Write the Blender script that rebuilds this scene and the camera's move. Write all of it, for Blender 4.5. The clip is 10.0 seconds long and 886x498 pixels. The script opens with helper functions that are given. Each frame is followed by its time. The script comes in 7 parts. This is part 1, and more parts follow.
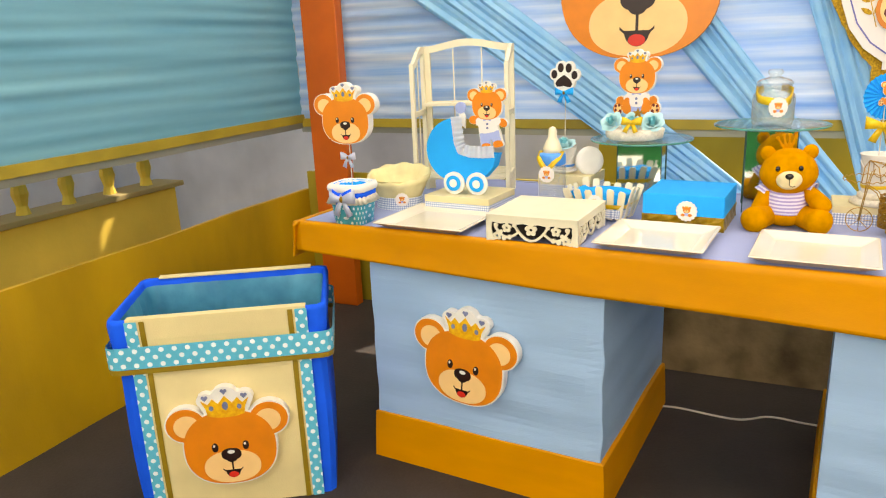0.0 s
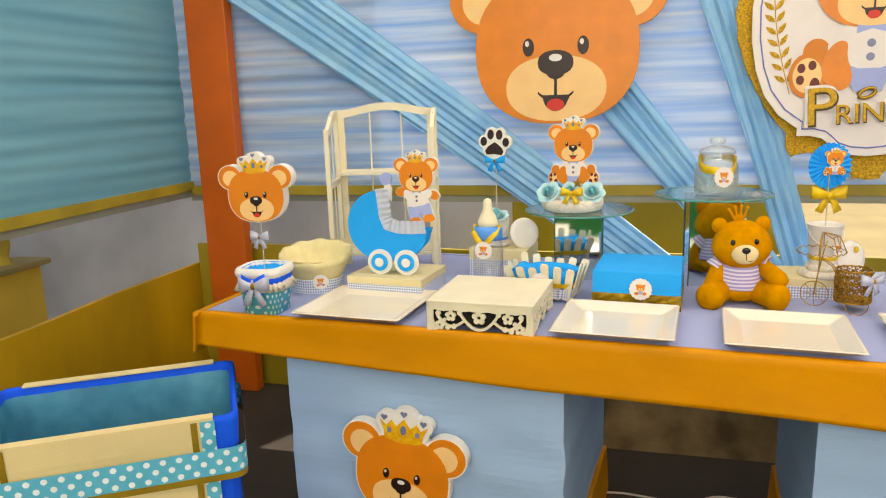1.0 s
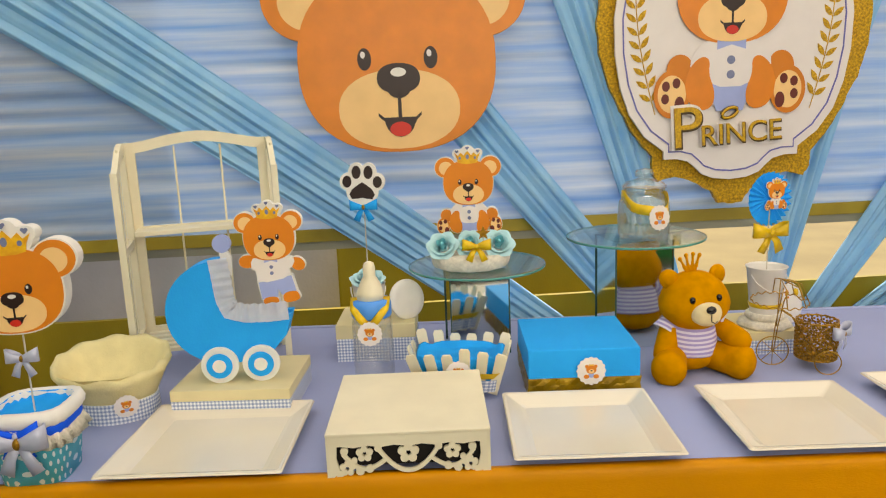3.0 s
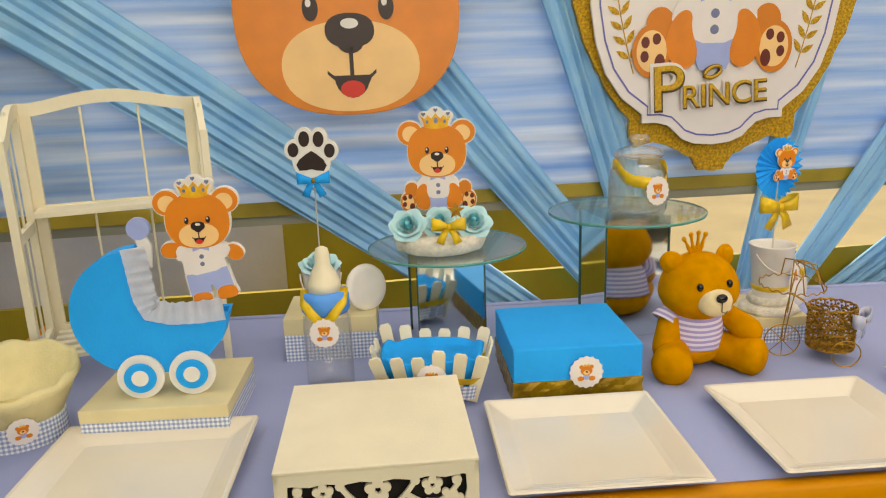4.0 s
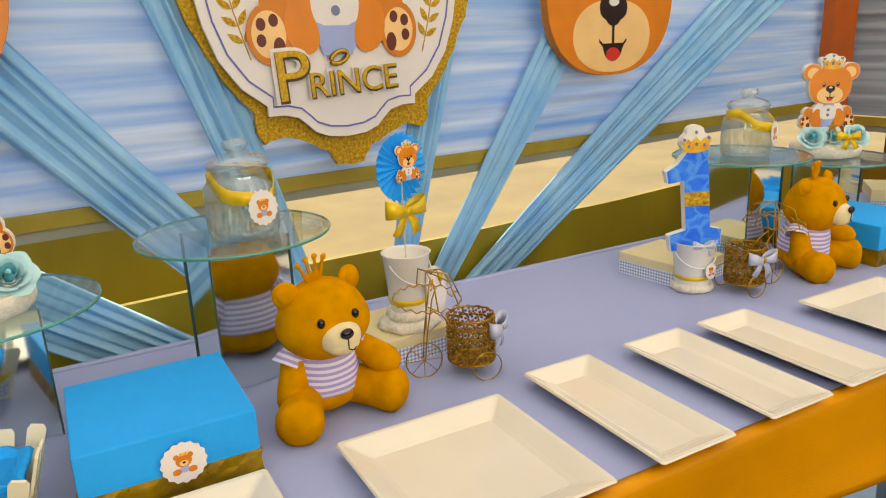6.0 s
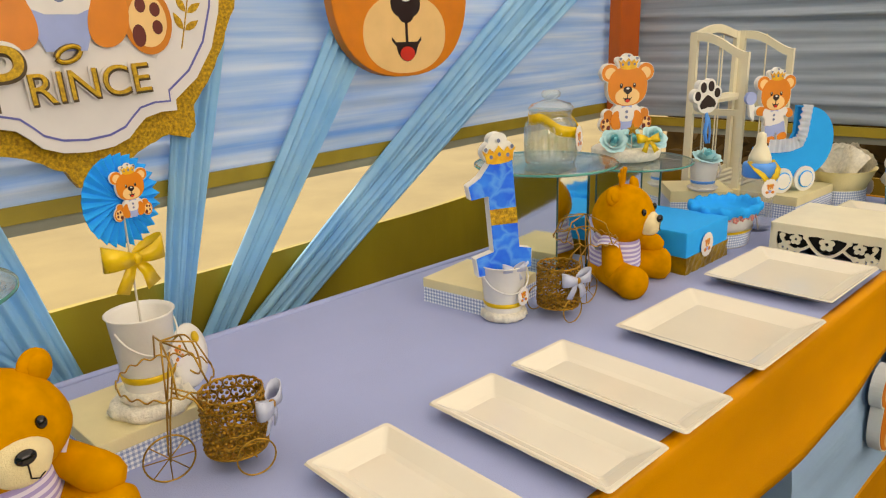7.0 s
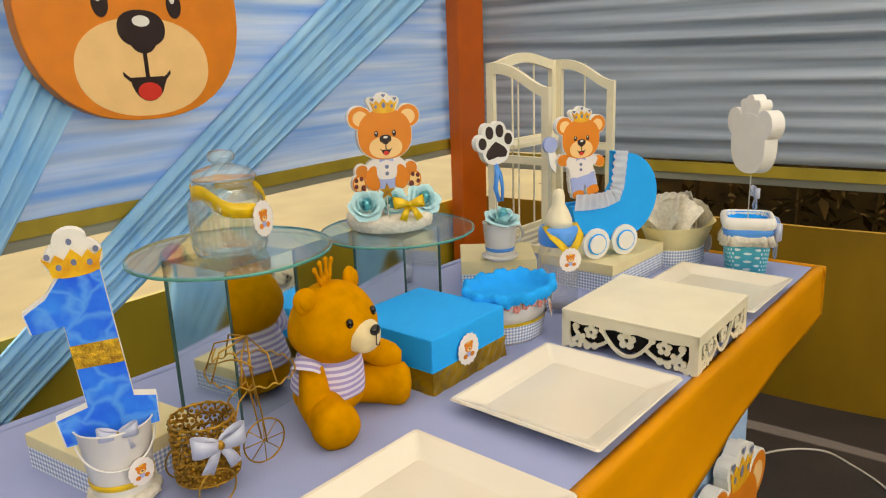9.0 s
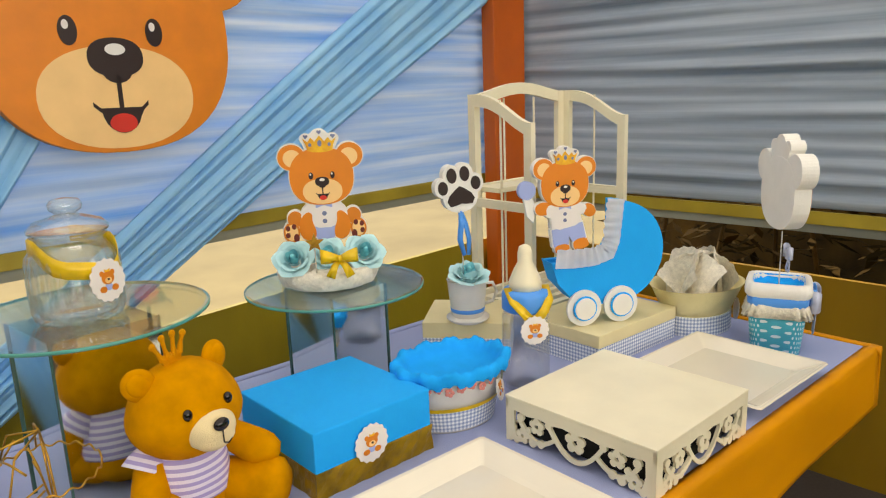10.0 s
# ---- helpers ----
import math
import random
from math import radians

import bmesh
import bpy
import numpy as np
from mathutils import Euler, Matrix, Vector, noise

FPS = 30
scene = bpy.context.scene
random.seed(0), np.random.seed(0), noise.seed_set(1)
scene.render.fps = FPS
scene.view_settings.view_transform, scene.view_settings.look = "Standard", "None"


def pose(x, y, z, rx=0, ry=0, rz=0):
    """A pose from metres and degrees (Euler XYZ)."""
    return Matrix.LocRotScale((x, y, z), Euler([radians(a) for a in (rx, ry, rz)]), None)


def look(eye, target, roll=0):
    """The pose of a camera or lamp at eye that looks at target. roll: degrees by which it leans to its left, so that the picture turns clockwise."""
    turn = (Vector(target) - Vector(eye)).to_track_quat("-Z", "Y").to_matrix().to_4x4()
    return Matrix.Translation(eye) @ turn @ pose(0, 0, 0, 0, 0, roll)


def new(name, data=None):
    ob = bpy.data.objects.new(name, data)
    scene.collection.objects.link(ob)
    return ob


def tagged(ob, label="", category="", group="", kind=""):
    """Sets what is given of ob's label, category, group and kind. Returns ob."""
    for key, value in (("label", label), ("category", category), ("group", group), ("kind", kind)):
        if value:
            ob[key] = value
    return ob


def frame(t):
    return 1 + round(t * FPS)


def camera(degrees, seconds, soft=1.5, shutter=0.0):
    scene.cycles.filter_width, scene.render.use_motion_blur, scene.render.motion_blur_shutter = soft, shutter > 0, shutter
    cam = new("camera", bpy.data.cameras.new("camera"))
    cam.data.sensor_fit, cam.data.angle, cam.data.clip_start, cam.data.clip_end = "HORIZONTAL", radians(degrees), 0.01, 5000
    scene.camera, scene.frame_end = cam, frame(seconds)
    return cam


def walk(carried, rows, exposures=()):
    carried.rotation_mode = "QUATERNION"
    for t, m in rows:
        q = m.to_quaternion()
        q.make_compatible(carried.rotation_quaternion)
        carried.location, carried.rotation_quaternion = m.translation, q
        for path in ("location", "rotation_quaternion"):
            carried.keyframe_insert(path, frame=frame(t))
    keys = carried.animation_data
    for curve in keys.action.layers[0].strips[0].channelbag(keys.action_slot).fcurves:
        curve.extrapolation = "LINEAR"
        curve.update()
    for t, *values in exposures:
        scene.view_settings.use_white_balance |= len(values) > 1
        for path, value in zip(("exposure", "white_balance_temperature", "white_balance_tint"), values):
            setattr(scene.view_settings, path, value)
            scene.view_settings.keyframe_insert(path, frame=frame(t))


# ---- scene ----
cam = camera(63.2, 10.0, soft=1.15)
PATH = [
    (0, (-0.423, -1.652, 1.262), (-1.38, 0.018, 0.72), -2.4),
    (0.5, (-0.556, -1.582, 1.264), (-1.369, 0.188, 0.811), -2.1),
    (1, (-0.645, -1.483, 1.285), (-1.322, 0.354, 0.88), -1.9),
    (1.5, (-0.718, -1.319, 1.3), (-1.387, 0.533, 0.948), -2.2),
    (2, (-0.822, -1.188, 1.303), (-1.39, 0.702, 0.983), -2.7),
    (2.5, (-0.983, -1.096, 1.312), (-1.202, 0.861, 0.965), -2.4),
    (2.7, (-1.01, -1.064, 1.31), (-1.135, 0.9, 0.954), -2.5),
    (3.8, (-1.063, -0.818, 1.309), (-0.977, 1.124, 0.837), -1.6),
    (4, (-1.069, -0.778, 1.296), (-0.959, 1.159, 0.813), -2.1),
    (4.5, (-1.129, -0.691, 1.292), (-0.713, 1.199, 0.786), -2.3),
    (5, (-1.112, -0.637, 1.292), (-0.449, 1.17, 0.749), -1.7),
    (5.5, (-0.994, -0.582, 1.29), (-0.203, 1.169, 0.733), -1.6),
    (5.7, (-0.935, -0.572, 1.296), (-0.11, 1.162, 0.739), -2.0),
    (6.8, (-0.708, -0.412, 1.284), (0.526, 1.057, 0.717), -2.1),
    (7, (-0.663, -0.374, 1.277), (0.648, 1.025, 0.708), -1.8),
    (7.5, (-0.53, -0.368, 1.272), (0.896, 0.914, 0.704), -1.3),
    (8, (-0.338, -0.407, 1.272), (1.044, 0.929, 0.719), -1.7),
    (8.5, (-0.188, -0.408, 1.275), (1.202, 0.921, 0.726), -2.4),
    (9, (-0.046, -0.355, 1.282), (1.414, 0.91, 0.766), -2.2),
    (9.5, (0.12, -0.347, 1.28), (1.571, 0.949, 0.818), -1.2),
    (10, (0.305, -0.4, 1.279), (1.59, 1.069, 0.842), -2.1),
]
EXPOSURE = [(0, 0.70, 7300, 14), (0.5, 0.48, 7300, 14), (1, 0.38, 7300, 14), (1.5, 0.31, 7300, 14), (2.5, 0.10, 7300, 14), (4.5, 0.05, 7300, 14), (5.5, 0.09, 7350, 14), (7.5, 0.07, 7600, 14), (9, 0.10, 7250, 13), (10, 0.12, 6950, 13)]
walk(cam, [(t, look(eye, target, roll)) for t, eye, target, roll in PATH], EXPOSURE)

# ---- world and light ----
ROOM = Matrix.Rotation(radians(5.0), 4, "Z")        # the tent stands at a slight angle to the table
world = bpy.data.worlds.new("sky")
scene.world = world
world.use_nodes = True
_wn = world.node_tree
_sky = _wn.nodes.new("ShaderNodeTexSky")
_sky.sky_type, _sky.sun_disc = "NISHITA", False
_sky.sun_elevation, _sky.sun_rotation = radians(52), radians(25)
_bg = _wn.nodes["Background"]
_bg.inputs["Strength"].default_value = 0.14
_wn.links.new(_sky.outputs[0], _bg.inputs[0])

sun_data = bpy.data.lights.new("sun", "SUN")
sun_data.energy, sun_data.angle, sun_data.color = 5.0, radians(0.6), (1.0, 0.94, 0.84)
sun = new("sun", sun_data)
sun.matrix_world = look((0, 0, 0), (-0.26, -0.56, -0.79))

# area lamp added at the unseen front, filling in for sky light
fill_data = bpy.data.lights.new("front_fill_lamp", "AREA")
fill_data.shape, fill_data.size, fill_data.size_y, fill_data.energy, fill_data.color = "RECTANGLE", 3.6, 1.7, 58.0, (1.0, 0.90, 0.76)
fill_ob = new("front_fill_lamp", fill_data)
fill_ob.matrix_world = ROOM @ look((0.0, -3.3, 2.0), (0.0, 0.6, 0.7))


# ---- materials ----
def lin(h):
    c = [int(h[i:i + 2], 16) / 255 for i in (0, 2, 4)]
    return tuple(v / 12.92 if v <= 0.04045 else ((v + 0.055) / 1.055) ** 2.4 for v in c) + (1.0,)


def material(name, colour, rough=0.6, metal=0.0, vary=0.12, size=30.0, bump=0.1, grain=250.0, stretch=(1, 1, 1), second=None, sheen=0.0, coat=0.0, spec=0.5):
    """A principled surface whose colour wanders between two tones at two scales, with a fine relief."""
    m = bpy.data.materials.new(name)
    m.use_nodes = True
    t = m.node_tree
    b = t.nodes["Principled BSDF"]
    c = lin(colour) if isinstance(colour, str) else (*colour, 1.0)
    d = lin(second) if second else tuple(v * (1 - vary * 1.6) for v in c[:3]) + (1.0,)
    co = t.nodes.new("ShaderNodeTexCoord")
    mp = t.nodes.new("ShaderNodeMapping")
    mp.inputs["Scale"].default_value = stretch
    t.links.new(co.outputs["Object"], mp.inputs[0])
    n1, n2 = t.nodes.new("ShaderNodeTexNoise"), t.nodes.new("ShaderNodeTexNoise")
    n1.inputs["Scale"].default_value, n1.inputs["Detail"].default_value = size, 4
    n2.inputs["Scale"].default_value, n2.inputs["Detail"].default_value = grain, 3
    for n in (n1, n2):
        t.links.new(mp.outputs[0], n.inputs["Vector"])
    mr = t.nodes.new("ShaderNodeMapRange")
    mr.inputs[1].default_value, mr.inputs[2].default_value = 0.3, 0.72
    t.links.new(n1.outputs[0], mr.inputs[0])
    mix = t.nodes.new("ShaderNodeMix")
    mix.data_type = "RGBA"
    mix.inputs[6].default_value, mix.inputs[7].default_value = c, d
    t.links.new(mr.outputs[0], mix.inputs[0])
    t.links.new(mix.outputs[2], b.inputs["Base Color"])
    b.inputs["Roughness"].default_value, b.inputs["Metallic"].default_value = rough, metal
    b.inputs["Specular IOR Level"].default_value = spec
    if sheen:
        b.inputs["Sheen Weight"].default_value = sheen
    if coat:
        b.inputs["Coat Weight"].default_value = coat
        b.inputs["Coat Roughness"].default_value = 0.15
    rr = t.nodes.new("ShaderNodeMapRange")
    rr.inputs[3].default_value, rr.inputs[4].default_value = max(rough - 0.07, 0.02), min(rough + 0.08, 1.0)
    t.links.new(n2.outputs[0], rr.inputs[0])
    t.links.new(rr.outputs[0], b.inputs["Roughness"])
    if bump:
        bp = t.nodes.new("ShaderNodeBump")
        bp.inputs["Strength"].default_value, bp.inputs["Distance"].default_value = bump, 0.004
        t.links.new(n2.outputs[0], bp.inputs["Height"])
        t.links.new(bp.outputs[0], b.inputs["Normal"])
    return m


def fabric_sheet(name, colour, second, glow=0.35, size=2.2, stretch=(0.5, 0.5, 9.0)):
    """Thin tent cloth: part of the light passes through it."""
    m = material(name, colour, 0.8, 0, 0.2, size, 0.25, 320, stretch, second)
    t = m.node_tree
    b, out = t.nodes["Principled BSDF"], t.nodes["Material Output"]
    tr, mx = t.nodes.new("ShaderNodeBsdfTranslucent"), t.nodes.new("ShaderNodeMixShader")
    src = b.inputs["Base Color"].links[0].from_socket
    t.links.new(src, tr.inputs[0])
    mx.inputs[0].default_value = glow
    t.links.new(b.outputs[0], mx.inputs[1])
    t.links.new(tr.outputs[0], mx.inputs[2])
    t.links.new(mx.outputs[0], out.inputs[0])
    return m


def dotted(name, ground, dot, spacing, radius):
    """Ribbon cloth printed with staggered round dots, over a u-v unwrapped strip."""
    m = material(name, ground, 0.55, 0, 0.08, 40, 0.1)
    t = m.node_tree
    b = t.nodes["Principled BSDF"]
    uv = t.nodes.new("ShaderNodeUVMap")
    sx = t.nodes.new("ShaderNodeSeparateXYZ")
    t.links.new(uv.outputs[0], sx.inputs[0])

    def op(kind, a, b2=None):
        n = t.nodes.new("ShaderNodeMath")
        n.operation = kind
        for k, v in enumerate((a, b2)):
            if v is None:
                continue
            if isinstance(v, (int, float)):
                n.inputs[k].default_value = v
            else:
                t.links.new(v, n.inputs[k])
        return n.outputs[0]
    row = op("DIVIDE", sx.outputs[1], spacing * 0.6)
    rowi = op("FLOOR", row)
    shift = op("MULTIPLY", op("MODULO", rowi, 2.0), 0.5)
    col = op("ADD", op("DIVIDE", sx.outputs[0], spacing), shift)
    fx = op("MULTIPLY", op("SUBTRACT", op("FRACT", col), 0.5), spacing)
    fy = op("MULTIPLY", op("SUBTRACT", op("FRACT", row), 0.5), spacing * 0.6)
    dist = op("SQRT", op("ADD", op("MULTIPLY", fx, fx), op("MULTIPLY", fy, fy)))
    inside = op("LESS_THAN", dist, radius)
    mix = t.nodes.new("ShaderNodeMix")
    mix.data_type = "RGBA"
    t.links.new(inside, mix.inputs[0])
    t.links.new(b.inputs["Base Color"].links[0].from_socket, mix.inputs[6])
    mix.inputs[7].default_value = lin(dot)
    t.links.new(mix.outputs[2], b.inputs["Base Color"])
    return m


def checked(name, a, b_, c_, cell):
    """Gingham: two sets of woven stripes crossing, by the strip's own u-v in metres."""
    m = material(name, a, 0.8, 0, 0.05, 40, 0.1)
    t = m.node_tree
    b = t.nodes["Principled BSDF"]
    uv = t.nodes.new("ShaderNodeUVMap")
    sx = t.nodes.new("ShaderNodeSeparateXYZ")
    t.links.new(uv.outputs[0], sx.inputs[0])
    hits = []
    for k in (0, 1):
        d = t.nodes.new("ShaderNodeMath")
        d.operation = "DIVIDE"
        d.inputs[1].default_value = cell * 2
        t.links.new(sx.outputs[k], d.inputs[0])
        f = t.nodes.new("ShaderNodeMath")
        f.operation = "FRACT"
        t.links.new(d.outputs[0], f.inputs[0])
        g = t.nodes.new("ShaderNodeMath")
        g.operation = "GREATER_THAN"
        g.inputs[1].default_value = 0.5
        t.links.new(f.outputs[0], g.inputs[0])
        hits.append(g.outputs[0])
    s = t.nodes.new("ShaderNodeMath")
    s.operation = "ADD"
    t.links.new(hits[0], s.inputs[0]), t.links.new(hits[1], s.inputs[1])
    ramp = t.nodes.new("ShaderNodeValToRGB")
    ramp.color_ramp.interpolation = "CONSTANT"
    e = ramp.color_ramp.elements
    e[0].position, e[0].color = 0.0, lin(a)
    e[1].position, e[1].color = 0.4, lin(b_)
    x = e.new(0.8)
    x.color = lin(c_)
    h = t.nodes.new("ShaderNodeMath")
    h.operation = "MULTIPLY"
    h.inputs[1].default_value = 0.5
    t.links.new(s.outputs[0], h.inputs[0])
    t.links.new(h.outputs[0], ramp.inputs[0])
    t.links.new(ramp.outputs[0], b.inputs["Base Color"])
    return m


def striped(name, a, b_, period, axis=2):
    m = material(name, a, 0.85, 0, 0.06, 60, 0.2, 500)
    t = m.node_tree
    b = t.nodes["Principled BSDF"]
    co, sx = t.nodes.new("ShaderNodeTexCoord"), t.nodes.new("ShaderNodeSeparateXYZ")
    t.links.new(co.outputs["Object"], sx.inputs[0])
    d, f, g = (t.nodes.new("ShaderNodeMath") for _ in range(3))
    d.operation, f.operation, g.operation = "DIVIDE", "FRACT", "GREATER_THAN"
    d.inputs[1].default_value, g.inputs[1].default_value = period, 0.5
    t.links.new(sx.outputs[axis], d.inputs[0]), t.links.new(d.outputs[0], f.inputs[0]), t.links.new(f.outputs[0], g.inputs[0])
    mix = t.nodes.new("ShaderNodeMix")
    mix.data_type = "RGBA"
    mix.inputs[6].default_value, mix.inputs[7].default_value = lin(a), lin(b_)
    t.links.new(g.outputs[0], mix.inputs[0])
    t.links.new(mix.outputs[2], b.inputs["Base Color"])
    return m


def glass(name, tint, haze=0.06, ior=1.45, shine=0.06):
    """Thin clear glass: it lets the view through, mirrors at a slant, and has a faint white veil painted in for its
    glare.
    """
    m = bpy.data.materials.new(name)
    m.use_nodes = True
    t = m.node_tree
    t.nodes.remove(t.nodes["Principled BSDF"])
    out = t.nodes["Material Output"]
    clear, gloss, veil = t.nodes.new("ShaderNodeBsdfTransparent"), t.nodes.new("ShaderNodeBsdfGlossy"), t.nodes.new("ShaderNodeBsdfDiffuse")
    clear.inputs[0].default_value = lin(tint)
    gloss.inputs["Roughness"].default_value = 0.04
    veil.inputs[0].default_value = (0.8, 0.82, 0.8, 1)
    lw = t.nodes.new("ShaderNodeLayerWeight")
    lw.inputs[0].default_value = 0.5
    pw, fr = t.nodes.new("ShaderNodeMath"), t.nodes.new("ShaderNodeMath")
    pw.operation, fr.operation = "POWER", "MULTIPLY_ADD"
    pw.inputs[1].default_value, fr.inputs[1].default_value, fr.inputs[2].default_value = 3.0, ior - 0.8, shine
    t.links.new(lw.outputs["Facing"], pw.inputs[0])
    t.links.new(pw.outputs[0], fr.inputs[0])
    a, b = t.nodes.new("ShaderNodeMixShader"), t.nodes.new("ShaderNodeMixShader")
    a.inputs[0].default_value = haze
    t.links.new(clear.outputs[0], a.inputs[1]), t.links.new(veil.outputs[0], a.inputs[2])
    t.links.new(fr.outputs[0], b.inputs[0])
    t.links.new(a.outputs[0], b.inputs[1]), t.links.new(gloss.outputs[0], b.inputs[2])
    t.links.new(b.outputs[0], out.inputs[0])
    return m


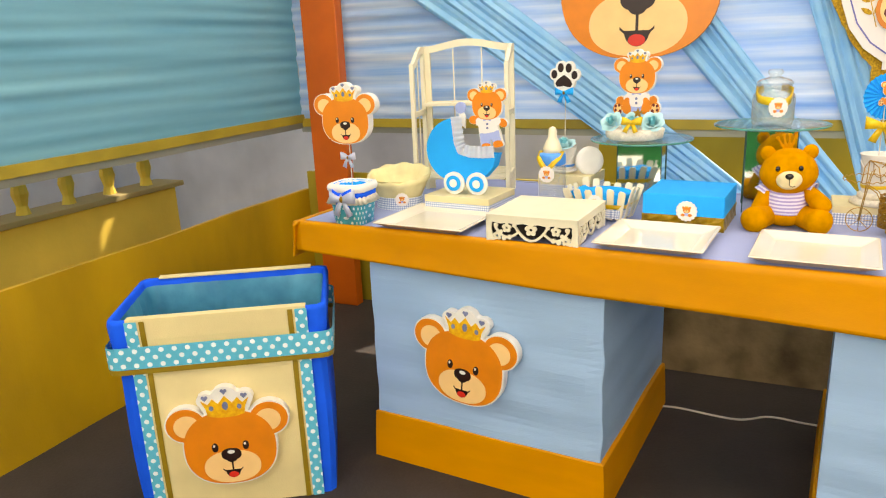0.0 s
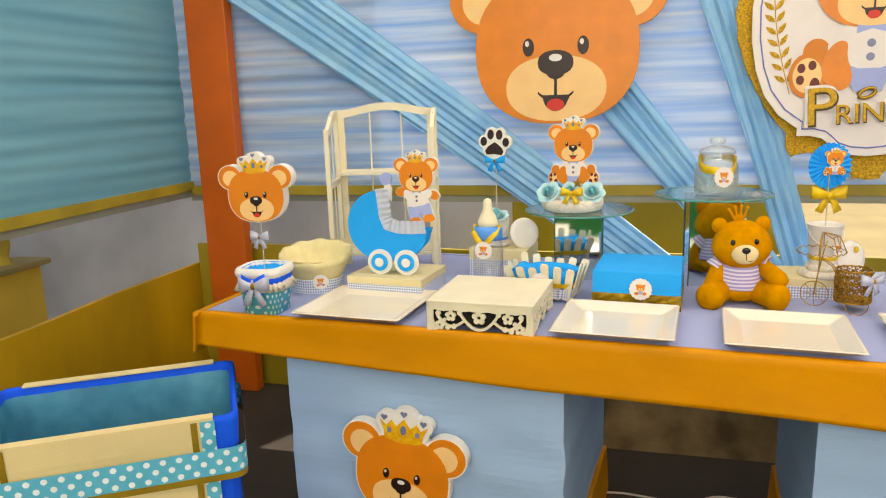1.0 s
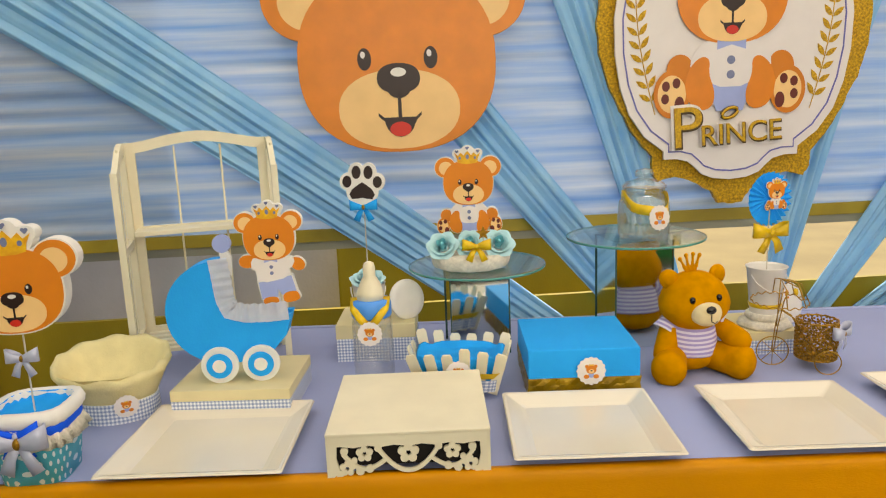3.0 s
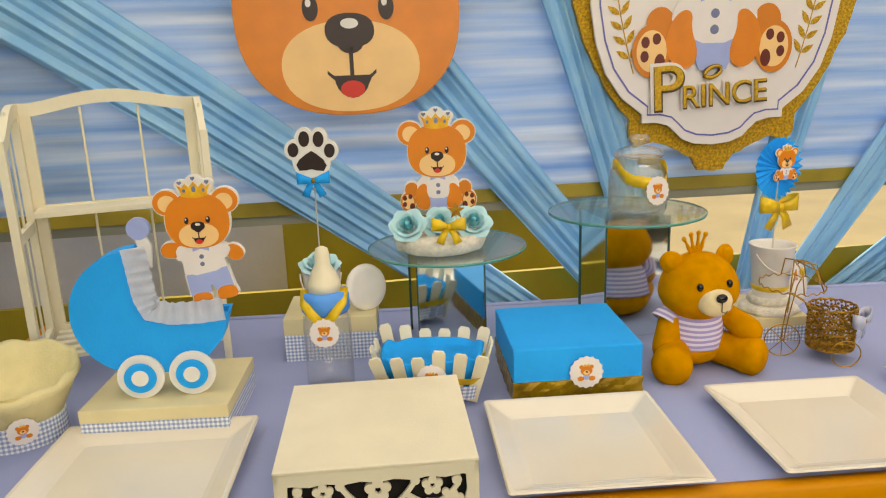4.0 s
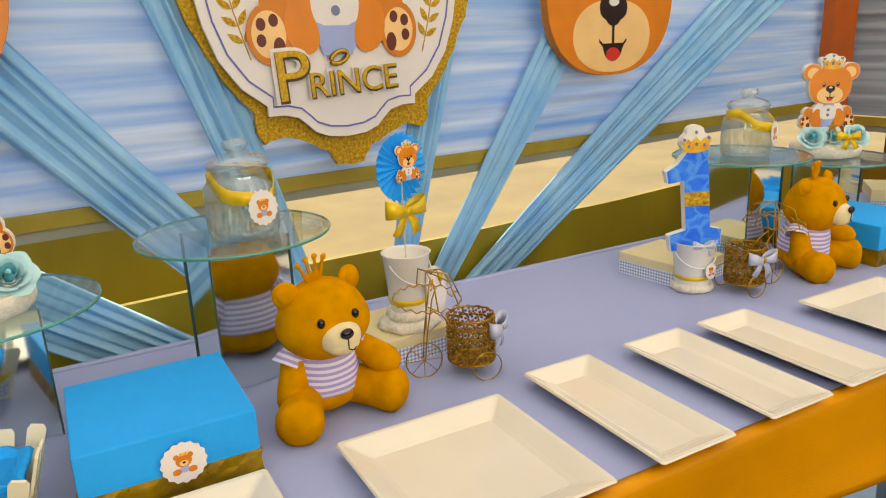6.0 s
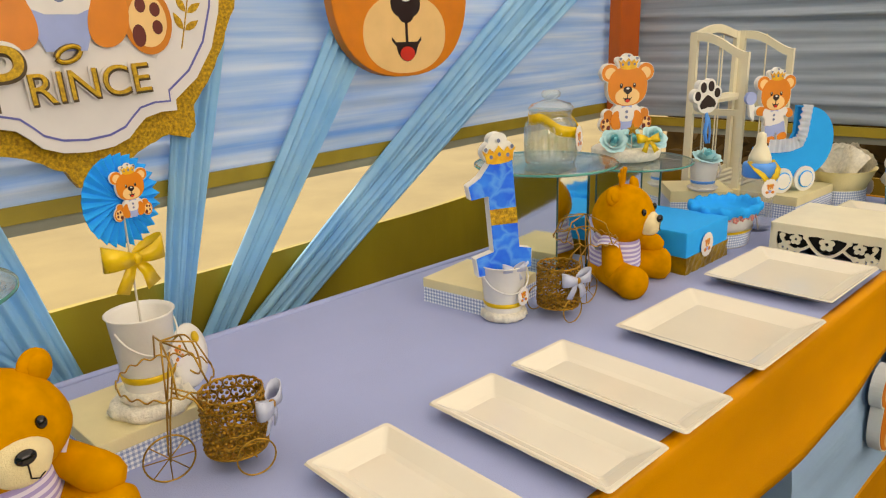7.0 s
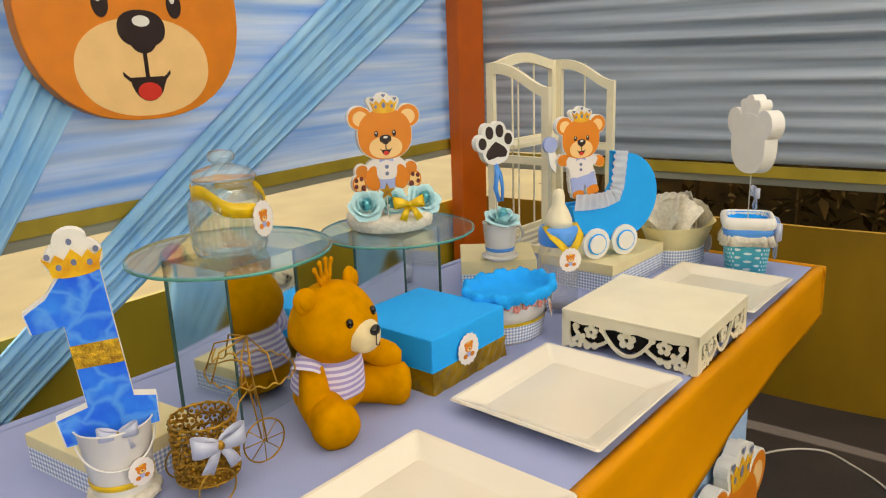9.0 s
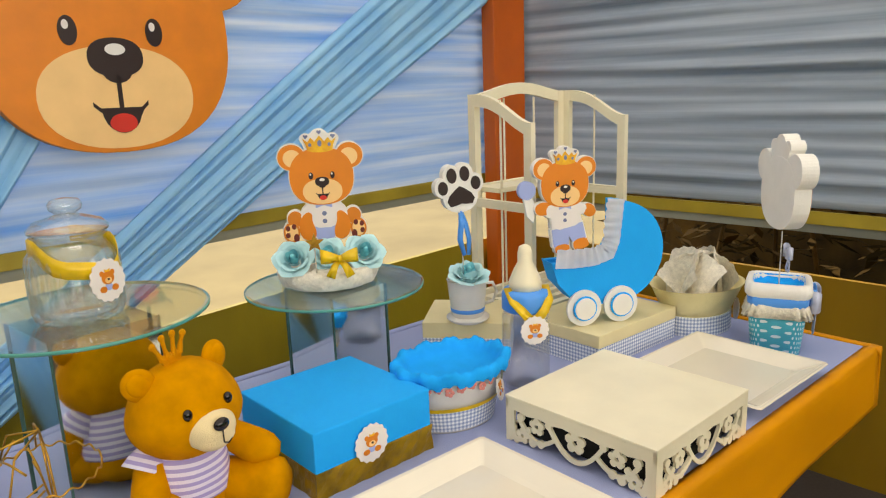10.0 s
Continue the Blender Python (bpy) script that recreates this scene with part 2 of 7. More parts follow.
M = {
    # white and blue streaks paint the light on the backlit ruches into the colour
    "wall_blue": fabric_sheet("tent_cloth_blue_lit_streaks", "EEF4FC", "8EC0F0", 0.38, 2.2, (0.45, 0.45, 13.0)),
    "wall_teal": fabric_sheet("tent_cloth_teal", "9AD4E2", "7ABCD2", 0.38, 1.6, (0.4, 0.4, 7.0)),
    # same cloth as the back; grey puts the right side's shade into its colour
    "wall_shade": fabric_sheet("tent_cloth_shade", "CCD6E0", "92A2B2", 0.26, 2.2, (0.35, 0.35, 16.0)),
    # highly translucent, so the added roof lights the tent from above
    "roof": fabric_sheet("unseen_roof_diffuser", "F8F4EA", "ECE8DC", 0.75),
    "drape": fabric_sheet("pleated_drape", "B6E6FF", "94D2FA", 0.25, 8.0, (1, 1, 1)),
    "trim": material("olive_satin_trim", "B8A030", 0.5, 0, 0.2, 6, 0.1),
    "hem": fabric_sheet("sheer_hem", "B4B4A4", "A0A090", 0.5),
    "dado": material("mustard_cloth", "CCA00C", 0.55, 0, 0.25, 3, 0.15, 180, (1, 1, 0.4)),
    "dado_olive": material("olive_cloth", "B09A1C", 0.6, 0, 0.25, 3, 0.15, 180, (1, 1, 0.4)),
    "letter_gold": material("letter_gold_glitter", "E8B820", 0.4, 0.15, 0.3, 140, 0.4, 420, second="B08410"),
    # darker copy of the mustard cloth: the right side's shade is in the colour
    "dado_shade": material("mustard_cloth_shade", "A07A0E", 0.45, 0, 0.35, 3, 0.15, 120, (1, 1, 0.4)),
    "pole": material("orange_post_paint", "D86408", 0.5, 0, 0.15, 5, 0.1),
    "floor": material("dark_concrete", "3E352E", 0.75, 0, 0.35, 4, 0.35, 90, second="2E2822"),
    "concrete": material("rough_concrete", "B09468", 0.85, 0, 0.3, 6, 0.5, 70, second="5E4C30"),
    "paving": material("sunlit_paving", "AC9862", 0.85, 0, 0.15, 1.5, 0.3, 60),
    "render_grey": material("grey_render", "E2E0E2", 0.85, 0, 0.2, 2, 0.3, 60),
    "render_yellow": material("yellow_render", "F2CC50", 0.8, 0, 0.2, 2, 0.3, 60),
    "green": material("green_paint", "2E9A4C", 0.7, 0, 0.2, 3, 0.2),
    # dark browns: the shade outside the right wall is put into these two colours
    "soil": material("shade_toned_soil", "74561A", 0.9, 0, 0.4, 5, 0.5, 80),
    "leaf": material("shade_toned_leaf", "4A360C", 0.9, 0, 0.3, 12, 0.2, spec=0.1),
    "cloth": material("lavender_tablecloth", "A4AED8", 0.8, 0, 0.07, 3, 0.22, 500),
    "skirt": material("mustard_satin", "E49600", 0.5, 0, 0.16, 4, 0.12, 300, (0.6, 0.6, 2.0), spec=0.2),
    "ped": material("pale_blue_cloth", "A4C4E6", 0.7, 0, 0.1, 3, 0.2, 300, (0.5, 0.5, 3)),
    "white": material("white_painted_wood", "F0E6C6", 0.5, 0, 0.06, 12, 0.1),
    "foam": material("white_foam_board", "F1EDE4", 0.7, 0, 0.05, 20, 0.15, 400),
    "porcelain": material("glazed_white_ceramic", "EAE0CA", 0.18, 0, 0.04, 6, 0.0, coat=0.4),
    "cream": material("cream_card", "EBDCA8", 0.6, 0, 0.08, 10, 0.1),
    "gingham": checked("pale_gingham", "F4F5F7", "BFC9DD", "8FA0C4", 0.0035),
    "dots": dotted("turquoise_dotted", "48BBD0", "EAF8F8", 0.022, 0.0042),
    "dots_big": dotted("turquoise_dotted_ribbon", "58C0DC", "EEF8F8", 0.034, 0.0068),
    "orange": material("printed_orange", "EE880A", 0.45, 0, 0.09, 15, 0.03, coat=0.15),
    "orange_d": material("printed_dark_orange", "DE8010", 0.45, 0, 0.05, 15, 0.03),
    "peach": material("printed_peach", "FFD08A", 0.45, 0, 0.05, 15, 0.03),
    "black": material("printed_black", "2A120C", 0.4, 0, 0.1, 15, 0.03),
    "red": material("printed_red", "E0301C", 0.45, 0, 0.08, 15, 0.03),
    "printwhite": material("printed_white", "EEE6E0", 0.45, 0, 0.03, 15, 0.03),
    "printblue": material("printed_lilac_blue", "A6B4E6", 0.5, 0, 0.06, 15, 0.03),
    "gold_print": material("printed_gold", "FAC81C", 0.4, 0, 0.25, 60, 0.05, second="DE9010"),
    "gem": material("printed_gem", "8088AC", 0.3, 0, 0.2, 80, 0.03),
    "glitter": material("gold_glitter", "F6C428", 0.32, 0.35, 0.6, 130, 0.8, 420, second="9A6A08"),
    "goldwire": material("gold_wire", "C89838", 0.3, 0.85, 0.2, 60, 0.1),
    "goldfil": material("gold_filigree", "C2902A", 0.35, 0.7, 0.35, 90, 0.4),
    "goldfoil": material("gold_foil_paper", "B8900C", 0.3, 0.35, 0.4, 35, 0.5, 60, second="7A5E08"),
    "goldribbon": material("gold_satin_ribbon", "F8CC14", 0.3, 0.1, 0.2, 30, 0.05),
    "silver": material("silver_satin_ribbon", "C8CCE0", 0.3, 0.1, 0.12, 30, 0.05),
    "bluebox": material("bright_blue_paper", "00ACFF", 0.6, 0, 0.05, 8, 0.1, spec=0.2),
    "blue": material("blue_felt", "02AAFF", 0.85, 0, 0.08, 25, 0.25, 400, spec=0.15),
    "royal": material("royal_blue_cloth", "0062FF", 0.7, 0, 0.12, 8, 0.15, spec=0.2),
    "lining": material("teal_lining", "4FA3BE", 0.5, 0, 0.3, 9, 0.3, 40, second="2E7C9C"),
    "canvas": material("cream_canvas", "F0DCA0", 0.75, 0, 0.1, 6, 0.2, 300),
    "olive": material("olive_ribbon", "9A7E10", 0.5, 0, 0.12, 20, 0.1),
    "plush": material("honey_plush", "DA9200", 0.95, 0, 0.16, 40, 0.22, 1500, spec=0.08),
    "muzzle": material("cream_plush", "F2DCA8", 0.95, 0, 0.08, 40, 0.5, 700, sheen=0.1),
    "felt_gold": material("mustard_felt", "D89008", 0.9, 0, 0.1, 40, 0.4, 500, spec=0.1),
    "vest": striped("lilac_striped_knit", "E2DBEC", "A89BD0", 0.0092),
    "eye": material("black_plastic", "120A06", 0.12, 0, 0.1, 20, 0.0),
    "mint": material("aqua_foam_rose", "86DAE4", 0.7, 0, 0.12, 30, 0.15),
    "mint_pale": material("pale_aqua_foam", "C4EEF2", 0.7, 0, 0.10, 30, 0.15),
    "brown_shadow": material("printed_brown_edge", "5A4420", 0.5, 0, 0.1, 30, 0.05),
    "border": material("printed_violet_line", "6A6AB4", 0.5, 0, 0.06, 20, 0.03),
    "mirror": material("mirror_glass", "E8EEEA", 0.03, 1.0, 0.02, 4, 0.0),
    "edge": material("dark_glass_edge", "3E5E58", 0.2, 0, 0.1, 20, 0.0),
    "glass_top": glass("pale_green_glass", "F0FAF6", 0.03),
    "glass_rim": material("green_glass_rim", "4FA394", 0.1, 0, 0.2, 20, 0.0, coat=0.5),
    "glass": glass("clear_jar_glass", "FBFDFA", 0.06, 1.7, 0.13),
    "plastic": glass("clear_bottle_plastic", "FDFDFD", 0.03, 1.25),
    "enamel": material("white_enamel", "EFEAE0", 0.3, 0, 0.06, 20, 0.05, coat=0.3),
    "lace": material("cream_lace", "F6EEDA", 0.8, 0, 0.15, 120, 0.6, 300),
    "tulle": fabric_sheet("white_tulle", "EEF1F6", "D8DEEA", 0.4, 30, (1, 1, 1)),
    "liner": material("cream_cotton", "EFE0A6", 0.85, 0, 0.1, 20, 0.3, 300),
    "silicone": material("cream_silicone", "F2E6C4", 0.35, 0, 0.05, 20, 0.0),
    "capblue": material("blue_plastic", "4E9CF0", 0.4, 0, 0.06, 20, 0.0),
    "water": material("blue_water_print", "0850F0", 0.5, 0, 0.3, 22, 0.03, second="2E90FF", spec=0.25),
    "coral": material("coral_flowers", "F49A8C", 0.6, 0, 0.2, 60, 0.1),
    "cable": material("white_cable", "D8D0C0", 0.5, 0, 0.1, 20, 0.0),
    # near-black that paints the shade inside the hollow cake boxes
    "dark": material("hollow_shade", "17120E", 0.9, 0, 0.2, 10, 0.1),
    "pinkpad": material("printed_brown_pad", "6E2416", 0.45, 0, 0.08, 20, 0.03),
}


def rippled(m, line, scale=26.0):
    """Light caustic lines over a printed water face."""
    t = m.node_tree
    b = t.nodes["Principled BSDF"]
    src = b.inputs["Base Color"].links[0].from_socket
    co, nz, mx = t.nodes.new("ShaderNodeTexCoord"), t.nodes.new("ShaderNodeTexNoise"), t.nodes.new("ShaderNodeMix")
    nz.inputs["Scale"].default_value = 26.0
    mx.data_type = "VECTOR"
    mx.inputs[0].default_value = 0.035
    t.links.new(co.outputs["Object"], nz.inputs["Vector"])
    t.links.new(co.outputs["Object"], mx.inputs[4])
    t.links.new(nz.outputs["Color"], mx.inputs[5])
    vo = t.nodes.new("ShaderNodeTexVoronoi")
    vo.feature = "DISTANCE_TO_EDGE"
    vo.inputs["Scale"].default_value = scale
    t.links.new(mx.outputs[1], vo.inputs["Vector"])
    mr = t.nodes.new("ShaderNodeMapRange")
    mr.inputs[1].default_value, mr.inputs[2].default_value, mr.inputs[3].default_value, mr.inputs[4].default_value = 0.0, 0.11, 0.55, 0.0
    t.links.new(vo.outputs["Distance"], mr.inputs[0])
    out = t.nodes.new("ShaderNodeMix")
    out.data_type = "RGBA"
    t.links.new(mr.outputs[0], out.inputs[0])
    t.links.new(src, out.inputs[6])
    out.inputs[7].default_value = lin(line)
    t.links.new(out.outputs[2], b.inputs["Base Color"])


rippled(M["water"], "6AB8FF")


# ---- building helpers ----
def thing(name, m, label, category, group="", kind=""):
    e = new(name)
    e.empty_display_size = 0.05
    e.matrix_world = m
    return tagged(e, label, category, group, kind)


def part(name, bm, mat_, parent=None, label="", smooth=False, m=None):
    me = bpy.data.meshes.new(name)
    bm.normal_update()
    bm.to_mesh(me)
    bm.free()
    for q in (mat_ if isinstance(mat_, (list, tuple)) else [mat_]):
        me.materials.append(q)
    if smooth:
        for p in me.polygons:
            p.use_smooth = True
    ob = new(name, me)
    if parent is not None:
        ob.parent = parent
    if m is not None:
        ob.matrix_basis = m
    if label:
        ob["label"] = label
    return ob


def B():
    return bmesh.new()


def box(bm, x0, x1, y0, y1, z0, z1, bevel=0.0):
    vs = [bm.verts.new(p) for p in ((x0, y0, z0), (x1, y0, z0), (x1, y1, z0), (x0, y1, z0), (x0, y0, z1), (x1, y0, z1), (x1, y1, z1), (x0, y1, z1))]
    fs = [bm.faces.new([vs[i] for i in q]) for q in ((3, 2, 1, 0), (4, 5, 6, 7), (0, 1, 5, 4), (1, 2, 6, 5), (2, 3, 7, 6), (3, 0, 4, 7))]
    if bevel:
        es = {e for f in fs for e in f.edges}
        bmesh.ops.bevel(bm, geom=list(es), offset=bevel, segments=2, affect="EDGES", profile=0.6)
    return bm


def ell(cx, cz, rx, rz, n=40, p=2.0, rot=0.0):
    out = []
    c, s = math.cos(rot), math.sin(rot)
    for i in range(n):
        a = 2 * math.pi * i / n
        x = rx * math.copysign(abs(math.cos(a)) ** (2 / p), math.cos(a))
        z = rz * math.copysign(abs(math.sin(a)) ** (2 / p), math.sin(a))
        out.append((cx + x * c - z * s, cz + x * s + z * c))
    return out


def prism(bm, pts, y0, y1):
    """A flat outline in x-z, standing, from y0 (front) to y1 (back)."""
    a = [bm.verts.new((x, y0, z)) for x, z in pts]
    b = [bm.verts.new((x, y1, z)) for x, z in pts]
    n = len(pts)
    bm.faces.new(a)
    bm.faces.new(b[::-1])
    for i in range(n):
        bm.faces.new((a[i], b[i], b[(i + 1) % n], a[(i + 1) % n]))
    return bm


def plate_prism(bm, pts, z0, z1):
    """A flat outline in x-y, lying, from z0 to z1."""
    a = [bm.verts.new((x, y, z0)) for x, y in pts]
    b = [bm.verts.new((x, y, z1)) for x, y in pts]
    n = len(pts)
    bm.faces.new(a[::-1])
    bm.faces.new(b)
    for i in range(n):
        bm.faces.new((a[i], a[(i + 1) % n], b[(i + 1) % n], b[i]))
    return bm


def loft(bm, rings, close0=True, close1=True, uv=None):
    """Skins rings of points; uv: (length round, metres up) for printed cloths."""
    vs = [[bm.verts.new(p) for p in r] for r in rings]
    n = len(rings[0])
    lay = bm.loops.layers.uv.verify() if uv else None
    for k in range(len(vs) - 1):
        for i in range(n):
            j = (i + 1) % n
            f = bm.faces.new((vs[k][i], vs[k][j], vs[k + 1][j], vs[k + 1][i]))
            if uv:
                us = (i, i + 1, i + 1, i)
                hs = (k, k, k + 1, k + 1)
                for l, u_, h in zip(f.loops, us, hs):
                    l[lay].uv = (u_ / n * uv[0], h / (len(vs) - 1) * uv[1])
    if close0:
        bm.faces.new(vs[0][::-1])
    if close1:
        bm.faces.new(vs[-1])
    return bm


def lathe(bm, prof, n=40, close0=True, close1=True, cx=0, cy=0, sx=1.0, sy=1.0, p=2.0, wave=None, uv=None):
    rings = []
    for k, (r, z) in enumerate(prof):
        ring = []
        for i, (x, y) in enumerate(ell(0, 0, max(r, 1e-4), max(r, 1e-4), n, p)):
            f = 1 + (wave(k, i / n * 2 * math.pi) if wave else 0)
            ring.append((cx + x * sx * f, cy + y * sy * f, z))
        rings.append(ring)
    return loft(bm, rings, close0, close1, uv)


def ball(bm, c, r, n=20, m=12, rot=None):
    """An ellipsoid; r a number or three radii."""
    r = (r, r, r) if isinstance(r, (int, float)) else r
    rot = rot or Matrix()
    rings = []
    for k in range(1, m):
        a = math.pi * k / m - math.pi / 2
        rings.append([tuple(Vector(c) + rot.to_3x3() @ Vector((r[0] * math.cos(a) * math.cos(2 * math.pi * i / n), r[1] * math.cos(a) * math.sin(2 * math.pi * i / n), r[2] * math.sin(a)))) for i in range(n)])
    return loft(bm, rings)


def tube(bm, pts, r, n=8, closed=False):
    pts = [Vector(p) for p in pts]
    rings = []
    cnt = len(pts)
    for k, p in enumerate(pts):
        a, b = pts[(k - 1) % cnt if closed else max(k - 1, 0)], pts[(k + 1) % cnt if closed else min(k + 1, cnt - 1)]
        d = (b - a).normalized()
        s = d.cross(Vector((0, 0, 1)))
        s = s.normalized() if s.length > 1e-3 else Vector((1, 0, 0))
        t = d.cross(s)
        rr = r[k] if isinstance(r, (list, tuple)) else r
        rings.append([tuple(p + rr * (math.cos(2 * math.pi * i / n) * s + math.sin(2 * math.pi * i / n) * t)) for i in range(n)])
    if closed:
        rings.append(rings[0])
    return loft(bm, rings, not closed, not closed)


def ring_pts(cx, cy, cz, r, axis="z", n=24):
    out = []
    for i in range(n):
        a = 2 * math.pi * i / n
        c, s = r * math.cos(a), r * math.sin(a)
        out.append({"z": (cx + c, cy + s, cz), "y": (cx + c, cy, cz + s), "x": (cx, cy + c, cz + s)}[axis])
    return out


def strip(bm, pts, w, th=0.0012, side=(0, 0, 1)):
    """A ribbon along pts, of width w towards side."""
    pts = [Vector(p) for p in pts]
    rings = []
    for k, p in enumerate(pts):
        d = (pts[min(k + 1, len(pts) - 1)] - pts[max(k - 1, 0)]).normalized()
        s = Vector(side)
        s = (s - s.dot(d) * d).normalized()
        nrm = d.cross(s) * th / 2
        ww = w[k] if isinstance(w, (list, tuple)) else w
        rings.append([tuple(p + s * ww / 2 + nrm), tuple(p - s * ww / 2 + nrm), tuple(p - s * ww / 2 - nrm), tuple(p + s * ww / 2 - nrm)])
    return loft(bm, rings)


def bow(parent, m, s, mat_, knot=None, name="bow"):
    """A tied ribbon bow with two loops and two tails; s: the loop's length."""
    bm = B()
    for sg in (-1, 1):
        pts, w = [], []
        for k in range(13):
            a = k / 12 * 2 * math.pi
            pts.append((sg * s * (0.5 - 0.5 * math.cos(a)), -0.28 * s * math.sin(a) - 0.1 * s, 0.18 * s * (0.5 - 0.5 * math.cos(a))))
            w.append(s * (0.28 + 0.5 * (0.5 - 0.5 * math.cos(a))))
        strip(bm, pts, w, 0.0014)
        strip(bm, [(0, -0.08 * s, 0), (sg * 0.3 * s, -0.2 * s, -0.45 * s), (sg * 0.55 * s, -0.1 * s, -1.0 * s)], [0.25 * s, 0.38 * s, 0.5 * s], 0.0014, (1, 0, 0.3))
    b = part(name, bm, mat_, parent, smooth=True, m=m)
    bm = B()
    ball(bm, (0, -0.2 * s, 0), (0.17 * s, 0.15 * s, 0.19 * s), 12, 8)
    part("knot", bm, knot or mat_, b, smooth=True)
    return b


def structure(name, bm, mat_, label, category, m=None, smooth=False):
    bmesh.ops.recalc_face_normals(bm, faces=bm.faces)
    ob = part(name, bm, mat_, None, "", smooth, m)
    return tagged(ob, label, category, "", "structure")


# ---- the tent, the floor and what lies outside ----
UL, UR, VB, VF, ROOF = -2.73, 2.66, 1.45, -3.4, 2.45

bm = B()
box(bm, UL - 0.05, UR + 0.05, VF, VB + 0.12, -0.1, 0.0)
structure("floor", bm, M["floor"], "dark worn concrete floor under the tent", "floor", ROOM)
bm = B()
box(bm, -60, 60, -60, 60, -0.3, -0.12)
structure("ground", bm, M["paving"], "pale sunlit paving round the tent", "ground", ROOM)


def cloth_wall(name, length, z0, z1, mat_, m, label, seed, slack=1.0):
    """Hanging cloth gathered into level ruches, 12 mm thick at its seams."""
    rnd = random.Random(seed)
    waves = [(rnd.uniform(14, 40), rnd.uniform(0, 6), rnd.uniform(0.3, 1.2), slack * rnd.uniform(0.001, 0.0035)) for _ in range(6)]
    waves += [(rnd.uniform(52, 125), rnd.uniform(0, 6), rnd.uniform(0.4, 1.6), slack * rnd.uniform(0.0012, 0.0026)) for _ in range(7)]
    nu, nz = 80, 240
    bm = B()
    front, back = [], []
    for k in range(nz + 1):
        z = z0 + (z1 - z0) * k / nz
        rf, rb = [], []
        for i in range(nu + 1):
            u = length * i / nu
            d = sum(a * math.sin(f * z + p + g * math.sin(u * 1.3 + p) * 1.5) for f, p, g, a in waves)
            rf.append(bm.verts.new((u, d, z)))
            rb.append(bm.verts.new((u, d + 0.004, z)))
        front.append(rf), back.append(rb)
    for k in range(nz):
        for i in range(nu):
            bm.faces.new((front[k][i], front[k][i + 1], front[k + 1][i + 1], front[k + 1][i]))
            bm.faces.new((back[k][i], back[k + 1][i], back[k + 1][i + 1], back[k][i + 1]))
    for i in range(nu):
        bm.faces.new((front[0][i], back[0][i], back[0][i + 1], front[0][i + 1]))
    return structure(name, bm, mat_, label, "tent wall", m, True)


def level_band(name, length, z0, z1, th, mat_, m, label, amp=0.004):
    bm = B()
    rings = []
    n = 60
    for i in range(n + 1):
        u = length * i / n
        d = amp * math.sin(u * 3.1) + amp * 0.6 * math.sin(u * 7.7)
        rings.append([(u, d, z0), (u, d, z1), (u, d + th, z1), (u, d + th, z0)])
    loft(bm, rings)
    return structure(name, bm, mat_, label, "trim", m)


back_m = ROOM @ pose(UL, VB, 0)
left_m = ROOM @ pose(UL, VF, 0, 0, 0, 90)
right_m = ROOM @ pose(UR, VB, 0, 0, 0, -90)
W, D = UR - UL, VB - VF
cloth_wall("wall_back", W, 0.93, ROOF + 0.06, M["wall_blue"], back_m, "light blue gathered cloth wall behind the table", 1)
cloth_wall("wall_left", D, 0.95, ROOF + 0.06, M["wall_teal"], left_m, "pale teal gathered cloth side wall", 2, 0.35)
cloth_wall("wall_right", D, 0.87, ROOF + 0.06, M["wall_shade"], right_m, "gathered cloth side wall, its shade painted in as grey", 3, 1.5)
for nm, ln, m_, z in (("trim_back", W, back_m, 0.90), ("trim_left", D, left_m, 0.92), ("trim_right", D, right_m, 0.825)):
    level_band(nm, ln, z, z + 0.04, 0.012, M["trim"], m_ @ pose(0, -0.016, 0), "olive gold satin band along the cloth's lower edge")
    level_band(nm + "_hem", ln, z - 0.028, z - 0.001, 0.003, M["hem"], m_ @ pose(0, -0.010, 0), "sheer grey hem under the olive band")
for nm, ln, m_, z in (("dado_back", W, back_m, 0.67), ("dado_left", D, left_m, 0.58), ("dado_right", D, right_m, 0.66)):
    level_band(nm, ln, 0.0, z, 0.02, M[{"dado_right": "dado_shade", "dado_left": "dado", "dado_back": "dado_olive"}[nm]], m_ @ pose(0, -0.004, 0), "mustard cloth skirting wall, its shade painted in as brown" if nm == "dado_right" else "mustard cloth skirting wall of the tent", 0.010)
bm = B()
box(bm, -1.4, 1.2, -0.01, 0.02, 0.0, 0.40)
structure("plinth", bm, M["concrete"], "rough brown concrete plinth under the back wall", "wall", ROOM @ pose(0, 1.12, 0))

# roof out of view, added to stop direct sun and spread soft top light
bm = B()
nu = 40
rows = []
for k in range(21):
    v = VF - 0.3 + (VB - VF + 0.75) * k / 20
    rows.append([bm.verts.new((UL - 0.4 + (W + 0.8) * i / nu, v, ROOF + 0.06 * math.cos((i / nu - 0.5) * math.pi) + 0.01 * math.sin(i * 1.7 + k))) for i in range(nu + 1)])
for k in range(20):
    for i in range(nu):
        bm.faces.new((rows[k][i], rows[k][i + 1], rows[k + 1][i + 1], rows[k + 1][i]))
structure("ceiling", bm, M["roof"], "unseen cream roof cloth, added to soften the daylight", "ceiling", ROOM, True)
bm = B()
box(bm, UL, UR, VF - 0.1, VF, 0.0, 1.05)
structure("wall_front", bm, M["green"], "green painted low wall facing the table", "wall", ROOM)


def post(u, v):
    bm = B()
    box(bm, -0.095, 0.095, -0.03, 0.03, 0.0, ROOF, 0.006)
    o = part("tent_post", bm, M["pole"], None, "", False, ROOM @ pose(u, v, 0))
    tagged(o, "orange painted wooden tent post in the corner", "post", "tent posts")


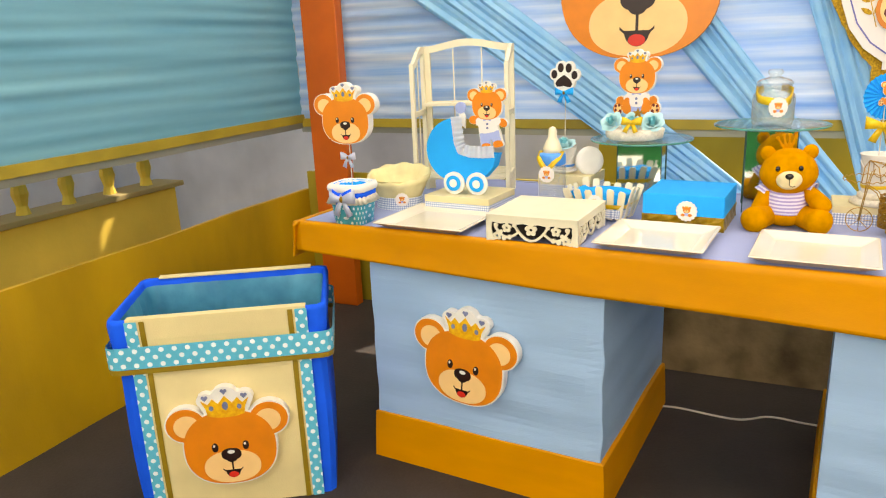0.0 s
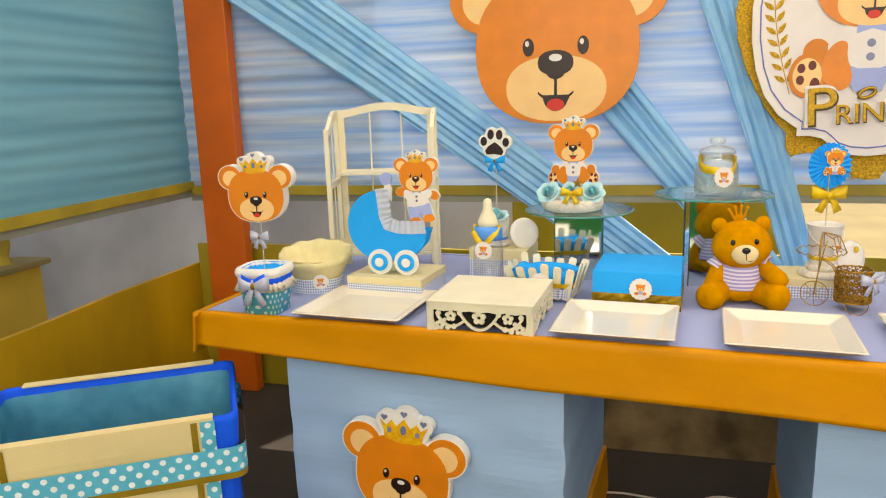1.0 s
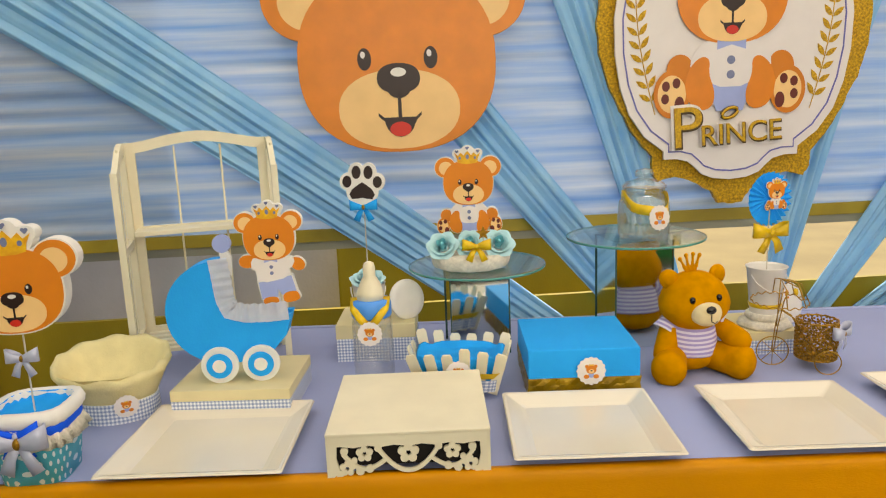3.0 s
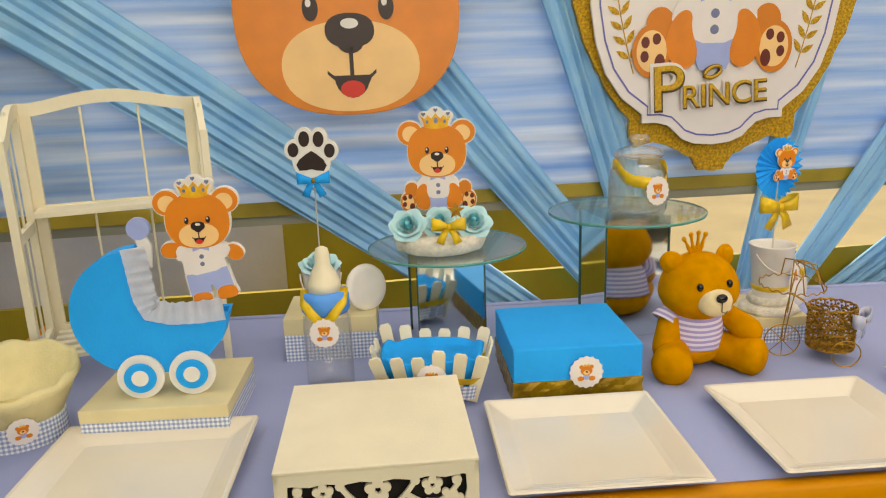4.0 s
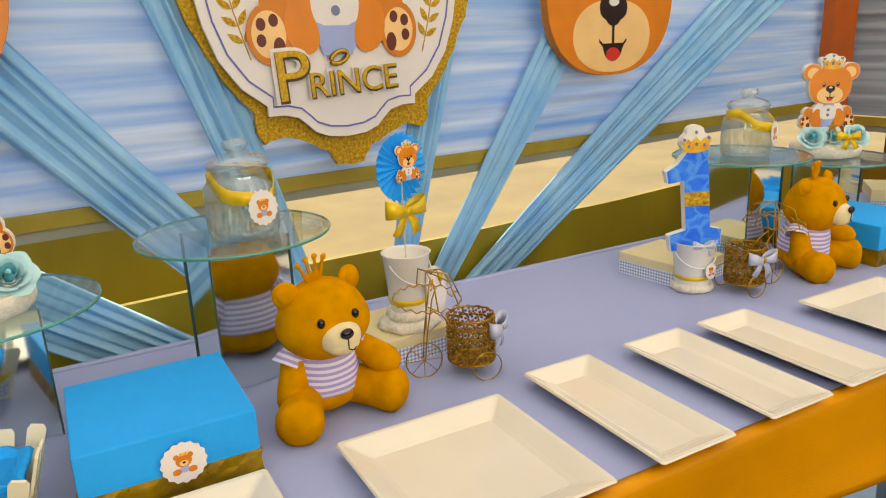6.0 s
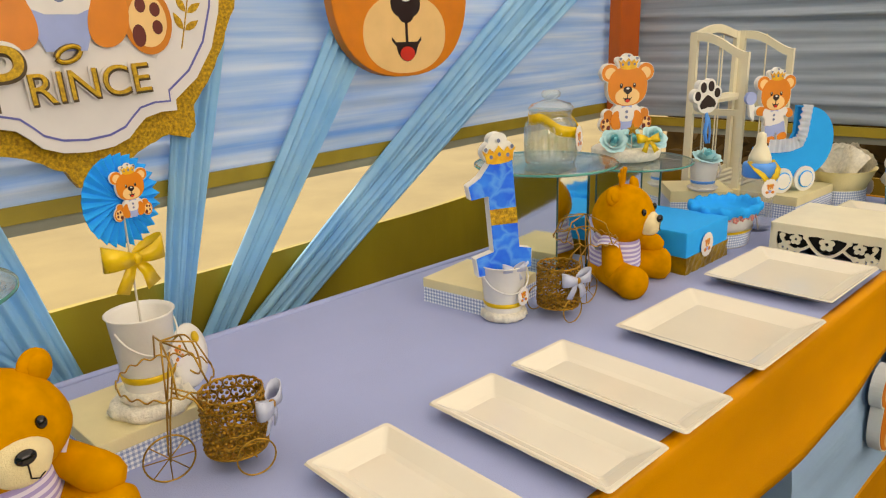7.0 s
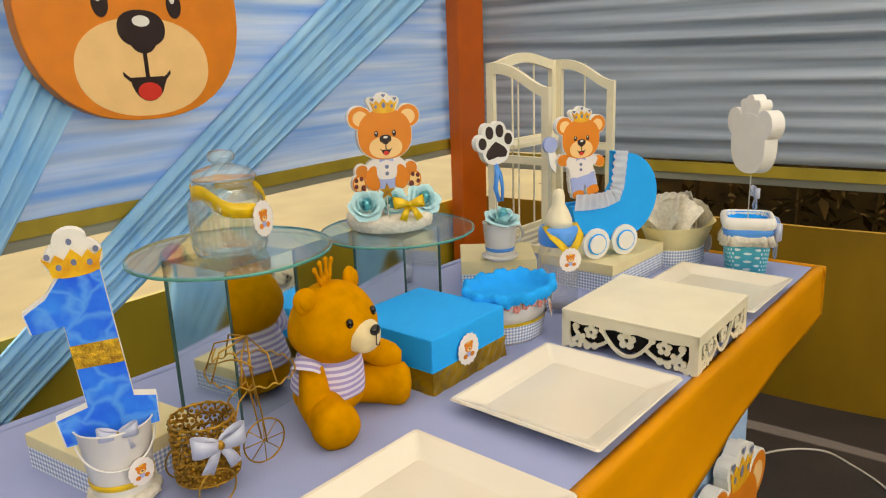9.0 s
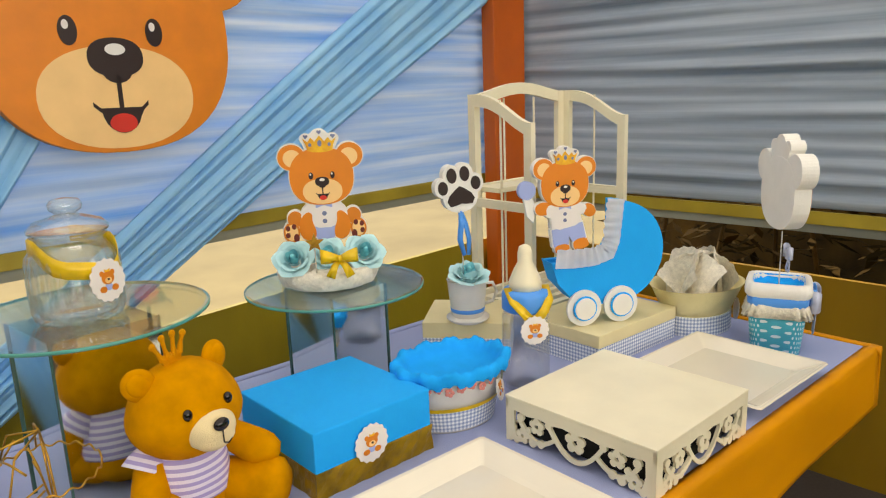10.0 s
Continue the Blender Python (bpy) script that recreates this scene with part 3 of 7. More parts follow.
post(-2.525, 1.385)
post(2.535, 1.385)

# outside: a balustrade and a grey house wall past the left side, a hedge past the right one
balus = thing("balustrade", ROOM @ pose(-3.3, -2.4, -0.12), "yellow rendered balustrade outside the tent", "balustrade")
bm = B()
box(bm, -0.06, 0.06, 0.0, 3.45, 0.0, 0.77, 0.01)
part("parapet", bm, M["render_yellow"], balus)
bm = B()
box(bm, -0.09, 0.09, -0.02, 3.48, 0.77, 0.795, 0.006)
part("coping", bm, M["paving"], balus)
bm = B()
box(bm, -0.06, 0.06, 0, 3.46, 1.02, 1.12, 0.01)
part("handrail", bm, M["render_yellow"], balus)
for k in range(16):
    bm = B()
    lathe(bm, [(0.03, 0.795), (0.022, 0.83), (0.034, 0.88), (0.02, 0.96), (0.032, 1.02)], 10)
    part("baluster", bm, M["render_yellow"], balus, m=pose(0, 0.1 + 0.215 * k, 0))
bm = B()
box(bm, -0.1, 0.1, -3.0, 5.0, -0.12, 3.0)
structure("house_wall", bm, M["render_grey"], "pale grey rendered house wall outside", "wall", ROOM @ pose(-5.2, 0, 0))
bm = B()
box(bm, -5.2, -1.32, 0, 0.2, -0.12, 3.0)
structure("house_wall_return", bm, M["render_grey"], "pale grey rendered house wall behind the tent", "wall", ROOM @ pose(0, 2.3, 0))
bm = B()
box(bm, -1.34, -0.12, -0.06, 0.06, -0.12, 0.86, 0.01)
structure("low_wall", bm, M["dado_olive"], "olive painted low wall outside behind the tent", "wall", ROOM @ pose(0, 2.0, 0))
bm = B()
box(bm, -2.2, 6.0, -0.1, 0.1, -0.12, 3.2)
structure("garden_wall", bm, M["paving"], "pale sunlit garden wall outside", "wall", ROOM @ pose(0, 14.0, 0))
bm = B()
box(bm, 0, 2.2, -3.5, 1.7, -0.12, -0.1)
structure("flower_bed", bm, M["soil"], "soil beside the tent, coloured dark for shade", "ground", ROOM @ pose(UR + 0.1, 0, 0))
rnd = random.Random(5)
bm = B()
for k in range(2600):
    c = Vector((rnd.uniform(0.0, 0.9), rnd.uniform(-3.2, 1.6), rnd.uniform(0.0, 1.6) ** 1.0))
    a, b_ = rnd.uniform(0, 6.28), rnd.uniform(-0.7, 0.7)
    d = Vector((math.cos(a), math.sin(a), b_)) * rnd.uniform(0.05, 0.11)
    s = Vector((-math.sin(a), math.cos(a), rnd.uniform(-0.4, 0.4))) * rnd.uniform(0.014, 0.03)
    vs = [bm.verts.new(c + q) for q in (-d, s, d, -s)]
    bm.faces.new(vs)
hedge = thing("hedge", ROOM @ pose(UR + 0.9, 0, -0.1), "leafy hedge beside the tent, coloured dark for shade", "hedge")
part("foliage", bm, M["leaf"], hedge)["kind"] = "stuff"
bm = B()
for k in range(17):
    y = -3.1 + k * 0.28 + rnd.uniform(-0.05, 0.05)
    tube(bm, [(0.3 + rnd.uniform(-0.15, 0.15), y, 0), (0.3 + rnd.uniform(-0.2, 0.2), y + rnd.uniform(-0.1, 0.1), 0.7), (0.35, y + rnd.uniform(-0.1, 0.1), 1.4)], [0.016, 0.012, 0.006], 6)
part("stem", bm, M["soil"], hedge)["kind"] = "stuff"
# added backdrop that keeps the view past the hedge dark
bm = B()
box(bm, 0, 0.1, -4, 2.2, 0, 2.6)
structure("yard_backdrop", bm, M["soil"], "dark backdrop wall added past the hedge", "wall", ROOM @ pose(UR + 2.2, 0, -0.12))


# ---- pleated drapes fanned over the back wall ----
def drape(top, bottom, wt, wb, folds, seed, lift):
    """A gathered length of cloth from top (u, z) to bottom (u, z), wt and wb wide across."""
    rnd = random.Random(seed)
    t, b = Vector((top[0], top[1])), Vector((bottom[0], bottom[1]))
    d = (b - t).normalized()
    s = Vector((-d.y, d.x))
    n, m_ = folds * 14, 44
    wv = rnd.uniform(0, 6)
    front, back = [], []
    for k in range(m_ + 1):
        f = k / m_
        c = t.lerp(b, f) + s * (0.02 * math.sin(f * math.pi) * (1 if seed % 2 else -1))
        w = wt + (wb - wt) * f
        rf, rb = [], []
        for i in range(n + 1):
            g = i / n
            ang = math.pi * folds * g + 0.5 * math.sin(2.3 * f * 3 + wv + g * 5)
            fold = abs(math.sin(ang)) * 0.85 + 0.15 * abs(math.sin(2.0 * ang + wv + 2.0 * f))
            dep = 0.034 * (1 - 0.35 * f) * (fold ** 0.9) * (0.7 + 0.3 * math.sin(g * 17 + wv + f * 1.5)) + 0.006
            e = s * ((g - 0.5) * w)
            rf.append((c.x + e.x, -lift - dep, c.y + e.y))
            rb.append((c.x + e.x, -lift + 0.001, c.y + e.y))
        front.append(rf), back.append(rb)
    hung = thing("drape", ROOM @ pose(0, VB - 0.02, 0), "sky blue pleated cloth drape fanned over the back wall", "drape", "fanned drapes")
    for p in range(folds):
        a, z = p * 14, p * 14 + 14
        bm = B()
        fv = [[bm.verts.new(q) for q in r[a:z + 1]] for r in front]
        bv = [[bm.verts.new(q) for q in r[a:z + 1]] for r in back]
        for k in range(m_):
            for i in range(14):
                bm.faces.new((fv[k][i], fv[k][i + 1], fv[k + 1][i + 1], fv[k + 1][i]))
                bm.faces.new((bv[k][i], bv[k + 1][i], bv[k + 1][i + 1], bv[k][i + 1]))
            if p == 0:
                bm.faces.new((fv[k][0], fv[k + 1][0], bv[k + 1][0], bv[k][0]))
            if p == folds - 1:
                bm.faces.new((fv[k][14], bv[k][14], bv[k + 1][14], fv[k + 1][14]))
        bmesh.ops.recalc_face_normals(bm, faces=bm.faces)
        part("pleat", bm, M["drape"], hung, smooth=True)


drape((-2.62, 2.0), (-0.44, 0.42), 0.27, 0.15, 7, 1, 0.016)
drape((-1.45, 2.05), (-0.13, 0.42), 0.20, 0.13, 5, 2, 0.018)
drape((-0.66, 2.05), (-0.12, 0.42), 0.15, 0.10, 4, 3, 0.020)
drape((0.55, 2.05), (0.13, 0.42), 0.19, 0.06, 5, 4, 0.016)
drape((1.32, 2.05), (0.22, 0.42), 0.19, 0.08, 5, 5, 0.018)
drape((2.62, 1.86), (0.36, 0.42), 0.32, 0.11, 7, 6, 0.020)


# ---- bear prints ----
CROWN = [(-0.40, 0.82), (-0.42, 0.98), (-0.52, 1.20), (-0.37, 1.09), (-0.27, 1.22), (-0.15, 1.10), (0, 1.28), (0.15, 1.10), (0.27, 1.22), (0.37, 1.09), (0.52, 1.20), (0.42, 0.98), (0.40, 0.82), (0.22, 0.77), (0, 0.755), (-0.22, 0.77)]


def sc(pts, s, dx=0.0, dz=0.0):
    return [(x * s + dx, z * s + dz) for x, z in pts]


def layer(name, outlines, s, y, th, mat_, parent):
    bm = B()
    for k, o in enumerate(outlines):
        prism(bm, sc(o, s), y - 0.0001 * k, y + th)
    bmesh.ops.recalc_face_normals(bm, faces=bm.faces)
    return part(name, bm, mat_, parent)


def smile(w, drop, cx, cz, t=0.035, n=12):
    up = [(cx + w * (2 * i / n - 1), cz - drop * (1 - (2 * i / n - 1) ** 2)) for i in range(n + 1)]
    lo = [(x, z - t) for x, z in up[::-1]]
    return up + lo


def bear_head(parent, s, th, crown=True, foam=True, st=0.0007, edge=0.032, board="foam"):
    """A foam-board bear's head, printed on its front; s: half the head's width."""
    f = -th / 2
    head = ell(0, 0, 1.0, 0.9, 48, 2.35)
    ears = [ell(-0.9, 0.63, 0.42, 0.4, 32), ell(0.9, 0.63, 0.42, 0.4, 32)]
    if foam:
        outl = [ell(0, 0, 1 + edge, 0.9 + edge, 48, 2.35), ell(-0.9, 0.63, 0.42 + edge, 0.4 + edge, 32), ell(0.9, 0.63, 0.42 + edge, 0.4 + edge, 32)]
        if crown:
            outl += [ell(0, 1.05, 0.54, 0.34, 32), ell(0, 1.27, 0.27, 0.22, 24), ell(-0.42, 1.18, 0.19, 0.17, 20), ell(0.42, 1.18, 0.19, 0.17, 20)]
        bm = B()
        for k, o in enumerate(outl):
            prism(bm, sc(o, s), f + 0.0002 * k, -f - 0.0003 * k)
        bmesh.ops.recalc_face_normals(bm, faces=bm.faces)
        part("foam_board", bm, M[board], parent, "thick foam board")
    layer("ear", ears[:1], s, f - st, st, M["orange"], parent)
    layer("ear", ears[1:], s, f - st, st, M["orange"], parent)
    layer("inner_ear", [ell(-0.88, 0.6, 0.28, 0.27, 28)], s, f - 1.6 * st, st, M["peach"], parent)
    layer("inner_ear", [ell(0.88, 0.6, 0.28, 0.27, 28)], s, f - 1.6 * st, st, M["peach"], parent)
    layer("face", [head], s, f - 2.3 * st, st * 2, M["orange"], parent)
    layer("muzzle", [ell(0, -0.47, 0.62, 0.4, 40, 2.2)], s, f - 3.2 * st, st * 2, M["peach"], parent)
    for sg in (-1, 1):
        e = layer("eye", [ell(sg * 0.335, 0.035, 0.07, 0.11, 24)], s, f - 4.2 * st, st * 2, M["black"], parent)
        layer("glint", [ell(sg * 0.335 - 0.015, 0.078, 0.025, 0.035, 14)], s, f - 5.2 * st, st, M["printwhite"], e)
    layer("nose", [ell(0, -0.16, 0.22, 0.15, 28, 2.3), ell(0, -0.26, 0.12, 0.1, 18)], s, f - 4.2 * st, st * 2, M["black"], parent)
    layer("nose_glint", [ell(0, -0.1, 0.08, 0.045, 18)], s, f - 5.2 * st, st, M["foam"], parent)
    layer("mouth", [smile(0.22, 0.11, 0, -0.5), [(-0.018, -0.56), (0.018, -0.56), (0.018, -0.3), (-0.018, -0.3)], [(-0.19, -0.55), (0.19, -0.55)] + ell(0, -0.56, 0.16, 0.19, 20)[10:][::-1]], s, f - 4.2 * st, st * 2, M["black"], parent)
    layer("tongue", [ell(0, -0.67, 0.11, 0.075, 20)], s, f - 5.2 * st, st, M["red"], parent)
    if crown:
        c = layer("crown", [CROWN], s, f - 3.0 * st, st * 2, M["gold_print"], parent)
        layer("gem", [ell(0, 1.04, 0.065, 0.1, 16)], s, f - 4.0 * st, st, M["gem"], c)
        for x, z in ((-0.3, 1.0), (0.3, 1.0)):
            layer("gem", [ell(x, z, 0.05, 0.06, 12)], s, f - 4.0 * st, st, M["gem"], c)
        for x, z in ((-0.42, 1.25), (0, 1.38), (0.42, 1.25)):
            layer("gem", [[(x, z - 0.07), (x + 0.075, z + 0.01), (x + 0.06, z + 0.055), (x + 0.02, z + 0.06), (x, z + 0.04), (x - 0.02, z + 0.06), (x - 0.06, z + 0.055), (x - 0.075, z + 0.01)]], s, f - 3.9 * st, st, M["gem"], c)


def soft(pts, n=2):
    """The same outline with its corners cut round."""
    for _ in range(n):
        out = []
        for (x, z), (x2, z2) in zip(pts, pts[1:] + pts[:1]):
            out += [(x * 0.75 + x2 * 0.25, z * 0.75 + z2 * 0.25), (x * 0.25 + x2 * 0.75, z * 0.25 + z2 * 0.75)]
        pts = out
    return pts


def grown(pts, k):
    cx, cz = sum(p[0] for p in pts) / len(pts), sum(p[1] for p in pts) / len(pts)
    return [(cx + (x - cx) * k, cz + (z - cz) * k) for x, z in pts]


def bear_body(parent, s, th, sitting, st=0.0007, backed=True, foot=1.0):
    f = -th / 2
    if sitting:
        arms = [[(-0.55, -1.1), (-0.76, -1.3), (-0.84, -1.62), (-0.74, -1.94), (-0.5, -2.06), (-0.3, -1.96), (-0.28, -1.7), (-0.4, -1.42), (-0.38, -1.15)]]
        arms += [[(-x, z) for x, z in arms[0][::-1]]]
        knees = [ell(-0.92, -1.32, 0.24, 0.26, 20), ell(0.92, -1.3, 0.24, 0.26, 20)]
        shirt = [(-0.42, -0.8), (0.42, -0.8), (0.72, -1.08), (0.74, -1.34), (0.42, -1.3), (0.38, -1.64), (-0.38, -1.64), (-0.42, -1.3), (-0.74, -1.34), (-0.72, -1.08)]
        shorts = [(-0.42, -1.56), (0.42, -1.56), (0.34, -1.8), (0.24, -2.06), (-0.24, -2.06), (-0.34, -1.8)]
        feet = [ell(-1.06, -1.74, 0.33, 0.42, 24), ell(1.06, -1.72, 0.33, 0.42, 24)]
        pads = [[(-0.92, -1.92), (0.92, -1.9)], [(-1.17, -1.6), (-0.98, -1.55), (-1.18, -1.82), (1.17, -1.58), (0.98, -1.53), (1.18, -1.8)]]
    else:
        arms = [[(-0.45, -0.75), (-1.0, -0.62), (-1.3, -0.85), (-1.15, -1.2), (-0.6, -1.15)], [(0.8, -0.85), (1.12, -0.82), (1.36, -1.08), (1.3, -1.32), (1.05, -1.4), (0.78, -1.22)]]
        shirt = [(-0.42, -0.72), (0.45, -0.72), (0.72, -0.8), (0.98, -0.92), (0.78, -1.28), (0.66, -1.2), (0.76, -1.62), (-0.56, -1.86), (-0.6, -1.25), (-0.76, -1.3), (-0.8, -0.85)]
        shorts = [(-0.56, -1.8), (0.76, -1.56), (0.92, -2.2), (0.34, -2.34), (0.2, -2.1), (0.18, -2.42), (-0.46, -2.5)]
        feet = [[(-0.4, -2.42), (0.18, -2.38), (0.22, -2.72), (0.05, -2.78), (-0.3, -2.78), (-0.42, -2.7)], [(0.36, -2.28), (0.9, -2.16), (1.06, -2.42), (1.02, -2.58), (0.6, -2.68), (0.4, -2.66)]]
        pads, knees = None, []
    arms, shirt = [soft(a) for a in arms], soft(shirt, 1)
    feet = [grown(q, foot) for q in feet]
    if not sitting:
        feet = [soft(q) for q in feet]
    foam = [grown(a, 1.08) for a in arms] + [grown(a, 1.14) for a in knees] + [grown(shirt, 1.05), grown(shorts, 1.08)] + [grown(q, 1.09) for q in feet]
    bm = B()
    for k, o in enumerate(foam if backed else ()):
        prism(bm, sc(o, s), f + 0.0002 * k + 0.0006, -f - 0.0003 * k - 0.0006)
    bmesh.ops.recalc_face_normals(bm, faces=bm.faces)
    if backed:
        part("body_board", bm, M["foam"], parent)
    for a in knees:
        layer("leg", [a], s, f - 0.5 * st, st, M["orange_d"], parent)
    for a in arms:
        layer("arm", [a], s, f - (2.7 if sitting else 1.0) * st, st, M["orange"], parent)
    layer("shorts", [shorts], s, f - 1.2 * st, st, M["printblue"], parent)
    sh = layer("shirt", [shirt], s, f - 1.8 * st, st, M["printwhite"], parent)
    for z in (-1.18, -1.43):
        layer("button", [ell(0, z, 0.075, 0.075, 14)], s, f - 2.5 * st, st, M["gem"], sh)
    layer("bow_tie", [[(0, -0.86), (0.26, -0.76), (0.26, -1.0), (0, -0.92), (-0.26, -1.0), (-0.26, -0.76)]], s, f - 2.5 * st, st, M["printblue"], sh)
    for q in feet:
        layer("foot", [q], s, f - 1.6 * st, st, M["orange_d" if sitting else "orange"], parent)
        if sitting:
            layer("sole", [grown(q, 0.78)], s, f - 2.1 * st, st, M["peach"], parent)
    if pads:
        for x, z in pads[0]:
            layer("pad", [ell(x, z, 0.09, 0.14, 16)], s, f - 2.6 * st, st, M["pinkpad"], parent)
        for x, z in pads[1]:
            layer("pad", [ell(x, z, 0.072, 0.09, 12)], s, f - 2.6 * st, st, M["pinkpad"], parent)


def sticker(parent, m, r=0.026, name="tag"):
    """A round scalloped paper tag with a small printed bear, facing -y."""
    bm = B()
    prism(bm, [(r * (1 + 0.045 * math.cos(16 * a)) * math.cos(a), r * (1 + 0.045 * math.cos(16 * a)) * math.sin(a)) for a in [2 * math.pi * i / 64 for i in range(64)]], -0.0012, 0.0)
    bmesh.ops.recalc_face_normals(bm, faces=bm.faces)
    o = part(name, bm, M["printwhite"], parent, "round white paper tag with a printed bear", m=m)
    s = r * 0.36
    pr = [("face", ell(0, 0.3, 1, 0.85, 20), "orange_d", 1.6), ("ear", ell(-0.85, 0.95, 0.36, 0.36, 14), "orange_d", 1.4), ("ear", ell(0.85, 0.95, 0.36, 0.36, 14), "orange_d", 1.4),
          ("muzzle", ell(0, 0.0, 0.55, 0.4, 16), "peach", 2.2), ("nose", ell(0, 0.14, 0.2, 0.14, 12), "black", 2.8), ("crown", [(-0.4, 1.1), (-0.45, 1.5), (0, 1.3), (0.45, 1.5), (0.4, 1.1)], "gold_print", 2.2),
          ("foot", ell(-0.95, -1.1, 0.55, 0.42, 16), "orange_d", 1.6), ("foot", ell(0.95, -1.1, 0.55, 0.42, 16), "orange_d", 1.6), ("shirt", ell(0, -0.85, 0.6, 0.5, 16), "printblue", 1.4)]
    for nm, o_, mt, y in pr:
        layer(nm, [o_], s, -0.0012 * y, 0.0006, M[mt], o)
    return o


def wall_bear(u, z, s):
    t = thing("wall_bear", ROOM @ pose(u, VB - 0.085, z), "large printed teddy bear head cut-out hung on the drapes", "wall decoration", "wall bears")
    bear_head(t, s, 0.03, crown=False, st=0.0012, edge=0.004, board="orange_d")


wall_bear(-1.07, 1.455, 0.30)
wall_bear(1.02, 1.425, 0.30)


# ---- the table ----
TZ = 0.762
table = thing("dessert_table", pose(-0.03, 0.0, 0), "long dessert table with lavender cloth and mustard satin edge", "table")
bm = B()
plate_prism(bm, [(-1.85, 0.006), (1.815, 0.042), (1.815, 0.80), (-1.85, 0.80)], TZ - 0.03, TZ)
part("tabletop", bm, M["cloth"], table, "lavender blue cloth stretched over the top")


def skirt_piece(length, m, cloth="skirt", lab="mustard satin valance", deep=None):
    """A flat satin valance folded sharply over the table's edge; deep: (drop, flare) along its length."""
    bm = B()
    n = 140
    rings = []
    for i in range(n + 1):
        u = length * i / n
        drop, flare = deep(u) if deep else (0.112, 0.006)
        w1 = 0.0022 * math.sin(u * 5.3) + 0.0013 * math.sin(u * 13.1 + 1)
        w2 = 0.004 * math.sin(u * 3.7 + 2) + 0.0012 * math.sin(u * 21.0)
        drop += 0.35 * w2
        front = [(u, -0.003 - flare * f * f + w1 * f * (1 - f) * 2 + w2 * f * f, TZ - 0.001 - drop * f) for f in (0.03, 0.15, 0.35, 0.55, 0.75, 0.92, 1.0)]
        back = [(u, y + 0.006, z) for _, y, z in front[:0:-1]]
        rings.append([(u, 0.020, TZ + 0.0010), (u, 0.010, TZ + 0.0028), (u, 0.001, TZ + 0.0022)] + front + back + [(u, 0.012, TZ - 0.012)])
    loft(bm, rings)
    bmesh.ops.recalc_face_normals(bm, faces=bm.faces)
    part("valance", bm, M[cloth], table, lab, True, m)


def front_hang(u):
    """The front valance hangs shortest at one end and sags outward past the middle."""
    x = u - 1.89
    k = math.exp(-((x - 0.5) / 0.6) ** 2)
    return 0.088 + 0.03 * min(u / 0.9, 1.0) + 0.050 * k, 0.006 + 0.030 * k


skirt_piece(3.685, pose(-1.86, 0, 0, 0, 0, 0.56), deep=front_hang)
skirt_piece(0.79, pose(1.825, 0.03, 0, 0, 0, 90))
skirt_piece(0.83, pose(-1.86, 0.82, 0, 0, 0, -90))
skirt_piece(3.69, pose(1.83, 0.815, 0, 0, 0, 180), "cloth", "lavender cloth overhang")


def pedestal(x0, x1, bear):
    w = x1 - x0
    y0 = 0.03 + 0.0098 * ((x0 + x1) / 2 + 1.86)          # the front edge runs slightly askew
    p = thing("pedestal", pose((x0 + x1) / 2, y0, 0), "square table pedestal wrapped in pale blue cloth with mustard hem", "pedestal", "table pedestals")
    bm = B()
    n = 40
    prof = []
    for k in range(n + 1):
        z = 0.0 + 0.728 * k / n
        d = 0.002 * math.sin(z * 31) + 0.0012 * math.sin(z * 57 + 1)
        ring = []
        for i in range(15):
            f = i / 15
            q = 0.0022 * math.sin(f * 9 + z * 38) * math.sin(f * math.pi)
            ring.append((-w / 2 + w * f, d + q - 0.001, z))
        for i in range(15):
            f = i / 15
            ring.append((w / 2 + d + 0.002 * math.sin(f * 8 + z * 33) * math.sin(f * math.pi), 0.70 * f, z))
        ring += [(w / 2, 0.70, z), (-w / 2, 0.70, z)]
        prof.append(ring)
    loft(bm, prof)
    bmesh.ops.recalc_face_normals(bm, faces=bm.faces)
    part("cloth_cover", bm, M["ped"], p)
    bm = B()
    rings = []
    for z, o in ((0.001, 0.016), (0.08, 0.013), (0.155, 0.009), (0.158, 0.004)):
        rings.append([(-w / 2 - o, -o, z), (w / 2 + o, -o, z), (w / 2 + o, 0.70 + o, z), (-w / 2 - o, 0.70 + o, z)])
    loft(bm, rings)
    bmesh.ops.recalc_face_normals(bm, faces=bm.faces)
    part("hem_band", bm, M["skirt"], p, "mustard satin hem band")
    if bear is not None:
        b = thing("bear_cutout", pose(bear - 0.033, y0 - 0.026, 0.38, 0, 5, 0), "crowned teddy bear head cut-out on the pedestal front", "decoration", "pedestal bears")
        bear_head(b, 0.122, 0.028)


pedestal(-1.645, -0.925, -1.285)
pedestal(-0.41, 0.29, None)
pedestal(0.66, 1.37, 1.24)


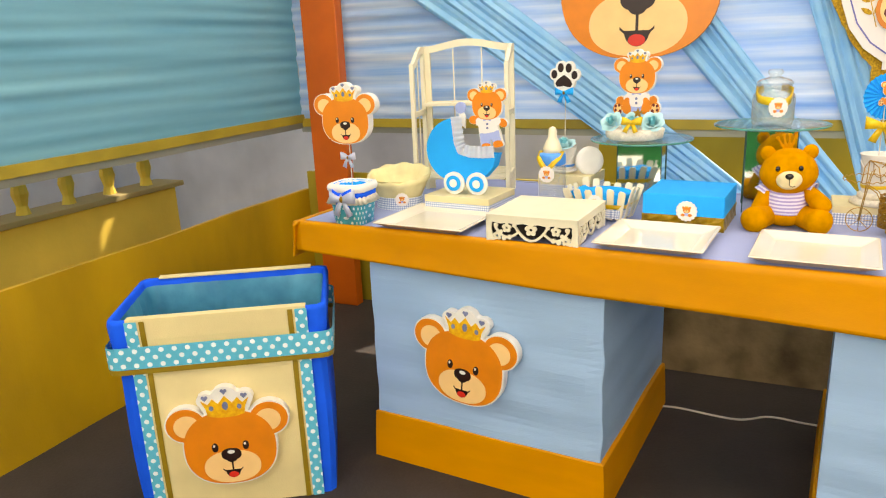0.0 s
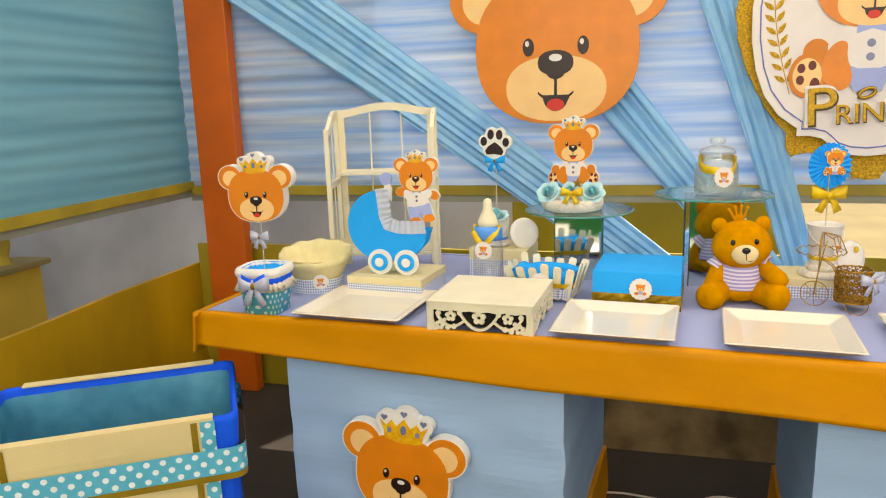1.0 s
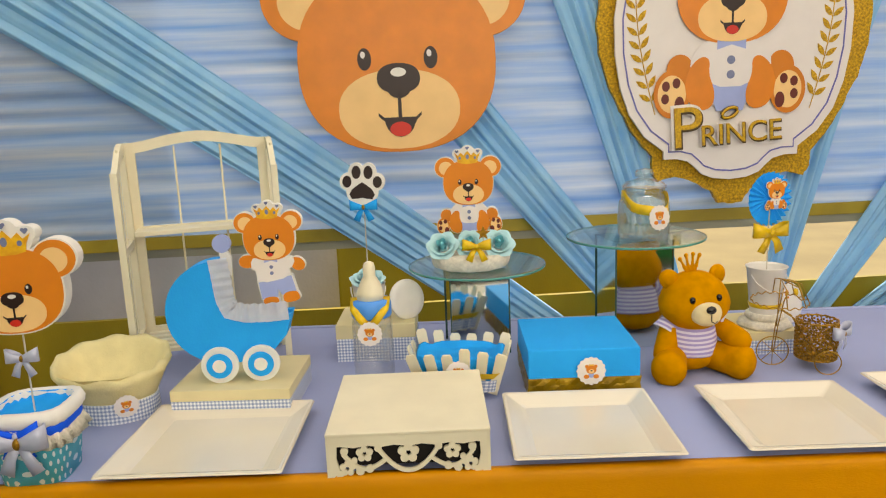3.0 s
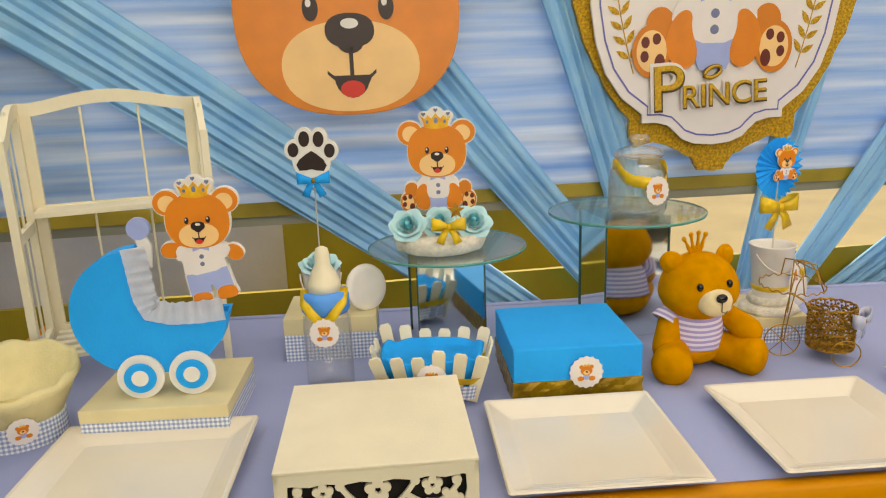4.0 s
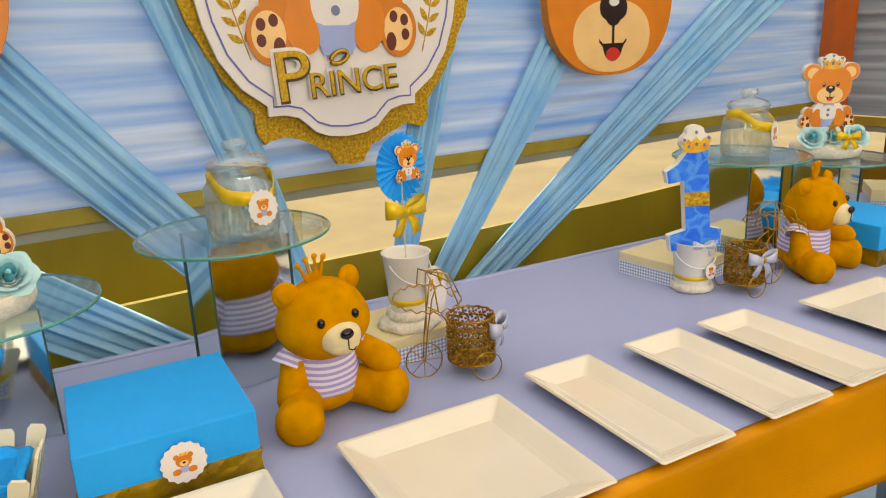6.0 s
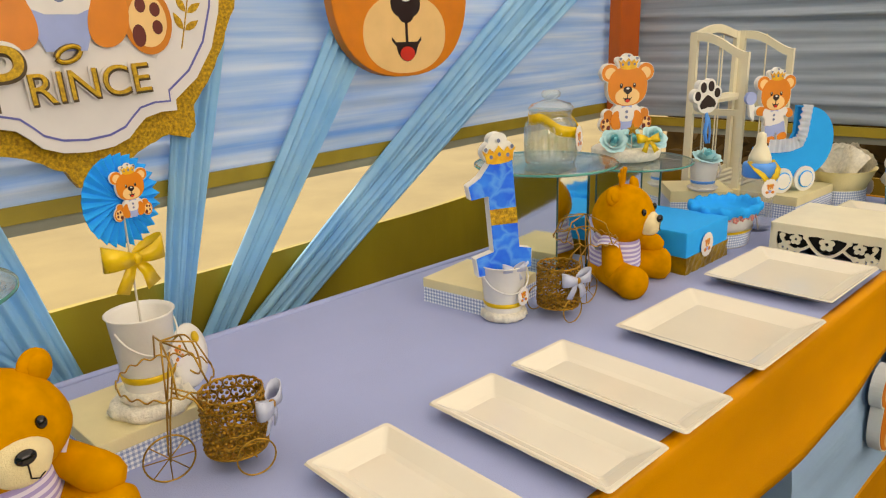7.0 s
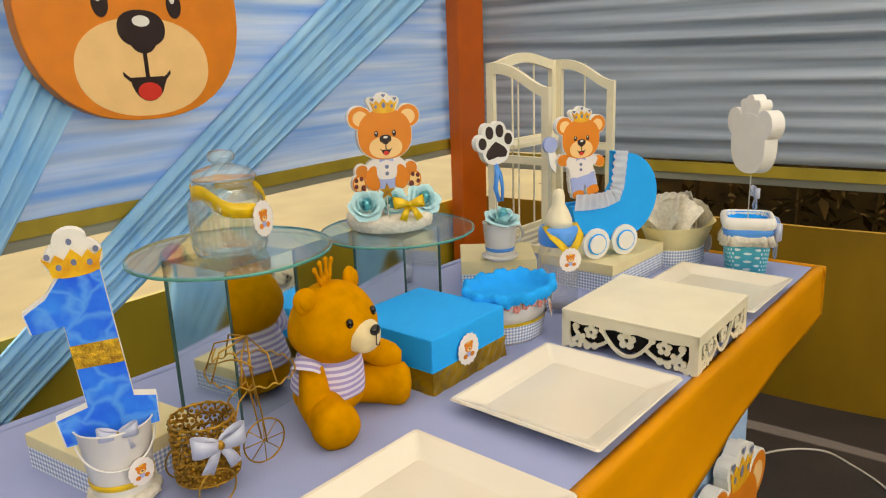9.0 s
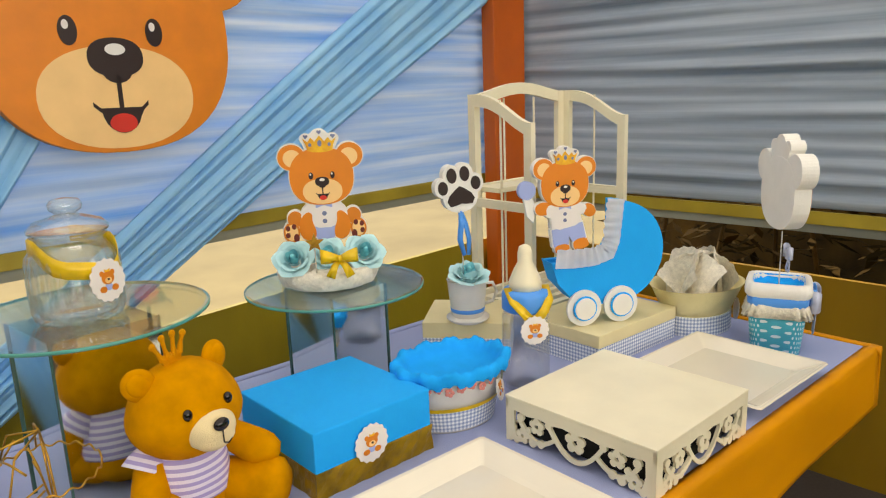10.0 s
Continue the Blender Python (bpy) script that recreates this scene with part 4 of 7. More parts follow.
# ---- plates and boxes along the front edge ----
def square_plate(x0, x1, y0, y1, group):
    w, d = (x1 - x0) / 2, (y1 - y0) / 2
    p = thing("serving_plate", pose((x0 + x1) / 2, (y0 + y1) / 2, TZ), "square white glazed plate, empty, on the table cloth" if group[0] == "s" else "narrow white glazed tray, empty, on the table cloth", "plate", group)
    bm = B()
    rim = min(0.036, w * 0.5)

    def r(a, b, z, n=6, rad=0.006):
        out = []
        for sx, sy, st in ((1, 1, 0), (-1, 1, 90), (-1, -1, 180), (1, -1, 270)):
            for i in range(n):
                an = radians(st + 90 * i / (n - 1))
                out.append((sx * (a - rad) + rad * math.cos(an), sy * (b - rad) + rad * math.sin(an), z))
        return out
    loft(bm, [r(w - rim - 0.012, d - rim - 0.012, 0.0005), r(w - rim, d - rim, 0.003), r(w - 0.004, d - 0.004, 0.019), r(w, d, 0.0215), r(w - 0.002, d - 0.002, 0.024), r(w - 0.007, d - 0.007, 0.0235),
              r(w - rim + 0.004, d - rim + 0.004, 0.0115), r(w - rim - 0.004, d - rim - 0.004, 0.0085)])
    bmesh.ops.recalc_face_normals(bm, faces=bm.faces)
    part("dish", bm, M["porcelain"], p)


for a in ((-1.595, -1.305, -0.012, 0.265), (-0.955, -0.69, 0.004, 0.266), (-0.597, -0.337, 0.01, 0.273), (0.345, 0.605, 0.014, 0.272), (0.70, 0.972, 0.04, 0.292), (1.325, 1.585, 0.048, 0.30)):
    square_plate(*a, "square plates")
for a in ((-0.27, -0.137, 0.006, 0.307), (-0.066, 0.066, 0.006, 0.305), (0.105, 0.237, 0.006, 0.303)):
    square_plate(*a, "narrow trays")


def fret_panel(w, h, y):
    """One fretwork side of the cake box: deep top rail and end stiles, a swag, vines and flowers between."""
    bm = B()
    th = 0.005
    count = [0]

    def pr(pts):
        o = 0.00008 * (count[0] % 9)
        count[0] += 1
        prism(bm, pts, y + o, y + th - o)

    def band(line, t):
        up, lo = [], []
        for k, (x, z) in enumerate(line):
            a, b_ = line[max(k - 1, 0)], line[min(k + 1, len(line) - 1)]
            d = Vector((b_[0] - a[0], b_[1] - a[1])).normalized()
            up.append((x - d.y * t / 2, z + d.x * t / 2)), lo.append((x + d.y * t / 2, z - d.x * t / 2))
        pr(up + lo[::-1])

    def flower(cx, cz, r):
        for k in range(5):
            a = 2 * math.pi * k / 5 + math.pi / 2
            pr(ell(cx + r * 0.6 * math.cos(a), cz + r * 0.6 * math.sin(a), r * 0.40, r * 0.40, 12))
    pr([(-w / 2, h), (-w / 2, h - 0.015)] + [(w * (i / 24 - 0.5), h - 0.0155 - 0.003 * math.cos(i / 24 * 6 * math.pi) ** 2) for i in range(1, 24)] + [(w / 2, h - 0.015), (w / 2, h)])
    for sg in (-1, 1):
        pr([(sg * w / 2, h - 0.0152), (sg * (w / 2 - 0.016), h - 0.0152), (sg * (w / 2 - 0.015), 0.030), (sg * (w / 2 - 0.020), 0.010), (sg * (w / 2 - 0.010), 0.001), (sg * w / 2, 0.0)])
    band([(0.047 * u, 0.008 + 0.040 * u * u) for u in [i / 10 - 1 for i in range(21)]], 0.0062)
    flower(0, 0.037, 0.017)
    for sg in (-1, 1):
        band([(sg * (0.032 + 0.068 * v), 0.030 - 0.020 * math.sin(math.pi * v * 0.85) + 0.018 * v ** 3) for v in [i / 12 for i in range(13)]], 0.0060)
        flower(sg * 0.067, 0.038, 0.0135)
        flower(sg * 0.094, 0.015, 0.0125)
        pr(ell(sg * 0.0975, 0.043, 0.0062, 0.0062, 14))
        for x, z, r in ((0.075, 0.010, 0.0066), (0.060, 0.013, 0.0062), (0.046, 0.046, 0.0058), (0.083, 0.027, 0.0048), (0.106, 0.006, 0.006)):
            pr(ell(sg * x, z, r, r, 12))
    bmesh.ops.recalc_face_normals(bm, faces=bm.faces)
    return bm


def cake_box(cx, cy, rz=0.0):
    w, d, h = 0.250, 0.250, 0.067
    t = thing("cake_box", pose(cx, cy, TZ, 0, 0, rz), "low white wooden cake box with fretwork sides", "cake stand", "white cake boxes")
    bm = B()
    box(bm, -w / 2 - 0.0006, w / 2 + 0.0006, -d / 2 - 0.0006, d / 2 + 0.0006, h, h + 0.005, 0.0015)
    part("top_board", bm, M["white"], t)
    for a in (0, 90, 180, 270):
        part("fretwork_panel", fret_panel(w, h, -d / 2), M["white"], t, m=pose(0, 0, 0, 0, 0, a))
    # added dark block: stands in for the shade seen through the fretwork
    bm = B()
    box(bm, -w / 2 + 0.012, w / 2 - 0.012, -d / 2 + 0.012, d / 2 - 0.012, 0.014, h - 0.002)
    part("shade_block", bm, M["dark"], t, "dark block standing in for shade behind the fretwork")


cake_box(-1.118, 0.135, 1.5)
cake_box(1.15, 0.169, 1.5)


def gift_box(cx, cy, rz, w, tag):
    h = 0.094
    t = thing("gift_box", pose(cx, cy, TZ, 0, 0, rz), "bright blue paper box with gold foil base band", "box", "blue boxes")
    bm = B()
    box(bm, -w, w, -w, w, 0.034, h, 0.003)
    part("blue_cover", bm, M["bluebox"], t)
    bm = B()
    n = 14
    rings = []
    for z in (0.0, 0.012, 0.024, 0.038):
        r = []
        for k, (a, b_) in enumerate((((-w, -w), (w, -w)), ((w, -w), (w, w)), ((w, w), (-w, w)), ((-w, w), (-w, -w)))):
            for i in range(n):
                f = i / n
                o = 1.012 + 0.012 * math.sin(i * 2.3 + k + z * 160)
                r.append(((a[0] + (b_[0] - a[0]) * f) * o, (a[1] + (b_[1] - a[1]) * f) * o, z))
        rings.append(r)
    loft(bm, rings)
    bmesh.ops.recalc_face_normals(bm, faces=bm.faces)
    part("foil_band", bm, M["goldfoil"], t, "crinkled gold foil band")
    sticker(t, pose(tag, -w * 1.03 - 0.001, 0.052), 0.027)


gift_box(-0.796, 0.397, 0, 0.106, 0.012)
gift_box(0.824, 0.446, 1, 0.0985, -0.012)


def riser(cx, cy, rz, w, d, h, lab="cream card box with a gingham band"):
    """A cream lidded card box with a gingham band, used as a riser."""
    t = thing("riser_box", pose(cx, cy, TZ, 0, 0, rz), lab, "box", "cream riser boxes")
    bm = B()
    box(bm, -w / 2 - 0.001, w / 2 + 0.001, -d / 2 - 0.001, d / 2 + 0.001, h * 0.62, h, 0.002)
    part("lid", bm, M["cream"], t)
    bm = B()
    rings = [[(-w / 2, -d / 2, z), (w / 2, -d / 2, z), (w / 2, d / 2, z), (-w / 2, d / 2, z)] for z in (0.0, h * 0.62)]
    vs = [[bm.verts.new(p) for p in r] for r in rings]
    lay = bm.loops.layers.uv.verify()
    for i in range(4):
        j = (i + 1) % 4
        ln = w if i % 2 == 0 else d
        f = bm.faces.new((vs[0][i], vs[0][j], vs[1][j], vs[1][i]))
        for l, q in zip(f.loops, ((0, 0), (ln, 0), (ln, h * 0.62), (0, h * 0.62))):
            l[lay].uv = q
    bm.faces.new(vs[0][::-1]), bm.faces.new(vs[1])
    part("gingham_band", bm, M["gingham"], t, "pale blue gingham band")
    return h


riser(-1.456, 0.338, -1, 0.222, 0.185, 0.055)
riser(1.457, 0.441, -1, 0.25, 0.185, 0.066)
riser(-1.215, 0.605, 0, 0.175, 0.15, 0.085)
riser(1.245, 0.600, -50, 0.165, 0.15, 0.082)
riser(-0.375, 0.56, 3, 0.15, 0.15, 0.05)
riser(0.33, 0.58, 8, 0.15, 0.17, 0.05)


# ---- the shield sign ----
def sign_outline():
    half = [(0.0, 0.965), (0.04, 0.972), (0.065, 1.01), (0.12, 1.04), (0.19, 1.065), (0.245, 1.05), (0.265, 1.08), (0.265, 1.13), (0.325, 1.20), (0.37, 1.28), (0.41, 1.36), (0.44, 1.46), (0.447, 1.56),
            (0.435, 1.66), (0.405, 1.76), (0.36, 1.84), (0.30, 1.90), (0.295, 1.95), (0.23, 1.985), (0.21, 2.02), (0.15, 2.05), (0.06, 2.09), (0.0, 2.11)]
    return half + [(-x, z) for x, z in half[-2:0:-1]]


def panel_outline(inset=0.0):
    """The printed shield; inset: how far inside its edge, as a share."""
    half = [(0.0, 1.05), (0.055, 1.055), (0.095, 1.07), (0.115, 1.09), (0.14, 1.112), (0.18, 1.122), (0.222, 1.122), (0.222, 1.148), (0.285, 1.195), (0.335, 1.265), (0.365, 1.35), (0.382, 1.45), (0.385, 1.56),
            (0.37, 1.66), (0.34, 1.76), (0.29, 1.83), (0.25, 1.87), (0.24, 1.91), (0.19, 1.94), (0.17, 1.975), (0.1, 2.0), (0.0, 2.03)]
    pts = half + [(-x, z) for x, z in half[-2:0:-1]]
    return [(-0.014 + x * (1 - inset), 1.53 + (z - 1.53) * (1 - inset * 0.85)) for x, z in pts]


def wobble(pts, amp, seed, per=4):
    """The same outline with a frilled, torn-glitter edge."""
    rnd = random.Random(seed)
    out = []
    for i, (x, z) in enumerate(pts):
        x2, z2 = pts[(i + 1) % len(pts)]
        for k in range(per):
            f = k / per
            q = 1 + rnd.uniform(-amp, amp)
            out.append(((x + (x2 - x) * f) * q, 1.53 + (z + (z2 - z) * f - 1.53) * q))
    return out


sign = thing("shield_sign", ROOM @ pose(0.0, VB - 0.10, 0), "white shield sign with gold glitter border and a seated bear", "sign")
bm = B()
prism(bm, wobble(sign_outline(), 0.006, 3), 0.016, 0.036)
bmesh.ops.recalc_face_normals(bm, faces=bm.faces)
part("glitter_border", bm, M["glitter"], sign, "gold glitter border")
bm = B()
prism(bm, panel_outline(), -0.006, 0.004)
bmesh.ops.recalc_face_normals(bm, faces=bm.faces)
part("panel", bm, M["printwhite"], sign, "white printed panel")


def outline_line(a, b, y, th):
    bm = B()
    p, q = panel_outline(a), panel_outline(b)
    n = len(p)
    v = [[bm.verts.new((x, yy, z)) for x, z in r] for yy in (y, y + th) for r in (p, q)]
    for i in range(n):
        j = (i + 1) % n
        bm.faces.new((v[0][i], v[0][j], v[1][j], v[1][i]))
        bm.faces.new((v[0][i], v[2][i], v[2][j], v[0][j]))
        bm.faces.new((v[1][i], v[1][j], v[3][j], v[3][i]))
    bmesh.ops.recalc_face_normals(bm, faces=bm.faces)
    return bm


part("border_line", outline_line(0.062, 0.074, -0.0075, 0.0014), M["border"], sign, "thin violet border line")
bm = B()
box(bm, -0.05, 0.05, 0.0, 0.012, 1.40, 1.70)
part("spacer", bm, M["foam"], sign, m=pose(0, 0.004, 0))
for sg in (-1, 1):
    stem = [(-0.014 + sg * (0.215 + 0.105 * math.sin((0.12 + 0.62 * k / 16) * math.pi)), 1.265 + 0.04 * k) for k in range(17)]
    bm = B()
    tube(bm, [(x, -0.0068, z) for x, z in stem], 0.0016, 6)
    part("laurel_stem", bm, M["glitter"], sign)
    for k in range(1, 17):
        (x, z), (x0, z0) = stem[k], stem[k - 1]
        a = math.atan2(z - z0, x - x0)
        for o in (-1, 1):
            c, s_ = math.cos(a + o * 0.75), math.sin(a + o * 0.75)
            leaf = [(x + c * l - s_ * w_, z + s_ * l + c * w_) for l, w_ in ((0.004, 0), (0.014, 0.007), (0.027, 0.0085), (0.038, 0.005), (0.048, 0), (0.038, -0.005), (0.027, -0.0085), (0.014, -0.007))]
            bm = B()
            prism(bm, leaf, -0.0078, -0.0060)
            bmesh.ops.recalc_face_normals(bm, faces=bm.faces)
            part("laurel_leaf", bm, M["glitter"], sign)
bearsign = new("bear_print")
bearsign.parent = sign
bearsign.matrix_basis = pose(-0.028, -0.0095, 1.635)
bear_head(bearsign, 0.178, 0.006, crown=True, foam=False)
bear_body(bearsign, 0.178, 0.006, True, backed=False)


def lettering(txt, u0, u1, z0, z1):
    """Raised glitter letters with a brown edge and a white rim, in the given box."""
    for nm, mt, off, ex, y, sh in (("lettering", "letter_gold", -0.004, 0.003, -0.024, 0.0), ("letter_edge", "brown_shadow", 0.014, 0.001, -0.0195, 0.004), ("letter_rim", "printwhite", 0.045, 0.0008, -0.0172, 0.0)):
        word = bpy.data.curves.new("lettering", "FONT")
        word.body, word.size, word.extrude, word.offset = txt, 1.0, ex / (z1 - z0) * 0.7, off
        tmp = new("lettering_curve", word)
        bpy.context.view_layer.update()
        me = bpy.data.meshes.new_from_object(tmp.evaluated_get(bpy.context.evaluated_depsgraph_get()))
        bpy.data.objects.remove(tmp)
        if nm == "lettering":
            xs, ys = [v.co.x for v in me.vertices], [v.co.y for v in me.vertices]
            kx, kz, x0, y0 = (u1 - u0) / (max(xs) - min(xs)), (z1 - z0) / (max(ys) - min(ys)), min(xs), min(ys)
        for v in me.vertices:
            v.co = Vector(((v.co.x - x0) * kx, (v.co.y - y0) * kz, v.co.z * (z1 - z0) / 0.7))
        me.materials.clear()
        me.materials.append(M[mt])
        wd = new(nm, me)
        wd.parent = sign
        wd.matrix_basis = pose(u0 + sh, y, z0 - sh, 90, -3, 0)
        if nm == "lettering":
            wd["label"] = "gold glitter letters"


lettering("P", -0.205, -0.118, 1.158, 1.282)
lettering("RINCE", -0.118, 0.142, 1.162, 1.226)
for nm, mt, r, y in (("letter_dot", "letter_gold", 0.0045, -0.022), ("letter_dot_edge", "brown_shadow", 0.0065, -0.0195)):
    bm = B()
    tube(bm, [(-0.03 + 0.024 * math.cos(a) - 0.006 * math.sin(a), y, 1.262 + 0.010 * math.cos(a) + 0.013 * math.sin(a)) for a in [2 * math.pi * i / 20 for i in range(21)]], r, 6)
    part(nm, bm, M[mt], sign)


# ---- glass cake stands on mirrored columns ----
def cake_stand(cx, cy, rz, h, ox=0.0, oy=0.0, r=0.153, w=0.066):
    """ox, oy: how far the column stands off the disc's middle."""
    t = thing("glass_cake_stand", pose(cx, cy, TZ, 0, 0, rz), "round glass cake stand on a square mirrored column", "cake stand", "glass cake stands")
    bm = B()
    q = w - 0.001
    loft(bm, [[(-q, -q, z), (q, -q, z), (q, q, z), (-q, q, z)] for z in (0.001, h - 0.009)])
    bmesh.ops.recalc_face_normals(bm, faces=bm.faces)
    part("mirror_column", bm, M["mirror"], t, "mirror glass column", m=pose(ox, oy, 0))
    for sx in (-1, 1):
        for sy in (-1, 1):
            bm = B()
            box(bm, sx * w - 0.0014, sx * w + 0.0014, sy * w - 0.0014, sy * w + 0.0014, 0.0, h - 0.0085)
            part("column_edge", bm, M["edge"], t, m=pose(ox, oy, 0))
    bm = B()
    lathe(bm, [(r - 0.004, h - 0.008), (r - 0.001, h - 0.0065), (r - 0.001, h - 0.0015), (r - 0.004, h)], 72)
    bmesh.ops.recalc_face_normals(bm, faces=bm.faces)
    g = part("glass_disc", bm, M["glass_top"], t, "clear glass disc")
    g.visible_shadow = False
    bm = B()
    lathe(bm, [(r - 0.0008, h - 0.0062), (r + 0.0006, h - 0.0058), (r + 0.0006, h - 0.0022), (r - 0.0008, h - 0.0018)], 72, False, False)
    part("polished_rim", bm, M["glass_rim"], t, "green polished glass rim", True)
    return TZ + h


S1 = cake_stand(-0.984, 0.582, 6, 0.205, 0.0, 0.030)
S2 = cake_stand(-0.623, 0.606, 8, 0.252, 0.002, 0.014)
S3 = cake_stand(0.957, 0.632, 8, 0.194, 0.008, 0.010, w=0.062)
S4 = cake_stand(0.548, 0.588, 8, 0.250, -0.010, -0.006, w=0.068)


def candy_jar(cx, cy, z, tag_turn):
    t = thing("candy_jar", pose(cx, cy, z, 0, 0, tag_turn) @ Matrix.Diagonal((0.88, 0.88, 0.97, 1.0)), "empty ribbed glass candy jar with gold ribbon and tag", "jar", "candy jars")
    bm = B()

    def rib(k, a):
        return 0.032 * math.cos(24 * a) if 2 <= k <= 5 else 0.0
    lathe(bm, [(0.045, 0.0), (0.058, 0.003), (0.0605, 0.015), (0.061, 0.05), (0.0605, 0.075), (0.058, 0.085), (0.049, 0.098), (0.047, 0.106), (0.050, 0.109), (0.050, 0.113),
               (0.045, 0.112), (0.045, 0.098), (0.054, 0.084), (0.0575, 0.07), (0.0575, 0.018), (0.05, 0.008)], 144, True, True, wave=rib)
    bmesh.ops.recalc_face_normals(bm, faces=bm.faces)
    g = part("jar_body", bm, M["glass"], t, "ribbed clear glass", True)
    g.visible_shadow = False
    bm = B()
    lathe(bm, [(0.046, 0.114), (0.053, 0.115), (0.0535, 0.119), (0.044, 0.128), (0.022, 0.134), (0.013, 0.137), (0.021, 0.142), (0.0225, 0.149), (0.018, 0.155), (0.004, 0.157)], 48)
    bmesh.ops.recalc_face_normals(bm, faces=bm.faces)
    g = part("lid", bm, M["glass"], t, "stepped glass lid with knob", True)
    g.visible_shadow = False
    bm = B()
    pts = []
    for i in range(25):
        a = radians(-90 - 150 + 300 * i / 24)
        sag = 0.10 - 0.035 * math.exp(-((i - 12) / 5.0) ** 2) - 0.004 * math.sin(i)
        rr = 0.0525 + (0.100 - sag) * 0.40
        pts.append((rr * math.cos(a), rr * math.sin(a), sag))
    strip(bm, pts, 0.022, 0.001)
    part("ribbon", bm, M["goldribbon"], t, "gold satin ribbon", True)
    sticker(t, pose(0.006, -0.0685, 0.055, -4, 0, 4), 0.027)


candy_jar(-0.618, 0.555, S2, 12)
candy_jar(0.535, 0.566, S4, 16)


def rose(parent, m, r, seed):
    """A foam rose: petals wound round a bud."""
    rnd = random.Random(seed)
    bm = B()
    ball(bm, (0, 0, 0.34 * r), (0.17 * r, 0.17 * r, 0.58 * r), 12, 8)
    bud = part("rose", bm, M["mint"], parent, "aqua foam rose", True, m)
    for ring, (n, rr, op, hh) in enumerate(((3, 0.16, 0.03, 0.98), (3, 0.30, 0.10, 1.0), (4, 0.46, 0.32, 0.95), (5, 0.64, 0.75, 0.84), (6, 0.80, 1.15, 0.66))):
        for k in range(n):
            bm = B()
            a = 2 * math.pi * (k + 0.5 * ring) / n + rnd.uniform(-0.2, 0.2)
            wd_ = 2 * math.pi / n * 0.78
            h_ = hh * rnd.uniform(0.92, 1.06)
            rows_ = []
            for j in range(7):
                f = j / 6
                row = []
                for i in range(9):
                    g = i / 8 * 2 - 1
                    b_ = a + g * wd_ * (1 - 0.25 * f)
                    rad = r * (rr * (0.5 + 0.5 * f ** 0.6) + op * 0.30 * f ** 4 * (1 - 0.55 * abs(g)) + 0.03 * g)
                    z = r * (h_ * f * (1 - 0.30 * abs(g) ** 1.3 * f) - 0.16 * op * max(f - 0.66, 0) / 0.34 * (1 - 0.5 * abs(g)))
                    row.append(bm.verts.new((rad * math.cos(b_), rad * math.sin(b_), z)))
                rows_.append(row)
            for j in range(6):
                for i in range(8):
                    bm.faces.new((rows_[j][i], rows_[j][i + 1], rows_[j + 1][i + 1], rows_[j + 1][i]))
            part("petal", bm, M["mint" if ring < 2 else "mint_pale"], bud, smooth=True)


def star_pts(r, n=5):
    return [((r if i % 2 == 0 else r * 0.42) * math.sin(math.pi * i / n), (r if i % 2 == 0 else r * 0.42) * math.cos(math.pi * i / n)) for i in range(2 * n)]


def rose_bear(cx, cy, z, rz):
    t = thing("bear_centrepiece", pose(cx, cy, z, 0, 0, rz), "seated bear cut-out with aqua foam roses on a white base", "centrepiece", "bear centrepieces")
    bm = B()
    lathe(bm, [(0.072, 0.0), (0.082, 0.004), (0.086, 0.016), (0.087, 0.028), (0.080, 0.033), (0.05, 0.034)], 48, wave=lambda k, a: 0.02 * math.sin(11 * a + k))
    bmesh.ops.recalc_face_normals(bm, faces=bm.faces)
    part("base_pad", bm, M["lace"], t, "white wrapped base pad", True)
    s = 0.054
    b = new("bear_cutout")
    b.parent = t
    b.matrix_basis = pose(0, 0.014, 0.183)
    bear_head(b, s, 0.018)
    bear_body(b, s, 0.017, True, foot=0.78)
    for k, (x, y, r) in enumerate(((-0.056, -0.036, 0.034), (0.0, -0.022, 0.033), (0.06, -0.024, 0.035))):
        rose(t, pose(x, y, 0.046, 50, 0, 10 * (k - 1)), r * 0.95, k + int(abs(cx) * 100))
    bow(t, pose(0.016, -0.082, 0.056, -24, 0, 0), 0.030, M["goldribbon"], name="gold_bow")
    bm = B()
    prism(bm, star_pts(0.016), -0.002, 0.002)
    bmesh.ops.recalc_face_normals(bm, faces=bm.faces)
    part("star", bm, M["goldfil"], t, "gold star", m=pose(0.030 if cx < 0 else -0.022, -0.072, 0.084))
    bm = B()
    tube(bm, [(0, 0, 0), (0, 0, 0.06)], 0.001, 6)
    part("star_pin", bm, M["cable"], t, m=pose(0.030 if cx < 0 else -0.022, -0.070, 0.025))


rose_bear(-0.998, 0.556, S1, -3)
rose_bear(0.958, 0.652, S3, -30)


